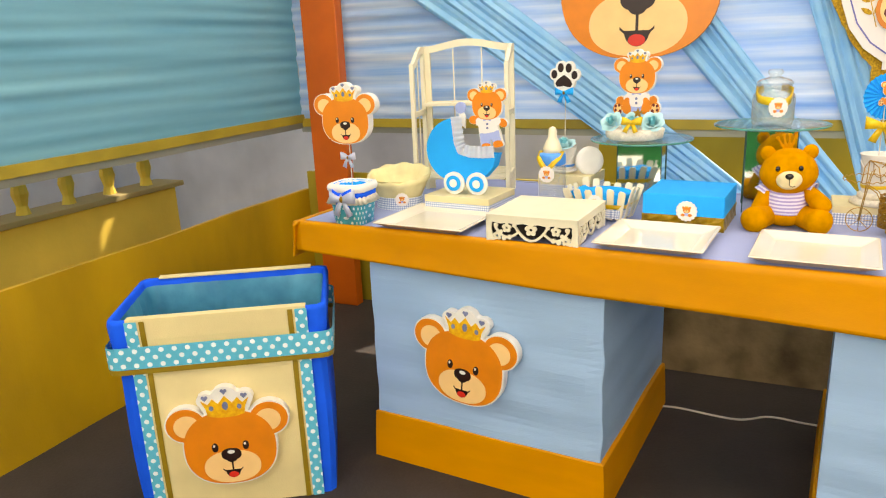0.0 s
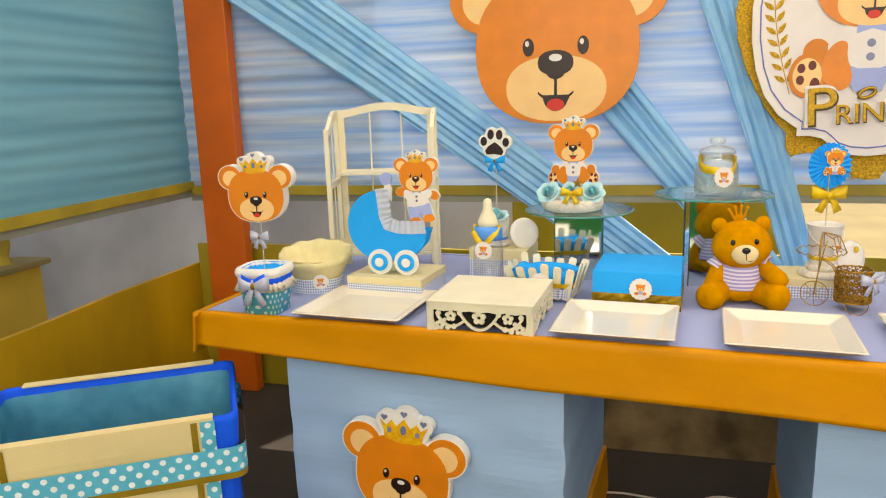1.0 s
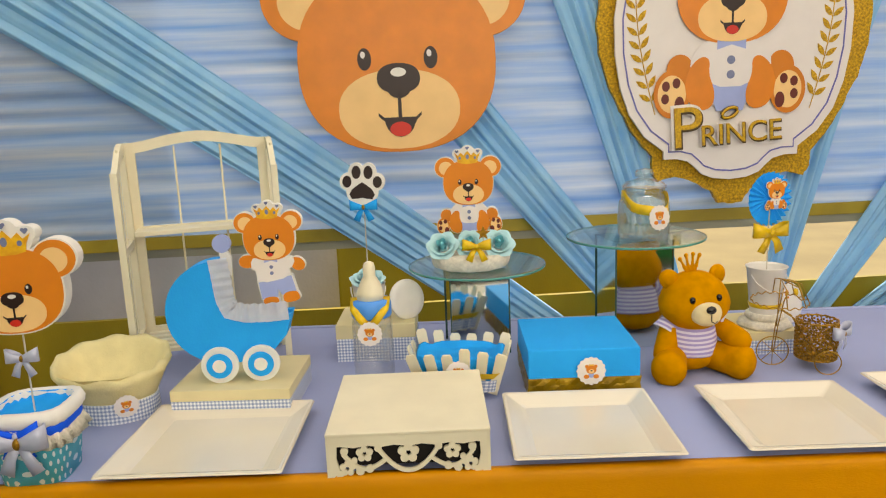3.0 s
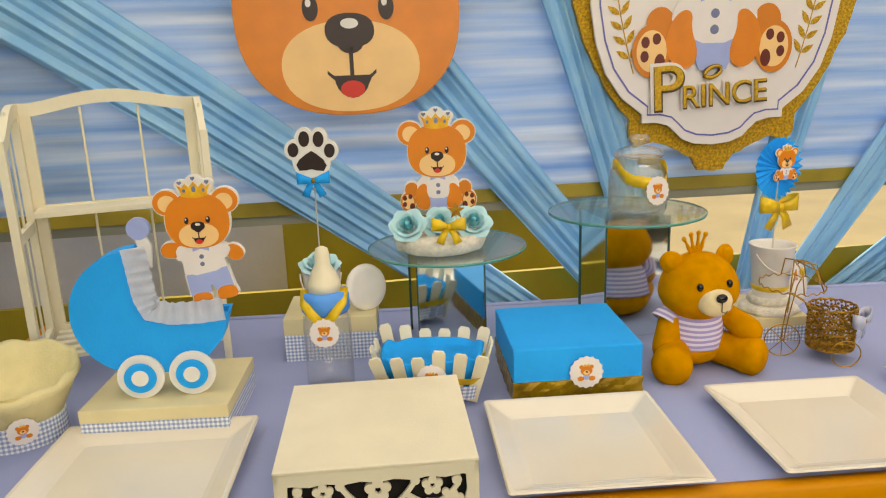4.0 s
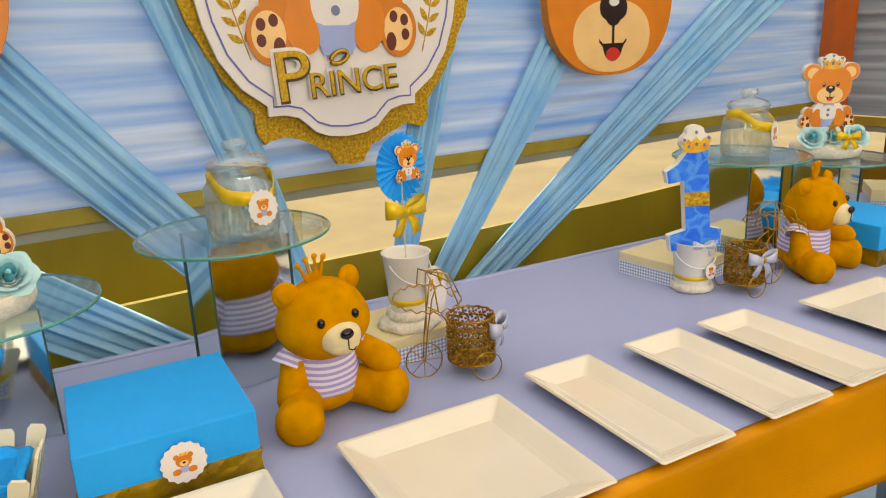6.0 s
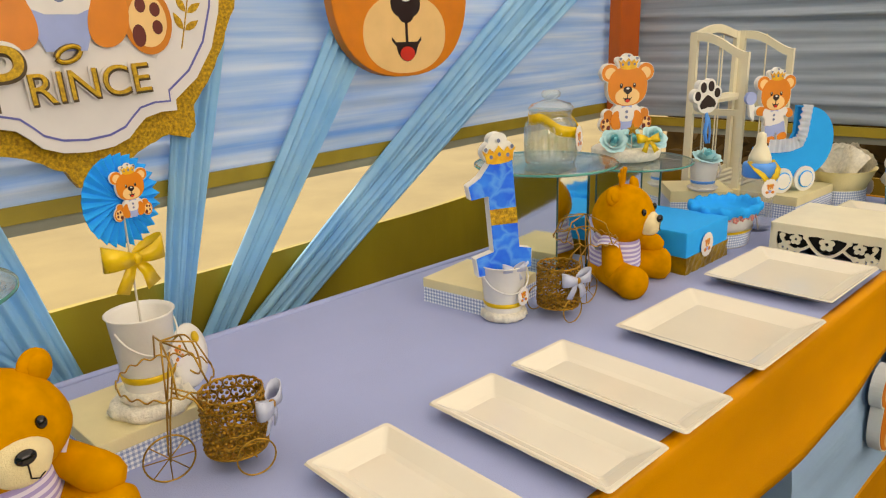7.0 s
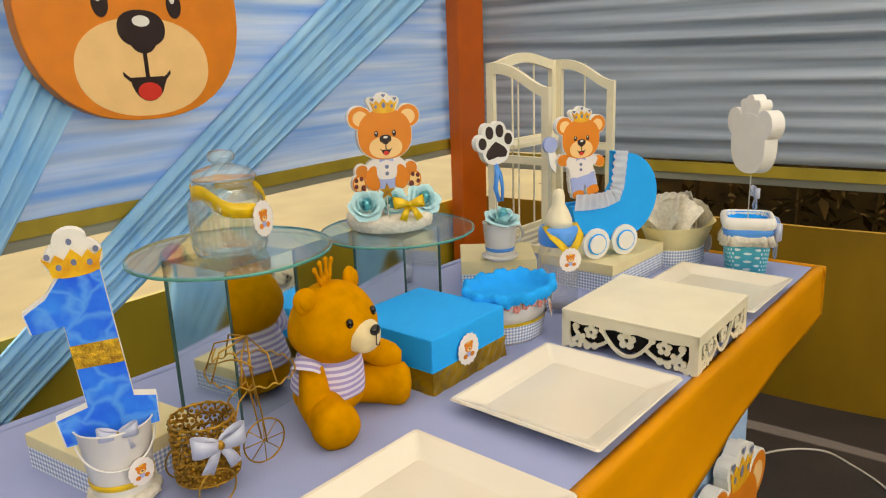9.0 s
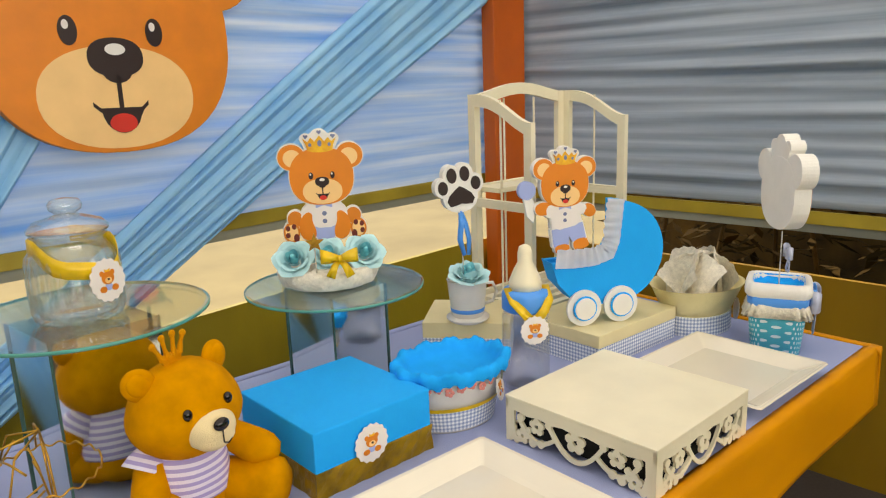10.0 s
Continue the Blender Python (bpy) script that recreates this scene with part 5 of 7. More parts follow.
# ---- plush bears ----
def plush_bear(cx, cy, rz, head_turn):
    t = thing("plush_bear", pose(cx, cy, TZ, 0, 0, rz), "honey brown plush bear in a lilac striped vest, sitting", "plush toy", "plush bears")
    bm = B()
    ball(bm, (0, 0.006, 0.0), (0.052, 0.050, 0.062), 28, 18)
    ball(bm, (0, 0.006, -0.026), (0.057, 0.053, 0.035), 28, 14)
    part("body", bm, M["plush"], t, smooth=True, m=pose(0, 0.004, 0.0615))
    bm = B()
    prof = [(0.030, 0.050), (0.040, 0.044), (0.049, 0.032), (0.0535, 0.016), (0.0555, 0.0), (0.0575, -0.012), (0.0580, -0.020), (0.0555, -0.021)]
    lathe(bm, prof, 56, False, False, sy=0.95, wave=lambda k, a: 0.016 * math.sin(7 * a + k * 0.7) * (k / 7))
    part("vest", bm, M["vest"], t, "lilac and white striped vest", True, pose(0, 0.008, 0.066, 7, 0, 0))
    for sg, fwd, out in ((-1, -16, 14), (1, -44, 46)):
        bm = B()
        lathe(bm, [(0.014, 0.008), (0.021, -0.004), (0.0245, -0.016), (0.0250, -0.018)], 24, False, False, wave=lambda k, a: 0.07 * math.sin(5 * a) * (k / 3))
        part("sleeve", bm, M["vest"], t, smooth=True, m=pose(sg * 0.047, 0.002, 0.103, fwd * 0.6, sg * -(out + 22), 0))
        bm = B()
        lathe(bm, [(0.012, 0.004), (0.018, -0.006), (0.0205, -0.025), (0.0235, -0.050), (0.0235, -0.064), (0.018, -0.077), (0.006, -0.083)], 24)
        part("arm", bm, M["plush"], t, smooth=True, m=pose(sg * 0.049, -0.002, 0.100, fwd, sg * -out, 0))
        bm = B()
        prof = [(0.020, 0.010), (0.029, 0.0), (0.0305, -0.03), (0.0315, -0.06), (0.0345, -0.080), (0.0325, -0.094), (0.022, -0.103), (0.004, -0.106)]
        lathe(bm, prof, 28)
        part("leg", bm, M["plush"], t, smooth=True, m=pose(sg * 0.033, 0.008, 0.0335, 0, 0, sg * 31) @ pose(0, 0, 0, -88, 0, 0))
    bm = B()
    rings = []
    for k in range(1, 22):
        a = math.pi * k / 22 - math.pi / 2
        z = math.sin(a)
        full = math.cos(a) * (1.0 + 0.07 * math.exp(-((z + 0.25) / 0.45) ** 2))
        rings.append([(0.0665 * full * math.cos(2 * math.pi * i / 34), 0.060 * full * math.sin(2 * math.pi * i / 34), 0.0615 * z) for i in range(34)])
    loft(bm, rings)
    head = part("head", bm, M["plush"], t, smooth=True, m=pose(0, -0.008, 0.150, -2, -3, head_turn))
    bm = B()
    ball(bm, (0, -0.052, -0.014), (0.031, 0.025, 0.0245), 26, 16)
    ball(bm, (0, -0.058, -0.022), (0.026, 0.018, 0.017), 22, 12)
    part("muzzle", bm, M["muzzle"], head, "cream muzzle", True)
    bm = B()
    ball(bm, (0, -0.0775, -0.003), (0.0100, 0.0058, 0.0078), 16, 10)
    part("nose", bm, M["eye"], head, smooth=True)
    bm = B()
    tube(bm, [(0, -0.0785, -0.009), (0, -0.0775, -0.020), (0, -0.0765, -0.026)], 0.0008, 6)
    tube(bm, [(0, -0.0765, -0.026), (0.007, -0.0755, -0.030), (0.014, -0.0715, -0.028)], 0.0008, 6)
    part("mouth_seam", bm, M["eye"], head)
    for sg in (-1, 1):
        bm = B()
        ball(bm, (sg * 0.0265, -0.0555, 0.014), (0.0058, 0.005, 0.0072), 14, 10)
        part("eye", bm, M["eye"], head, smooth=True)
        bm = B()
        ball(bm, (0, 0, 0.004), (0.0195, 0.009, 0.0205), 20, 12)
        ear = part("ear", bm, M["plush"], head, smooth=True, m=pose(sg * 0.0475, -0.002, 0.0455, -6, sg * 36, sg * 14))
        bm = B()
        ball(bm, (0, -0.0065, 0.005), (0.013, 0.005, 0.0145), 16, 8)
        part("inner_ear", bm, M["plush"], ear, smooth=True)
    bm = B()
    prism(bm, [(-0.011, 0.0), (0.011, 0.0), (0.015, 0.014), (-0.015, 0.014)], -0.0022, 0.0022)
    for k, (x, z) in enumerate(((-0.0215, 0.031), (-0.0075, 0.036), (0.0075, 0.036), (0.0215, 0.031))):
        tube(bm, [(x * 0.55, 0.0, 0.009), (x * 0.8, 0.0002 * k, 0.022), (x, 0.0, z)], [0.0042, 0.0024, 0.0030], 8)
        ball(bm, (x, 0, z), (0.0046, 0.003, 0.0046), 10, 8)
    bmesh.ops.recalc_face_normals(bm, faces=bm.faces)
    part("crown", bm, M["felt_gold"], head, "small mustard felt crown", False, pose(-0.004, 0.0, 0.0585, 4, -4, 6))


plush_bear(-0.556, 0.412, 8, -2)
plush_bear(0.598, 0.432, 10, -1)


# ---- picket basket, and the oval tub on the other side ----
def picket_basket(cx, cy, rz):
    t = thing("picket_basket", pose(cx, cy, TZ, 0, 0, rz), "small white picket basket lined with blue felt", "basket")
    wx, wy = 0.066, 0.040
    sides = []
    for k in range(6):
        sides.append((-wx + 2 * wx * k / 5, -wy, 0, 14 * (k / 5 - 0.5) * 2))
        sides.append((-wx + 2 * wx * k / 5, wy, 180, -14 * (k / 5 - 0.5) * 2))
    for k in range(2):
        sides.append((-wx - 0.008, -wy * 0.45 + wy * 0.9 * k, -90, 0))
        sides.append((wx + 0.008, -wy * 0.45 + wy * 0.9 * k, 90, 0))
    rnd = random.Random(8)
    for x, y, a, fan in sides:
        bm = B()
        h = 0.094 + rnd.uniform(-0.007, 0.008)
        prism(bm, [(-0.009, 0.0), (0.009, 0.0), (0.0105, h - 0.006), (0.007, h), (-0.007, h), (-0.0105, h - 0.006)], -0.0018, 0.0018)
        bmesh.ops.recalc_face_normals(bm, faces=bm.faces)
        part("picket", bm, M["white"], t, m=pose(x, y, 0.008, 0, 0, a) @ pose(0, 0, 0, 16, fan, 0))
    bm = B()
    rings = []
    for z, g in ((0.012, 0.0), (0.05, 0.007), (0.080, 0.018), (0.082, 0.012), (0.072, 0.006)):
        rings.append([(x * (1 + 0.03 * math.sin(i * 1.9)), y * (1 + 0.03 * math.sin(i * 1.3)), z + 0.004 * math.sin(i * 0.9)) for i, (x, y) in enumerate(ell(0, 0, wx - 0.002 + g * 1.2, wy - 0.004 + g, 36, 5))])
    loft(bm, rings)
    bmesh.ops.recalc_face_normals(bm, faces=bm.faces)
    part("felt_lining", bm, M["blue"], t, "bright blue felt lining", True)
    for z, h, g, mt, nm in ((0.014, 0.026, 0.006, "gingham", "gingham_band"), (0.042, 0.014, 0.0125, "goldribbon", "gold_band")):
        bm = B()
        r0 = [(x, y, z) for x, y in ell(0, 0, wx + 0.008 + g * 0.6, wy + 0.0055 + g * 0.7, 48, 7)]
        r1 = [(x, y, z + h) for x, y in ell(0, 0, wx + 0.012 + g, wy + 0.0105 + g, 48, 7)]
        loft(bm, [r0, r1], False, False, (0.24, h))
        part(nm, bm, M[mt], t, smooth=True)
    sticker(t, pose(0.005, -wy - 0.026, 0.056, -14, 0, 0), 0.024)


picket_basket(-1.03, 0.348, -8)


def oval_tub(cx, cy, rz):
    t = thing("oval_tub", pose(cx, cy, TZ, 0, 0, rz) @ Matrix.Scale(0.92, 4), "small oval tub lined with scalloped blue felt and floral trim", "tub")

    def wall(z0, z1, r0, r1, mt, nm, uv=None, lab=""):
        bm = B()
        loft(bm, [[(x, y, z) for x, y in ell(0, 0, r, r * 0.74, 56)] for z, r in ((z0, r0), (z1, r1))], nm == "tub_wall", False, uv)
        part(nm, bm, M[mt], t, lab, True)
    wall(0.0, 0.105, 0.076, 0.096, "enamel", "tub_wall")
    wall(0.004, 0.04, 0.0785, 0.0855, "gingham", "gingham_band", (0.5, 0.036))
    wall(0.04, 0.047, 0.086, 0.088, "goldribbon", "gold_cord")
    bm = B()
    rings = []
    for k, (r, z) in enumerate(((0.103, 0.090), (0.109, 0.100), (0.108, 0.110), (0.101, 0.115), (0.092, 0.112), (0.085, 0.102), (0.078, 0.092), (0.045, 0.088), (0.001, 0.087))):
        q = (1.0, 1.0, 0.9, 0.7, 0.5, 0.3, 0.0, 0.0, 0.0)[k]
        rings.append([(x * (1 + 0.030 * q * math.sin(i * 0.7)), y * (1 + 0.035 * q * math.sin(i * 0.7 + 0.4)), z + 0.0045 * q * math.sin(i * 0.7 + 0.9) + 0.003 * q * math.sin(i * 1.9)) for i, (x, y) in enumerate(ell(0, 0, r, r * 0.78, 108))])
    loft(bm, rings, False, True)
    part("felt_lining", bm, M["blue"], t, "bright blue scalloped felt lining", True)
    for k in range(30):
        a = 2 * math.pi * k / 30
        x, y = 0.0975 * math.cos(a), 0.0745 * math.sin(a)
        bm = B()
        for q in range(5):
            ball(bm, (0.0048 * math.cos(q * 1.257), 0, 0.0048 * math.sin(q * 1.257)), (0.0037, 0.0018, 0.0037), 8, 5)
        part("trim_flower", bm, M["coral"] if -2.6 < a - 2 * math.pi < -1.2 or 3.7 < a < 5.1 else M["hem"], t, m=pose(x, y, 0.084 + 0.004 * math.sin(k * 2.1), 0, 0, math.degrees(math.atan2(y, x)) + 90))
    sticker(t, pose(0.058, -0.0585, 0.06, -10, 0, 38), 0.022)


oval_tub(1.016, 0.402, -8)


# ---- bottles ----
def baby_bottle(cx, cy, rz):
    t = thing("baby_bottle", pose(cx, cy, TZ, 0, 0, rz) @ Matrix.Diagonal((1.1, 1.1, 1.28, 1.0)), "clear plastic baby bottle with blue collar and gold ribbon", "bottle", "baby bottles")
    bm = B()
    lathe(bm, [(0.030, 0.0), (0.037, 0.004), (0.038, 0.05), (0.037, 0.10), (0.034, 0.112), (0.032, 0.112), (0.035, 0.10), (0.0362, 0.05), (0.035, 0.008), (0.02, 0.006)], 40)
    bmesh.ops.recalc_face_normals(bm, faces=bm.faces)
    g = part("bottle_body", bm, M["plastic"], t, "clear plastic", True)
    g.visible_shadow = False
    bm = B()
    lathe(bm, [(0.034, 0.110), (0.037, 0.113), (0.037, 0.132), (0.034, 0.138), (0.02, 0.14)], 40, wave=lambda k, a: 0.006 * math.cos(30 * a))
    bmesh.ops.recalc_face_normals(bm, faces=bm.faces)
    part("collar", bm, M["capblue"], t, "blue screw collar", True)
    bm = B()
    lathe(bm, [(0.026, 0.139), (0.025, 0.15), (0.018, 0.165), (0.0115, 0.175), (0.0115, 0.188), (0.009, 0.196), (0.002, 0.199)], 32)
    bmesh.ops.recalc_face_normals(bm, faces=bm.faces)
    part("teat", bm, M["silicone"], t, "cream teat", True)
    for sg in (-1, 1):
        bm = B()
        strip(bm, [(sg * 0.03, -0.004, 0.142), (sg * 0.0285, -0.030, 0.128), (sg * 0.018, -0.041, 0.118), (sg * 0.003, -0.0425, 0.103)], 0.013, 0.0012, (1, 0, 0))
        part("ribbon", bm, M["goldribbon"], t, "gold satin ribbon", True)
    sticker(t, pose(0.0, -0.0445, 0.092) @ Matrix.Diagonal((1, 1, 0.86, 1)), 0.022)


baby_bottle(-1.206, 0.405, 0)
baby_bottle(1.19, 0.402, -30)


# ---- paw topper in a cup or bucket ----
def paw_outline():
    return [ell(0, -0.2, 0.78, 0.72, 36, 2.3), ell(-0.74, 0.22, 0.36, 0.42, 24), ell(-0.3, 0.68, 0.38, 0.46, 24), ell(0.3, 0.68, 0.38, 0.46, 24), ell(0.74, 0.22, 0.36, 0.42, 24)]


def paw_board(parent, s, th):
    bm = B()
    for k, o in enumerate(paw_outline()):
        prism(bm, sc(o, s), -th / 2 + 0.0002 * k, th / 2 - 0.0002 * k)
    bmesh.ops.recalc_face_normals(bm, faces=bm.faces)
    part("foam_board", bm, M["foam"], parent, "thick white foam board")
    pad = [(-0.5, -0.62), (-0.62, -0.4), (-0.5, -0.16), (-0.2, 0.08), (0, 0.2), (0.2, 0.08), (0.5, -0.16), (0.62, -0.4), (0.5, -0.62), (0.2, -0.6), (0, -0.55), (-0.2, -0.6)]
    layer("paw_pad", [pad], s, -th / 2 - 0.001, 0.001, M["black"], parent)
    for o in (ell(-0.74, 0.22, 0.22, 0.29, 20), ell(-0.29, 0.68, 0.22, 0.32, 20), ell(0.29, 0.68, 0.22, 0.32, 20), ell(0.74, 0.22, 0.22, 0.29, 20)):
        layer("toe", [o], s, -th / 2 - 0.001, 0.001, M["black"], parent)


def paw_topper(cx, cy, z, rz, paw_z, cup, lean):
    t = thing("paw_topper", pose(cx, cy, z, 0, 0, rz), "black and white paw topper in an enamel cup with rose" if cup else "black and white paw topper in a white bucket with a rose", "decoration", "paw toppers")
    bm = B()
    lathe(bm, [(0.022, 0.0), (0.032, 0.002), (0.04, 0.008), (0.041, 0.011), (0.034, 0.007), (0.03, 0.012)], 36)
    bmesh.ops.recalc_face_normals(bm, faces=bm.faces)
    part("saucer", bm, M["enamel"], t, smooth=True)
    bm = B()
    lathe(bm, [(0.027, 0.012), (0.031, 0.018), (0.0355, 0.06), (0.0375, 0.082), (0.0385, 0.084), (0.036, 0.082), (0.033, 0.06), (0.028, 0.02)], 40)
    bmesh.ops.recalc_face_normals(bm, faces=bm.faces)
    part("cup", bm, M["enamel"], t, "white enamel cup", True)
    bm = B()
    lathe(bm, [(0.0305, 0.022), (0.0318, 0.0225), (0.0328, 0.030), (0.0316, 0.0305)], 36, False, False)
    part("blue_ribbon", bm, M["capblue"], t, smooth=True)
    bm = B()
    if cup:
        tube(bm, [(0.035, 0, 0.072), (0.052, 0, 0.07), (0.06, 0, 0.052), (0.052, 0, 0.034), (0.033, 0, 0.03)], 0.0035, 8)
    else:
        tube(bm, [(0.039 * math.cos(a), -0.012 - 0.02 * math.sin(a), 0.078 - 0.05 * math.sin(a)) for a in [math.pi * i / 14 for i in range(15)]], 0.0016, 6)
    part("handle", bm, M["enamel"], t, smooth=True)
    rose(t, pose(0, -0.006, 0.080, 18, 0, 0), 0.037, 7 if cup else 9)
    bm = B()
    tube(bm, [(0, 0, 0.03), (lean, 0.004, paw_z - 0.03)], 0.0013, 6)
    part("stick", bm, M["cable"], t)
    p = new("paw")
    p.parent = t
    p.matrix_basis = pose(lean, 0, paw_z, 0, -6 if cup else 3, 0)
    paw_board(p, 0.043 if cup else 0.045, 0.019)
    if cup:
        bm = B()
        for q in (-1, 1):
            strip(bm, [(lean * 0.95, -0.006, paw_z - 0.034), (lean * 0.75 + q * 0.004, -0.014, paw_z - 0.06), (lean * 0.5 + q * 0.009, -0.010, paw_z - 0.09), (lean * 0.3 + q * 0.004, -0.012, paw_z - 0.12)], [0.006, 0.010, 0.010, 0.007], 0.003, (1, q * 0.5, 0))
        part("blue_bow", bm, M["capblue"], t, smooth=True)
    else:
        bow(t, pose(lean, -0.006, paw_z - 0.046), 0.03, M["bluebox"], M["goldfil"], "blue_bow")


paw_topper(-1.23, 0.58, TZ + 0.085, 0, 0.303, False, 0.0)
paw_topper(1.198, 0.556, TZ + 0.082, -22, 0.252, True, -0.012)
bm = B()
lathe(bm, [(0.03, -0.004), (0.043, -0.003), (0.046, 0.0), (0.043, 0.004), (0.03, 0.005)], 40)
bmesh.ops.recalc_face_normals(bm, faces=bm.faces)
tagged(part("enamel_saucer", bm, M["enamel"], None, "", True, pose(-1.145, 0.575, TZ + 0.085 + 0.043, 78, 0, 35)), "white enamel saucer leaning on the bucket", "saucer")


bm = B()
lathe(bm, [(0.03, -0.004), (0.043, -0.003), (0.046, 0.0), (0.043, 0.004), (0.03, 0.005)], 40)
bmesh.ops.recalc_face_normals(bm, faces=bm.faces)
dish = part("enamel_saucer", bm, M["enamel"], None, "", True, pose(-0.288, 0.556, TZ + 0.05 + 0.043, 80, 0, 38))
tagged(dish, "white enamel saucer with a gold bead beside the rosette bucket", "saucer")
bm = B()
ball(bm, (0.012, 0.022, 0.009), (0.006, 0.009, 0.005), 14, 10)
part("bead", bm, M["goldribbon"], dish, "gold bead", True)


# ---- toy prams ----
def pram(cx, cy, rz, flip, z):
    """A flat foam pram with a printed bear standing in it; the hood is on the left, or on the right if flipped."""
    t = thing("toy_pram", pose(cx, cy, z, 0, 0, rz), "blue foam-board pram with tulle frill and bear cut-out", "decoration", "foam prams")
    g = -1 if flip else 1
    th = 0.05
    body = []
    n = 22
    for i in range(n + 1):
        a = radians(90 + 180 * i / n)
        body.append((-0.03 * 1 + 0.098 * math.cos(a) * 1.0 + 0.0, 0.135 + 0.098 * math.sin(a)))
    body += [(0.02, 0.036), (0.06, 0.05), (0.092, 0.085), (0.104, 0.125), (-0.01, 0.125), (-0.03, 0.16)]
    body = [(g * x, zz) for x, zz in body]
    bm = B()
    prism(bm, body, -th / 2, -th / 2 + 0.012)
    prism(bm, body, th / 2 - 0.012, th / 2)
    bmesh.ops.recalc_face_normals(bm, faces=bm.faces)
    part("pram_sides", bm, M["bluebox"], t, "bright blue foam sides")
    bm = B()
    rings = [[(x, -th / 2 + 0.012, zz), (x, th / 2 - 0.012, zz), (x * 0.97, th / 2 - 0.012, zz * 0.97 + 0.003), (x * 0.97, -th / 2 + 0.012, zz * 0.97 + 0.003)] for x, zz in body[:27]]
    loft(bm, rings)
    bmesh.ops.recalc_face_normals(bm, faces=bm.faces)
    part("pram_shell", bm, M["bluebox"], t)
    bm = B()
    edge = [(-0.03, 0.238), (-0.026, 0.20), (-0.022, 0.16), (-0.012, 0.134), (0.02, 0.125), (0.06, 0.124), (0.106, 0.127)]
    pts = []
    for k in range(len(edge) - 1):
        for j in range(8):
            f = j / 8
            pts.append((edge[k][0] + (edge[k + 1][0] - edge[k][0]) * f, edge[k][1] + (edge[k + 1][1] - edge[k][1]) * f))
    rows_ = []
    for j in range(6):
        row = []
        for k, (x, zz) in enumerate(pts):
            a = pts[max(k - 1, 0)]
            b = pts[min(k + 1, len(pts) - 1)]
            d = Vector((b[0] - a[0], b[1] - a[1])).normalized()
            nx, nz = d.y, -d.x
            off = 0.010 - 0.036 * j / 5
            wv = 0.0035 * math.sin(k * 1.9) * (0.3 + j / 5) + 0.003
            row.append(bm.verts.new((g * (x - nx * off * -1), -th / 2 - 0.003 - wv, zz - nz * off * -1)))
        rows_.append(row)
    for j in range(5):
        for k in range(len(pts) - 1):
            bm.faces.new((rows_[j][k], rows_[j][k + 1], rows_[j + 1][k + 1], rows_[j + 1][k]))
    part("tulle_frill", bm, M["tulle"], t, "gathered white tulle frill", True)
    for x in (-0.035, 0.042):
        w = new("wheel")
        w.parent = t
        w.matrix_basis = pose(g * x, -th / 2 - 0.006, 0.035)
        for nm, r, y, mt in (("tyre", 0.035, 0.0, "foam"), ("blue_ring", 0.024, -0.0045, "bluebox"), ("hub", 0.0125 if not flip else 0.021, -0.0062, "foam")):
            bm = B()
            prism(bm, ell(0, 0, r, r, 40), y - 0.003, 0.003 if nm == "tyre" else y - 0.001)
            bmesh.ops.recalc_face_normals(bm, faces=bm.faces)
            part(nm, bm, M[mt], w)
    b = new("bear_cutout")
    b.parent = t
    s = 0.047
    b.matrix_basis = pose(g * 0.072, -0.004, 0.148 + s * 2.6)
    bear_head(b, s, 0.014)
    bear_body(b, s, 0.013, False)
    bm = B()
    rx = 0.0 if not flip else -0.126
    prism(bm, [(rx + x, zz) for x, zz in ((-0.018, 0.215), (-0.005, 0.20), (-0.002, 0.235), (-0.012, 0.255), (-0.024, 0.245))], -0.004, 0.004)
    bmesh.ops.recalc_face_normals(bm, faces=bm.faces)
    part("rattle_handle", bm, M["foam"], t)
    bm = B()
    prism(bm, ell(rx - 0.018, 0.262, 0.017, 0.017, 24), -0.005, 0.005)
    bmesh.ops.recalc_face_normals(bm, faces=bm.faces)
    part("rattle", bm, M["printblue"], t)


pram(-1.450, 0.318, 4, False, TZ + 0.055)
pram(1.412, 0.418, -26, True, TZ + 0.066)


# ---- miniature cots ----
def arch_panel(w, h, rise, slope=0.0, bars=2, mid=None):
    """A painted cot side: two posts, an arched top rail, a middle rail and thin bars."""
    bm = B()
    th, pw = 0.012, 0.018
    n = 16
    top = []
    for i in range(n + 1):
        f = i / n
        top.append((-w / 2 + w * f, h + rise * math.sin(math.pi * f) ** 1.6 - slope * (0.5 - 0.5 * math.cos(math.pi * f))))
    pts = top + [(x, z - 0.024) for x, z in top[::-1]]
    prism(bm, pts, -th / 2, th / 2)
    prism(bm, [(-w / 2 - 0.0008, 0), (-w / 2 + pw, 0), (-w / 2 + pw, h + 0.001), (-w / 2 - 0.0008, h + 0.001)], -th / 2 - 0.0006, th / 2 + 0.0006)
    prism(bm, [(w / 2 - pw, 0), (w / 2 + 0.0008, 0), (w / 2 + 0.0008, h - slope + 0.001), (w / 2 - pw, h - slope + 0.001)], -th / 2 - 0.0006, th / 2 + 0.0006)
    for z in (mid if mid else (0.06,)):
        prism(bm, [(-w / 2 + 0.002, z), (w / 2 - 0.002, z), (w / 2 - 0.002, z + 0.018), (-w / 2 + 0.002, z + 0.018)], -th / 2 + 0.0008, th / 2 - 0.0008)
    for k in range(bars):
        x = -w / 2 + w * (k + 1) / (bars + 1)
        tube(bm, [(x, 0, 0.03), (x, 0, h - 0.01)], 0.0024, 6)
    bmesh.ops.recalc_face_normals(bm, faces=bm.faces)
    return bm


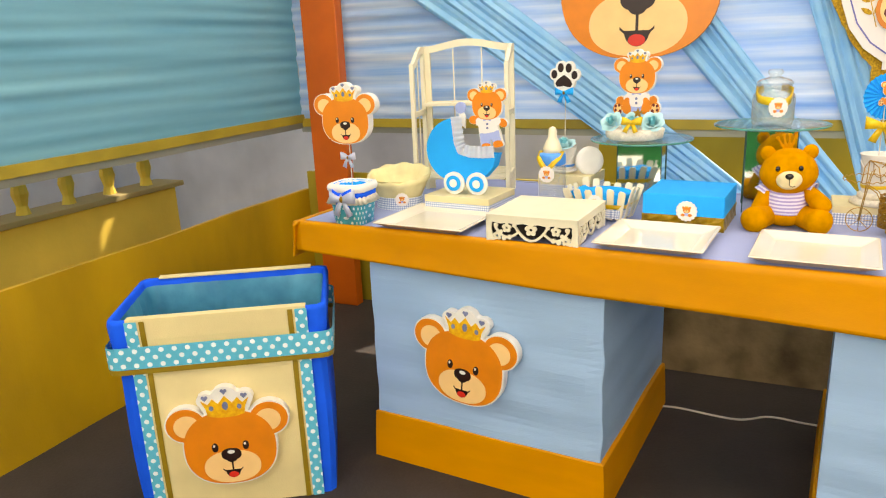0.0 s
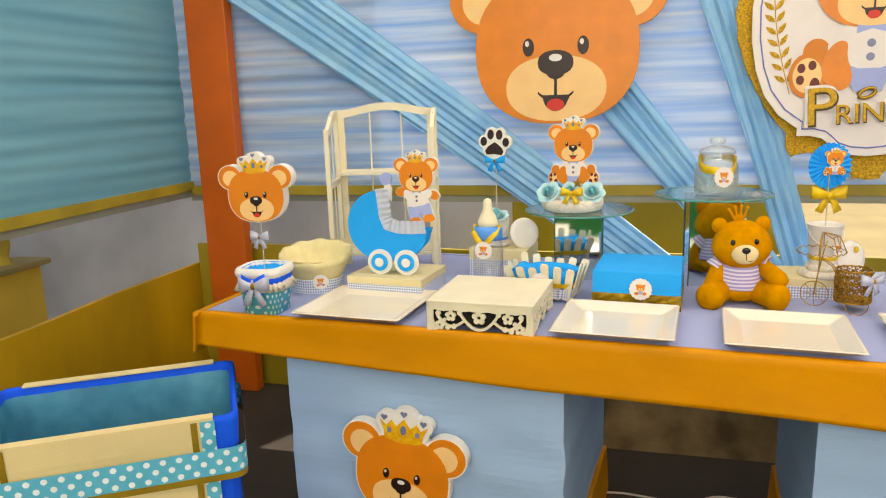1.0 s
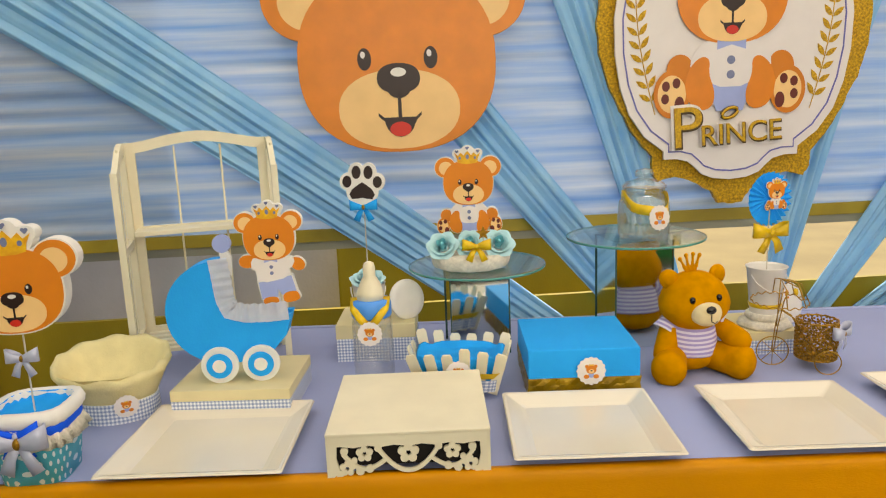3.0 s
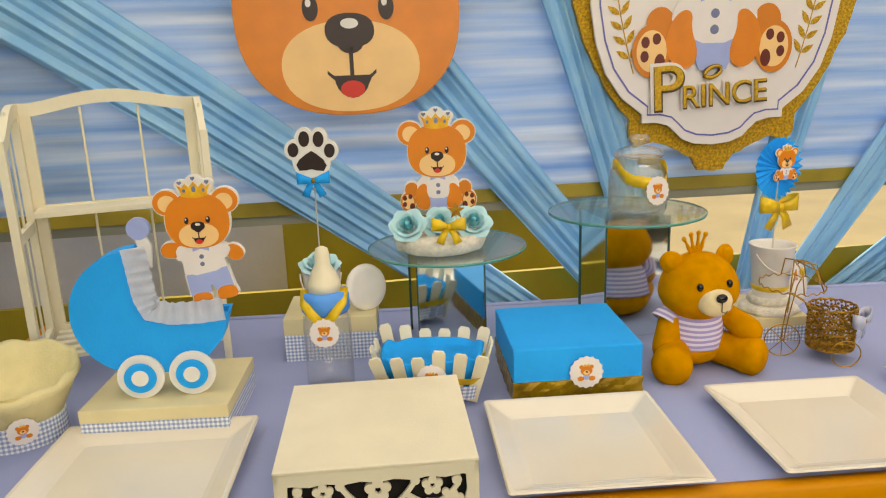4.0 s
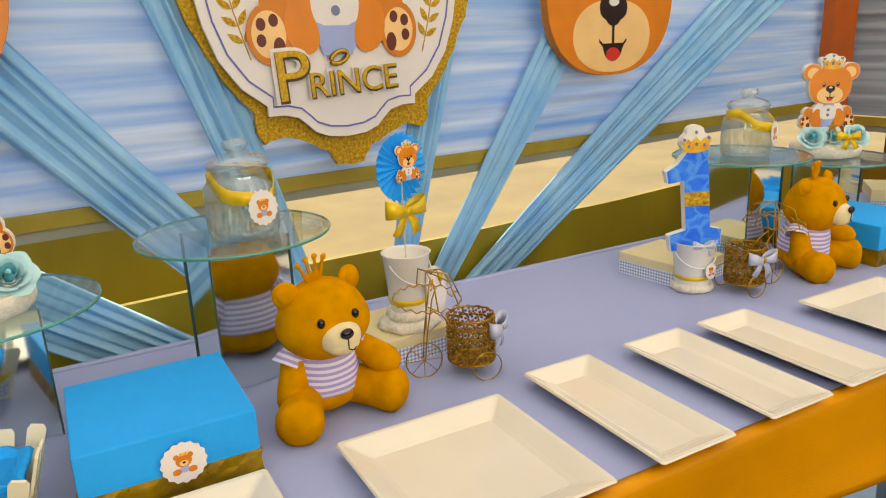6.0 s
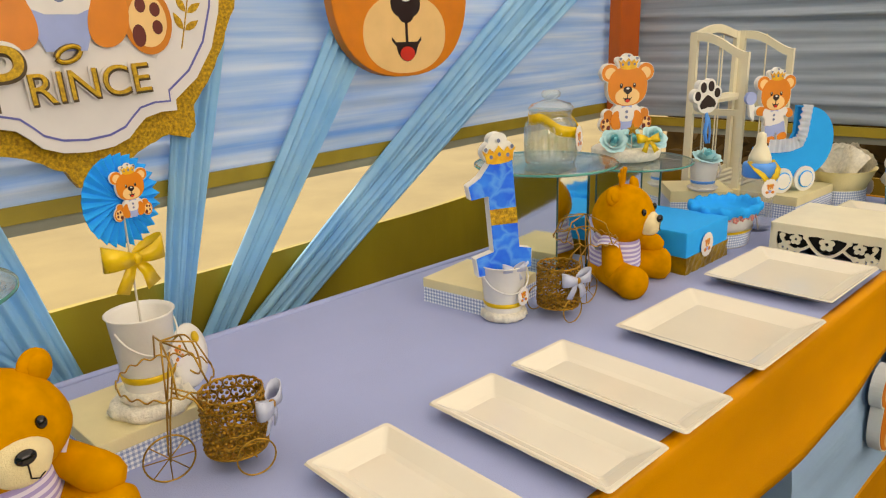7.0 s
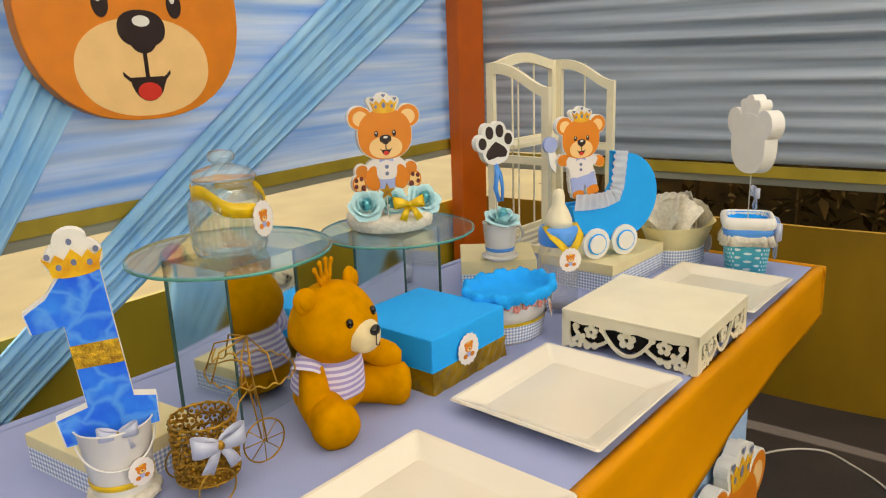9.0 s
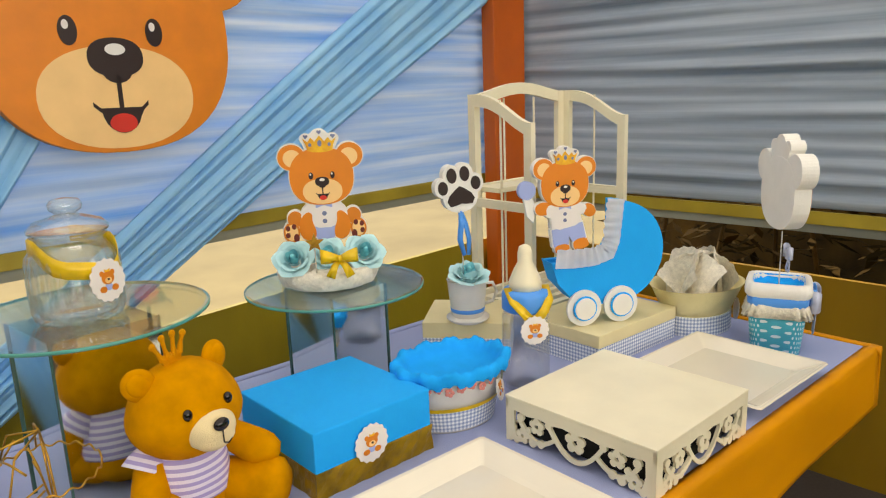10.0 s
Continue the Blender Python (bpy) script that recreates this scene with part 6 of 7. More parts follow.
def cot(cx, cy, rz, w):
    d, h = 0.17, 0.50
    t = thing("miniature_cot", pose(cx, cy, TZ, 0, 0, rz), "miniature cream painted wooden cot with arched sides", "miniature cot", "miniature cots")
    part("back_panel", arch_panel(w, h, 0.022, 0, 2, (0.06, 0.295)), M["white"], t, m=pose(0, d / 2, 0))
    part("side_panel", arch_panel(d, h, 0.012, 0.055, 1, (0.06, 0.27)), M["white"], t, m=pose(-w / 2 - 0.0075, -0.0045, 0, 0, 0, -90))
    part("side_panel", arch_panel(d, h, 0.012, 0.055, 1, (0.06, 0.27)), M["white"], t, m=pose(w / 2 + 0.0075, -0.0045, 0, 0, 0, -90))
    for k in range(5):
        bm = B()
        y = -d / 2 + 0.018 + k * (d - 0.036) / 4
        box(bm, -w / 2 + 0.006, w / 2 - 0.006, y - 0.008, y + 0.008, 0.06, 0.068, 0.001)
        part("base_slat", bm, M["white"], t)
    bm = B()
    box(bm, -w / 2 + 0.006, w / 2 - 0.006, d / 2 - 0.07, d / 2 - 0.006, 0.30, 0.31, 0.001)
    part("shelf", bm, M["white"], t)


cot(-1.585, 0.562, 17, 0.30)
cot(1.505, 0.615, 0, 0.29)


# ---- cream basins ----
def basin(cx, cy, rz, doily, k_):
    t = thing("enamel_basin", pose(cx, cy, TZ, 0, 0, rz) @ Matrix.Scale(k_, 4), "oval cream basin with lace doilies and gingham foot" if doily else "oval cream basin lined with ruffled cream cloth", "basin", "cream basins")
    bm = B()
    lathe(bm, [(0.07, 0.03), (0.08, 0.05), (0.097, 0.085), (0.102, 0.092), (0.104, 0.094), (0.098, 0.092), (0.088, 0.07), (0.07, 0.045)], 56, sy=0.78)
    bmesh.ops.recalc_face_normals(bm, faces=bm.faces)
    part("bowl", bm, M["liner"], t, "cream painted bowl", True)
    bm = B()
    loft(bm, [[(x, y, z) for x, y in ell(0, 0, r, r * 0.78, 48)] for z, r in ((0.0, 0.078), (0.038, 0.077))], True, True, (0.48, 0.038))
    part("gingham_foot", bm, M["gingham"], t, "pale gingham foot band")
    if doily:
        rnd = random.Random(4)
        for k in range(6):
            a = k * 1.05 + 0.3
            bm = B()
            n, m_ = 16, 8
            rows_ = []
            for j in range(m_ + 1):
                f = j / m_
                row = []
                for i in range(n + 1):
                    g = i / n * 2 - 1
                    r = 0.052 * math.sqrt(max(1 - 0.8 * g * g, 0.05))
                    row.append(bm.verts.new((0.058 * g * (0.5 + 0.6 * f), 0.014 * math.sin(g * 3 + k) + 0.022 * f * f, 0.104 * f * (1 - 0.25 * g * g) + 0.0022 * math.sin(i * 2.6) * (j == m_))))
                rows_.append(row)
            for j in range(m_):
                for i in range(n):
                    bm.faces.new((rows_[j][i], rows_[j][i + 1], rows_[j + 1][i + 1], rows_[j + 1][i]))
            part("doily", bm, M["lace"], t, "folded cream lace doily", True, pose(0.042 * math.cos(a), 0.03 * math.sin(a), 0.058, rnd.uniform(-14, 6), rnd.uniform(-22, 22), math.degrees(a) + 90 + rnd.uniform(-30, 30)))
    else:
        bm = B()
        rings = []
        for k, (r, z) in enumerate(((0.100, 0.088), (0.107, 0.098), (0.105, 0.109), (0.096, 0.105), (0.086, 0.080), (0.06, 0.056), (0.001, 0.052))):
            q = min(k, 3) / 3 if k < 4 else (7 - k) / 6
            rings.append([(x * (1 + 0.018 * q * math.sin(i * 1.35)), y * (1 + 0.022 * q * math.sin(i * 1.35 + 0.5)), z + (0.004 * q * math.sin(i * 0.9 + k) if k < 5 else 0) + 0.024 * (y / r if r > 0.05 else 0)) for i, (x, y) in enumerate(ell(0, 0, r, r * 0.78, 72))])
        loft(bm, rings, False, True)
        part("ruffled_liner", bm, M["liner"], t, "ruffled cream cloth liner", True)
    a = radians(-60 if not doily else -40)
    sticker(t, pose(0.082 * math.cos(a), 0.066 * math.sin(a) - 0.004, 0.036, 6, 0, 25 if not doily else 50), 0.021)


basin(-1.690, 0.290, 4, False, 1.02)
basin(1.672, 0.352, -10, True, 1.06)


# ---- dotted pots with lollipop boards ----
def dotted_pot(cx, cy, rz, face_turn, stick_z, k_, kz, s, square=4.0, band="royal"):
    t = thing("dotted_pot", pose(cx, cy, TZ, 0, 0, rz) @ Matrix.Diagonal((k_, k_, kz, 1)), "turquoise dotted pot with lace collar and tall foam bear topper", "pot", "dotted pots")
    bm = B()

    def ring(r, z):
        return [(x, y, z) for x, y in ell(0, 0, r, r, 56, square)]
    loft(bm, [ring(0.052, 0.0), ring(0.062, 0.07)], True, False, (0.44, 0.07) if square < 5 else (0.66, 0.12))
    part("dotted_cup", bm, M["dots"], t, "turquoise cloth with white dots", True)
    for nm, mt, pr, wv in (("lace_frill", "lace", ((0.061, 0.072), (0.071, 0.06), (0.073, 0.058), (0.062, 0.077)), 0.05), ("blue_band", band, ((0.0615, 0.074), (0.0645, 0.078), (0.0645, 0.088), (0.0615, 0.09)), 0.0),
                           ("plush_rim", "foam", ((0.062, 0.086), (0.069, 0.092), (0.0705, 0.10), (0.067, 0.108), (0.058, 0.11), (0.052, 0.104), (0.052, 0.09)), 0.012)):
        bm = B()
        loft(bm, [[(x * (1 + wv * math.sin(i * 1.7)), y * (1 + wv * math.sin(i * 1.7)), z) for i, (x, y) in enumerate(ell(0, 0, r, r, 64, square * 0.9))] for r, z in pr], False, False)
        part(nm, bm, M[mt], t, smooth=True)
    bm = B()
    loft(bm, [ring(0.054, 0.107), ring(0.05, 0.096), ring(0.02, 0.093)], False, True)
    part("blue_filling", bm, M["blue"], t, "bright blue felt filling", True)
    bow(t, pose(0.004, -0.071, 0.074), 0.045, M["silver"], M["goldfil"], "satin_bow")
    bow(t, pose(0.0, -0.066, 0.082), 0.034, M[band], M["silver"], "blue_bow")
    bm = B()
    tube(bm, [(0, 0, 0.05), (0, 0, stick_z / kz - 0.06)], 0.0016, 6)
    part("stick", bm, M["cable"], t)
    b = new("bear_board")
    b.parent = t
    stick_z /= kz
    b.matrix_basis = pose(0.0, 0.0, stick_z, 0, 0, face_turn) @ Matrix.Diagonal((1 / k_, 1 / k_, 1 / kz, 1))
    bear_head(b, s, 0.03)
    bow(t, pose(0, -0.012, stick_z - 0.095, 0, 0, face_turn * 0.5), 0.026, M["silver"], M["goldfil"], "stick_bow")


dotted_pot(-1.706, 0.060, 6, 4, 0.303, 0.93, 1.12, 0.073)
dotted_pot(1.668, 0.180, 23, 23, 0.303, 0.84, 1.25, 0.073, 7.0, "capblue")


# ---- small buckets with the rosette and the number one ----
def bucket(t, z0, h, r0, r1):
    bm = B()
    lathe(bm, [(r0, z0), (r0 + 0.001, z0 + 0.003), (r1, z0 + h - 0.003), (r1 + 0.003, z0 + h), (r1 + 0.001, z0 + h + 0.001), (r1 - 0.003, z0 + h - 0.004), (r0, z0 + h * 0.6), (0.002, z0 + h * 0.62)], 44, True, True)
    bmesh.ops.recalc_face_normals(bm, faces=bm.faces)
    part("bucket", bm, M["enamel"], t, "small white metal bucket", True)
    bm = B()
    q = r0 + (r1 - r0) * 0.2 + 0.0008
    lathe(bm, [(q, z0 + h * 0.17), (q + 0.0012, z0 + h * 0.18), (q + 0.0022, z0 + h * 0.25), (q + 0.001, z0 + h * 0.26)], 44, False, False)
    part("gold_cord", bm, M["goldribbon"], t, smooth=True)
    bm = B()
    tube(bm, [((r1 + 0.001) * math.cos(a), -0.006 - (r1 + 0.004) * 0.75 * math.sin(a), z0 + h * 0.86 - 0.036 * math.sin(a)) for a in [math.pi * i / 16 for i in range(17)]], 0.0014, 6)
    part("bail_handle", bm, M["enamel"], t, smooth=True)
    bm = B()
    lathe(bm, [(r0 + 0.003, z0 - 0.012), (r0 + 0.010, z0 - 0.006), (r0 + 0.008, z0 + 0.005), (r0 - 0.002, z0 + 0.006)], 44, wave=lambda k, a: 0.04 * math.sin(13 * a + k))
    bmesh.ops.recalc_face_normals(bm, faces=bm.faces)
    part("frilled_foot", bm, M["lace"], t, "frilled white cloth foot", True)


def rosette_topper(cx, cy, z):
    t = thing("rosette_topper", pose(cx, cy, z, 0, 0, 14), "white bucket with a pleated blue rosette topper and gold bow", "decoration")
    bucket(t, 0.026, 0.108, 0.030, 0.041)
    bm = B()
    lathe(bm, [(0.052, 0.0), (0.056, 0.006), (0.05, 0.016)], 40, wave=lambda k, a: 0.05 * math.sin(7 * a + k))
    bmesh.ops.recalc_face_normals(bm, faces=bm.faces)
    part("plaster_base", bm, M["lace"], t, smooth=True)
    bm = B()
    tube(bm, [(0, 0, 0.07), (0, 0, 0.26)], 0.0015, 6)
    part("stick", bm, M["cable"], t)
    bm = B()
    c = 0.281
    n = 26
    front = []
    for i in range(2 * n):
        a = math.pi * i / n
        r = 0.053 if i % 2 == 0 else 0.049
        front.append(bm.verts.new((r * math.cos(a), -0.004 if i % 2 == 0 else 0.004, c + r * 1.12 * math.sin(a))))
    mid = bm.verts.new((0, -0.002, c))
    mid2 = bm.verts.new((0, 0.004, c))
    back = [bm.verts.new((v.co.x, v.co.y + 0.0012, v.co.z)) for v in front]
    for i in range(2 * n):
        j = (i + 1) % (2 * n)
        bm.faces.new((mid, front[i], front[j]))
        bm.faces.new((mid2, back[j], back[i]))
        bm.faces.new((front[i], back[i], back[j], front[j]))
    part("pleated_rosette", bm, M["bluebox"], t, "pleated bright blue paper rosette")
    b = new("bear_print")
    b.parent = t
    b.matrix_basis = pose(0.008, -0.009, c + 0.018)
    bear_head(b, 0.019, 0.003, st=0.0004)
    bear_body(b, 0.019, 0.0028, True, st=0.0004)
    bow(t, pose(0, -0.004, 0.208), 0.042, M["goldribbon"], name="gold_bow")
    sticker(t, pose(0.018, -0.0425, 0.078, -5, 0, 24), 0.018)


rosette_topper(-0.354, 0.535, TZ + 0.05)


def number_topper(cx, cy, z):
    t = thing("number_topper", pose(cx, cy, z, 0, 0, -24), "white bucket with a blue number one board and gold crown", "decoration")
    bucket(t, 0.012, 0.095, 0.034, 0.044)
    one = [(-0.052, 0.095), (0.052, 0.095), (0.055, 0.13), (0.031, 0.137), (0.028, 0.30), (-0.014, 0.30), (-0.034, 0.277), (-0.058, 0.264), (-0.055, 0.240), (-0.022, 0.242), (-0.020, 0.137), (-0.055, 0.13)]
    n = new("number_board")
    n.parent = t
    n.matrix_basis = pose(0.006, 0, -0.002, 0, -4, 0)
    bm = B()
    prism(bm, [(x * 1.03 - 0.0004, 0.195 + (z_ - 0.195) * 1.014) for x, z_ in one], -0.010, 0.009)
    bmesh.ops.recalc_face_normals(bm, faces=bm.faces)
    part("foam_board", bm, M["foam"], n)
    bm = B()
    prism(bm, one, -0.0115, -0.0101)
    bmesh.ops.recalc_face_normals(bm, faces=bm.faces)
    part("blue_face", bm, M["water"], n, "rippled blue printed face")
    bm = B()
    prism(bm, [(-0.0215, 0.188), (0.0305, 0.184), (0.0295, 0.214), (-0.0225, 0.217)], -0.0128, -0.0116)
    bmesh.ops.recalc_face_normals(bm, faces=bm.faces)
    part("gold_sash", bm, M["glitter"], n, "gold glitter band")
    bm = B()
    for k, o in enumerate((ell(0.004, 0.318, 0.031, 0.022, 24), ell(0.004, 0.338, 0.018, 0.014, 20))):
        prism(bm, o, -0.009 + 0.0003 * k, 0.011 - 0.0003 * k)
    bmesh.ops.recalc_face_normals(bm, faces=bm.faces)
    part("crown_board", bm, M["foam"], n)
    bm = B()
    prism(bm, sc(CROWN, 0.062, 0.004, 0.250), -0.0122, -0.0100)
    bmesh.ops.recalc_face_normals(bm, faces=bm.faces)
    cr = part("crown", bm, M["gold_print"], n, "printed gold crown")
    for x, z_ in ((-0.012, 0.311), (0.004, 0.314), (0.020, 0.311), (-0.021, 0.325), (0.004, 0.338), (0.029, 0.325)):
        layer("gem", [ell(x, z_, 0.0030, 0.0038, 12)], 1.0, -0.0130, 0.0007, M["gem"], cr)
    bow(t, pose(0.004, -0.036, 0.104), 0.022, M["silver"], M["goldfil"], "satin_bow")
    sticker(t, pose(0.022, -0.0385, 0.05, -5, 0, 30), 0.017)


number_topper(0.290, 0.480, TZ)


# ---- gold wire tricycles with filigree baskets ----
def tricycle(cx, cy, rz, bow_turn):
    t = thing("wire_tricycle", pose(cx, cy, TZ, 0, 0, rz) @ Matrix.Scale(0.93, 4), "gold wire tricycle with a filigree basket and silver bow", "decoration", "wire tricycles")
    r = 0.042

    def wire(name, pts, rad=0.0013, closed=False, mt="goldwire"):
        bm = B()
        tube(bm, pts, rad, 6, closed)
        return part(name, bm, M[mt], t, smooth=True)
    # basket: two rims, a floor and an openwork wall of scroll rings
    for z in (0.024, 0.106):
        bm = B()
        tube(bm, ring_pts(0, 0, z, r, "z", 36), 0.0016, 6, True)
        part("basket_rim", bm, M["goldwire"], t, smooth=True)
    bm = B()
    lathe(bm, [(0.002, 0.024), (r, 0.0235), (r, 0.0255), (0.002, 0.0262)], 36)
    part("basket_floor", bm, M["goldfil"], t)
    bm = B()
    for row in range(5):
        for k in range(14):
            a0 = 2 * math.pi * (k + 0.5 * (row % 2)) / 14
            zc = 0.033 + 0.0165 * row
            pts = []
            for i in range(9):
                a = 2 * math.pi * i / 9
                ang = a0 + 0.0098 * math.cos(a) / r
                pts.append((r * math.cos(ang), r * math.sin(ang), zc + 0.0088 * math.sin(a)))
            tube(bm, pts, 0.0016, 5, True)
            for i in range(3):
                a = 2.1 * i + row
                ang = a0 + 0.0045 * math.cos(a) / r
                ball(bm, (r * math.cos(ang), r * math.sin(ang), zc + 0.0045 * math.sin(a)), 0.0030, 6, 4)
    part("filigree_wall", bm, M["goldfil"], t, "openwork gold filigree wall", True)
    for sg in (-1, 1):
        wire("rear_wheel", ring_pts(0.012, sg * (r + 0.008), 0.026, 0.026, "y", 26), 0.0013, True)
    wire("axle", [(0.012, -r - 0.008, 0.026), (0.012, r + 0.008, 0.026)])
    wire("front_wheel", ring_pts(-0.088, 0, 0.033, 0.033, "y", 28), 0.0013, True)
    for k in range(4):
        a = math.pi * k / 4
        wire("spoke", [(-0.088 - 0.033 * math.cos(a), 0, 0.033 - 0.033 * math.sin(a)), (-0.088 + 0.033 * math.cos(a), 0, 0.033 + 0.033 * math.sin(a))], 0.0008)
    for sg in (-1, 1):
        wire("fork", [(-0.088, sg * 0.008, 0.033), (-0.082, sg * 0.010, 0.09), (-0.072, sg * 0.012, 0.15), (-0.066, sg * 0.02, 0.172)])
        wire("frame_tube", [(-0.074, sg * 0.008, 0.128), (-0.05, sg * 0.012, 0.112), (-0.03, sg * 0.02, 0.075), (0.0, sg * 0.03, 0.024)])
    wire("handlebar", [(-0.066 + 0.02 * math.sin(math.pi * i / 12) + 0.01, 0.052 * math.cos(math.pi * i / 12), 0.172 + 0.012 * math.sin(2 * math.pi * i / 12)) for i in range(13)])
    # a wire parasol frame over the saddle
    for k in range(5):
        a = math.pi * (k / 4 - 0.5)
        wire("canopy_rib", [(-0.078, 0, 0.197), (-0.078 + 0.042 * math.cos(a), 0.052 * math.sin(a), 0.186), (-0.078 + 0.058 * math.cos(a), 0.070 * math.sin(a), 0.148)], 0.0013)
    wire("canopy_hoop", [(-0.078 + 0.058 * math.cos(a), 0.070 * math.sin(a), 0.148 + 0.0025 * math.sin(18 * a)) for a in [2 * math.pi * i / 108 for i in range(108)]], 0.0012, True)
    wire("canopy_post", [(-0.082, 0, 0.09), (-0.078, 0, 0.195)])
    b = bow(t, pose((r + 0.006) * math.cos(radians(bow_turn)), (r + 0.006) * math.sin(radians(bow_turn)), 0.086, 0, 0, bow_turn + 90), 0.036, M["silver"], M["goldfil"], "satin_bow")


tricycle(-0.304, 0.405, -12, -36)
tricycle(0.368, 0.412, 175, 86)


# ---- the gift bin on the floor ----
def rrect(w, d, rad, n):
    """A rounded rectangle of half-sizes w, d, stepped evenly along its edge."""
    per = 4 * (w + d - 2 * rad) + 2 * math.pi * rad
    out = []
    for i in range(n):
        s = per * i / n
        for k, (ln, cx, cy, a0) in enumerate(((2 * (w - rad), -(w - rad), -d, 0), (2 * (d - rad), w, -(d - rad), 90), (2 * (w - rad), w - rad, d, 180), (2 * (d - rad), -w, d - rad, 270))):
            c, sn = math.cos(radians(a0)), math.sin(radians(a0))
            if s <= ln:
                out.append((cx + s * c, cy + s * sn))
                break
            s -= ln
            if s <= math.pi / 2 * rad:
                ex, ey = cx + ln * c - rad * sn * 1.0, cy + ln * sn + rad * c * 1.0
                a = radians(a0 - 90) + s / rad
                out.append((ex + rad * math.cos(a), ey + rad * math.sin(a)))
                break
            s -= math.pi / 2 * rad
        else:
            out.append(out[0])
    return out


def gift_bin(cx, cy, rz):
    w, d, h = 0.281, 0.185, 0.584
    t = thing("gift_bin", pose(cx, cy, 0, 0, 0, rz), "tall cream and royal blue cloth bin with dotted ribbons", "bin")

    def shell(name, mt, off, z0, z1, lab="", top=0.0, uv=False):
        bm = B()
        n = 10
        rings = []
        for k in range(n + 1):
            z = z0 + (z1 - z0) * k / n
            b_ = off + 0.004 * math.sin(z * 9) + 0.010 * (z / h)
            rings.append([(x, y, z) for x, y in rrect(w + b_, d + b_, 0.022, 80)])
        loft(bm, rings, True, False)
        return part(name, bm, M[mt], t, lab)
    shell("body", "royal", -0.006, 0.0, h, "royal blue cloth body")
    bm = B()
    rnd = random.Random(2)
    rings = []
    for k, (o, z) in enumerate(((-0.0065, h - 0.010), (-0.014, h - 0.055), (-0.015, h - 0.12), (-0.022, h - 0.17), (-0.02, h - 0.24), (-0.03, 0.12))):
        rings.append([(x + (rnd.uniform(-0.009, 0.009) if k > 0 else 0), y + (rnd.uniform(-0.009, 0.009) if k > 0 else 0), z) for x, y in rrect(w + o, d + o, 0.022, 80)])
    loft(bm, rings, False, True)
    part("lining", bm, M["lining"], t, "crumpled teal plastic lining", True)
    bm = B()
    loft(bm, [[(x, y, z) for x, y in rrect(w + o, d + o, 0.022, 80)] for o, z in ((0.0065, h - 0.07), (0.0105, h - 0.004), (0.008, h + 0.009), (0.0, h + 0.010), (-0.003, h + 0.004), (-0.006, h - 0.006), (-0.007, h - 0.012))], False, False)
    part("rim_binding", bm, M["royal"], t, "royal blue bound rim", True)
    for sg, nm in ((-1, "front_panel"), (1, "back_panel")):
        bm = B()
        n = 10
        rings = []
        for k in range(n + 1):
            z = 0.002 + (h + 0.014 - 0.002) * k / n
            y = d + 0.004 * math.sin(z * 9) + 0.010 * (z / h) - 0.002 + (0.007 if z > h - 0.062 else 0.0)
            rings.append([(-w * 0.84, sg * y, z), (w * 0.84, sg * y, z), (w * 0.84, sg * (y + 0.005), z), (-w * 0.84, sg * (y + 0.005), z)])
        loft(bm, rings)
        bmesh.ops.recalc_face_normals(bm, faces=bm.faces)
        part(nm, bm, M["canvas"], t, "cream canvas panel")
        bm = B()
        a, b_ = sorted((sg * (d - 0.010), sg * (d + 0.0165)))
        box(bm, -w * 0.84, w * 0.84, a, b_, h + 0.0085, h + 0.0145, 0.002)
        part("panel_fold", bm, M["canvas"], t, "cream canvas folded over the rim")
    for sx in (-1, 1):
        for nm, x0, x1, mt, lift in (("dotted_strip", 0.735, 0.85, "dots_big", 0.0075), ("olive_strip", 0.665, 0.715, "olive", 0.008)):
            bm = B()
            lay = bm.loops.layers.uv.verify()
            n = 12
            prev = None
            for k in range(n + 1):
                z = 0.002 + (h + 0.008 - 0.002) * k / n
                y = -(d + 0.004 * math.sin(z * 9) + 0.010 * (z / h) - 0.002 + lift + (0.007 if z > h - 0.062 else 0.0))
                cur = [bm.verts.new((sx * w * x0, y, z)), bm.verts.new((sx * w * x1, y, z))]
                if prev:
                    f = bm.faces.new((prev[0], prev[1], cur[1], cur[0]))
                    z2 = z - (h + 0.006) / n
                    for l, q in zip(f.loops, ((0, z2), (w * (x1 - x0), z2), (w * (x1 - x0), z), (0, z))):
                        l[lay].uv = q
                prev = cur
            part(nm, bm, M[mt], t)
    for nm, z0, z1, mt, off in (("dotted_ribbon", h - 0.125, h - 0.062, "dots_big", 0.014), ("olive_ribbon", h - 0.141, h - 0.126, "olive", 0.0135)):
        bm = B()
        o = off + 0.008
        loft(bm, [[(x, y, z) for x, y in rrect(w + o, d + o, 0.03, 120)] for z in (z0, z1)], False, False, (1.972, z1 - z0))
        part(nm, bm, M[mt], t)
    b = new("bear_cutout")
    b.parent = t
    b.matrix_basis = pose(-0.004, -d - 0.024, 0.205)
    bear_head(b, 0.125, 0.026)


gift_bin(-1.983, -0.219, 37)


# ---- cables on the floor ----
def cable(pts, label):
    bm = B()
    tube(bm, pts, 0.0035, 6)
    tagged(part("cable", bm, M["cable"], None, "", True), label, "cable")


def glide(pts, n=8):
    """A smooth way through the given points on the floor."""
    out = []
    for i in range(len(pts) - 1):
        p0, p1, p2, p3 = (Vector(pts[max(0, min(len(pts) - 1, i + k))]) for k in (-1, 0, 1, 2))
        for k in range(n):
            f = k / n
            q = 0.5 * (2 * p1 + (p2 - p0) * f + (2 * p0 - 5 * p1 + 4 * p2 - p3) * f ** 2 + (3 * p1 - p0 - 3 * p2 + p3) * f ** 3)
            out.append((q.x, q.y, 0.004))
    return out


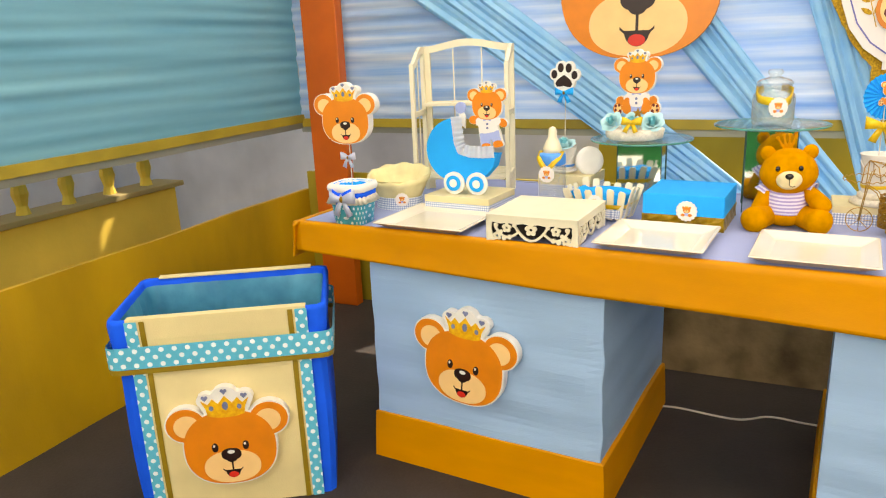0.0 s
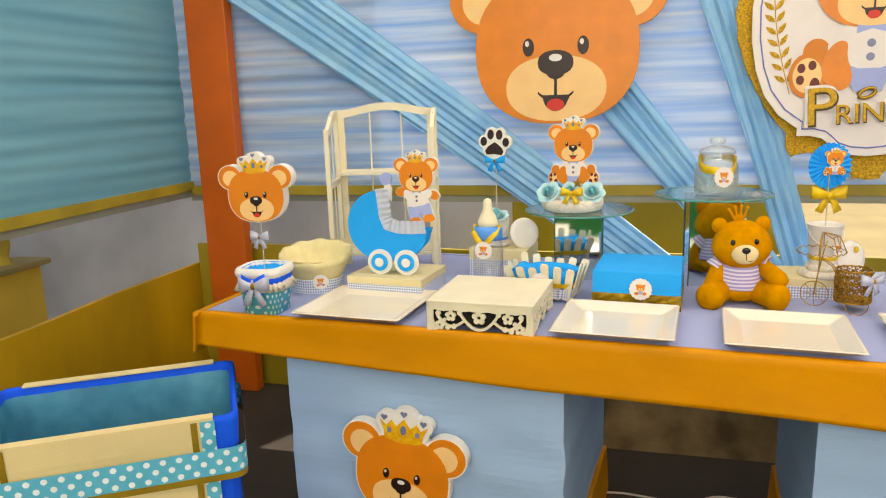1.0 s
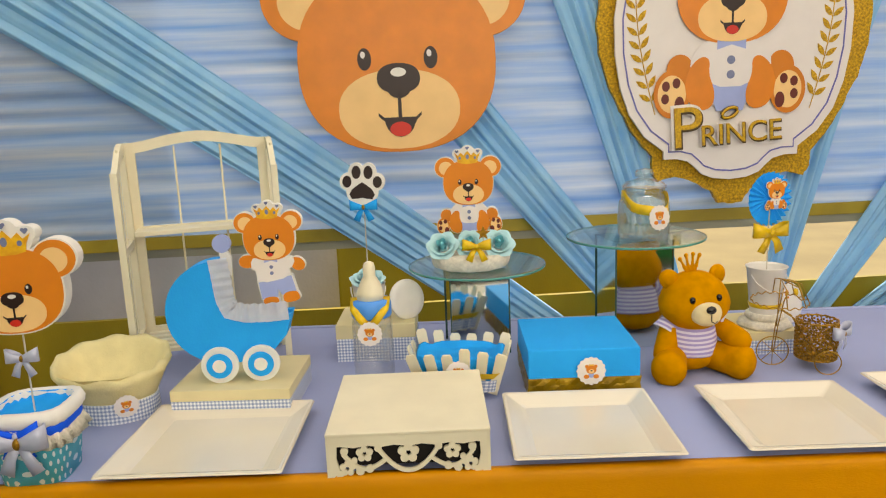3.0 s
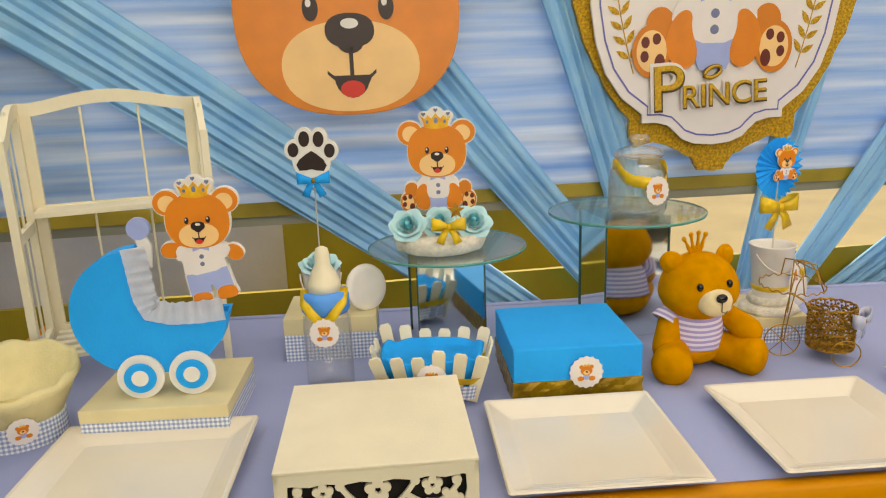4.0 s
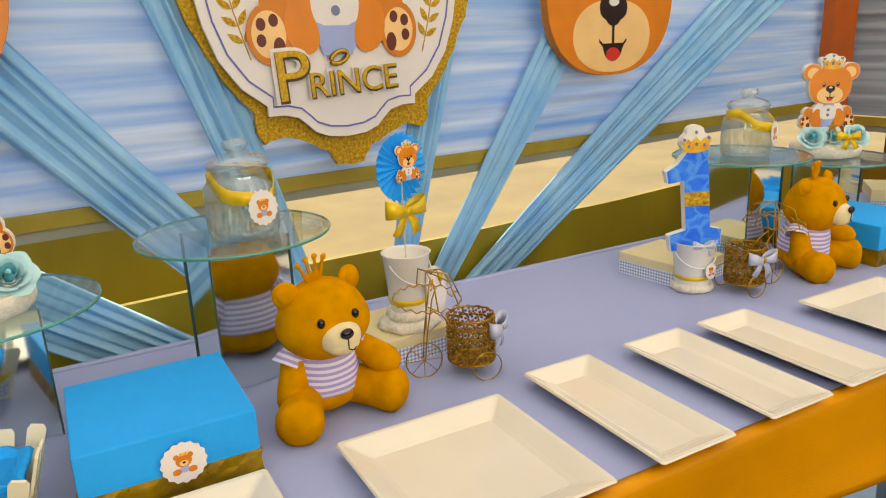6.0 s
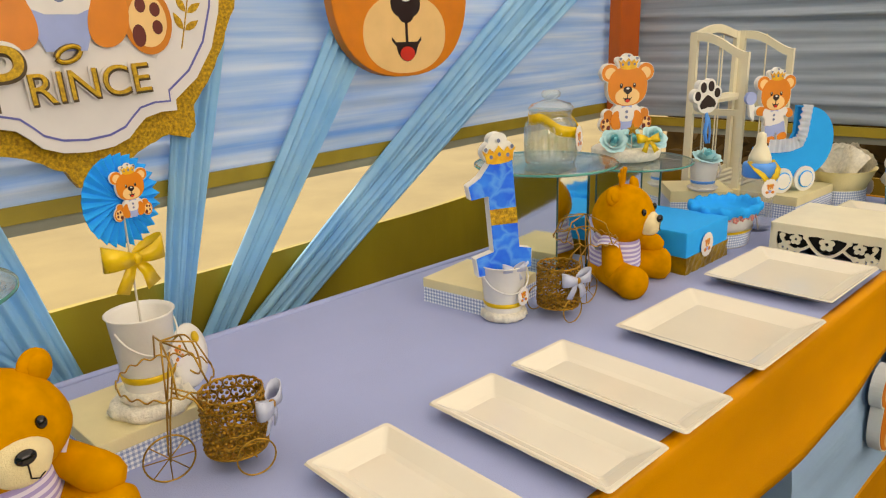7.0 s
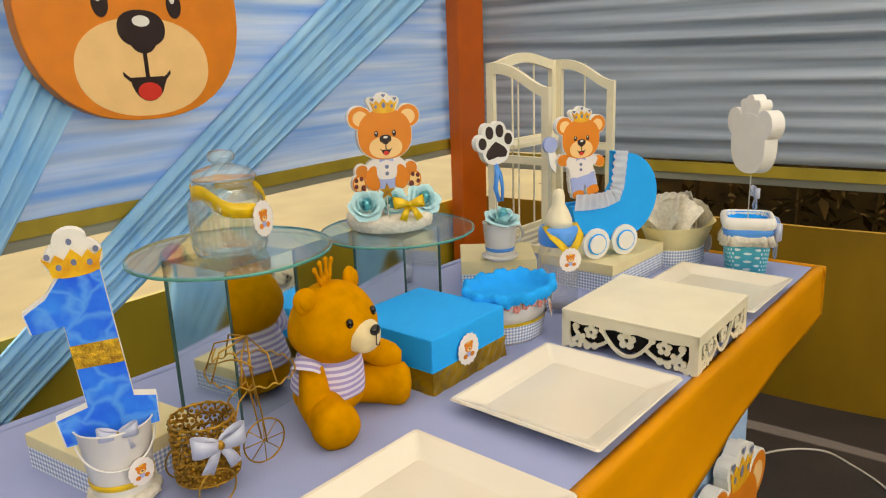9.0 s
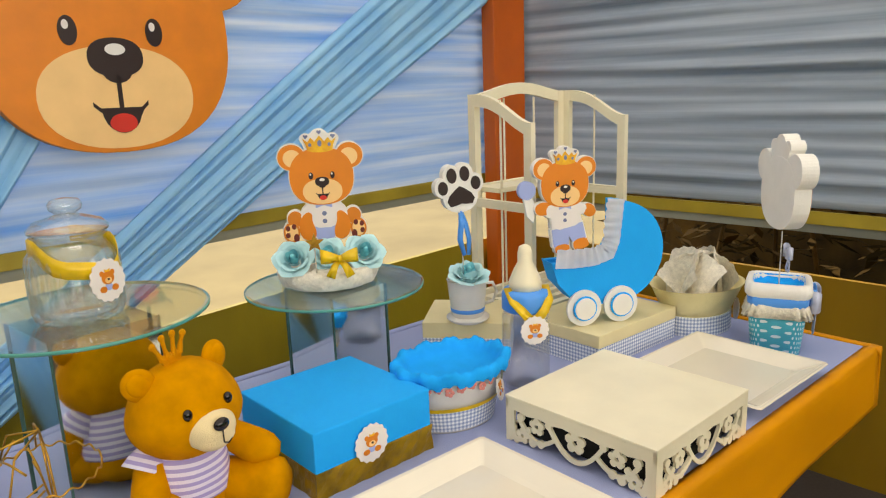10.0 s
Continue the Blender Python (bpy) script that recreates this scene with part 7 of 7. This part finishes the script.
cable(glide([(-1.06, 0.69), (-0.96, 0.70), (-0.86, 0.725), (-0.67, 0.724), (-0.57, 0.788), (-0.46, 0.79), (-0.30, 0.80)]), "thin white cable lying on the floor under the table")
cable(glide([(1.42, 0.50), (1.75, 0.40), (2.0, 0.30), (2.205, 0.22), (2.306, 0.10), (2.27, 0.0), (2.19, -0.11), (2.05, -0.22)]), "white cable lying on the floor beside the pedestal")


# ---- the small clear ring on the glass disc ----
ring = thing("clear_ring", pose(-0.520, 0.545, S2 + 0.0045, 0, 0, 20), "small clear plastic ring lying on the glass disc", "ring")
bm = B()
tube(bm, [(0.024 * math.cos(a), 0.024 * math.sin(a), 0) for a in [2 * math.pi * i / 28 for i in range(29)]], 0.0038, 8)
part("outer_ring", bm, M["plastic"], ring, smooth=True)
bm = B()
tube(bm, [(0.011 * math.cos(a), 0.011 * math.sin(a), 0) for a in [2 * math.pi * i / 20 for i in range(21)]], 0.0032, 8)
part("inner_ring", bm, M["plastic"], ring, smooth=True)
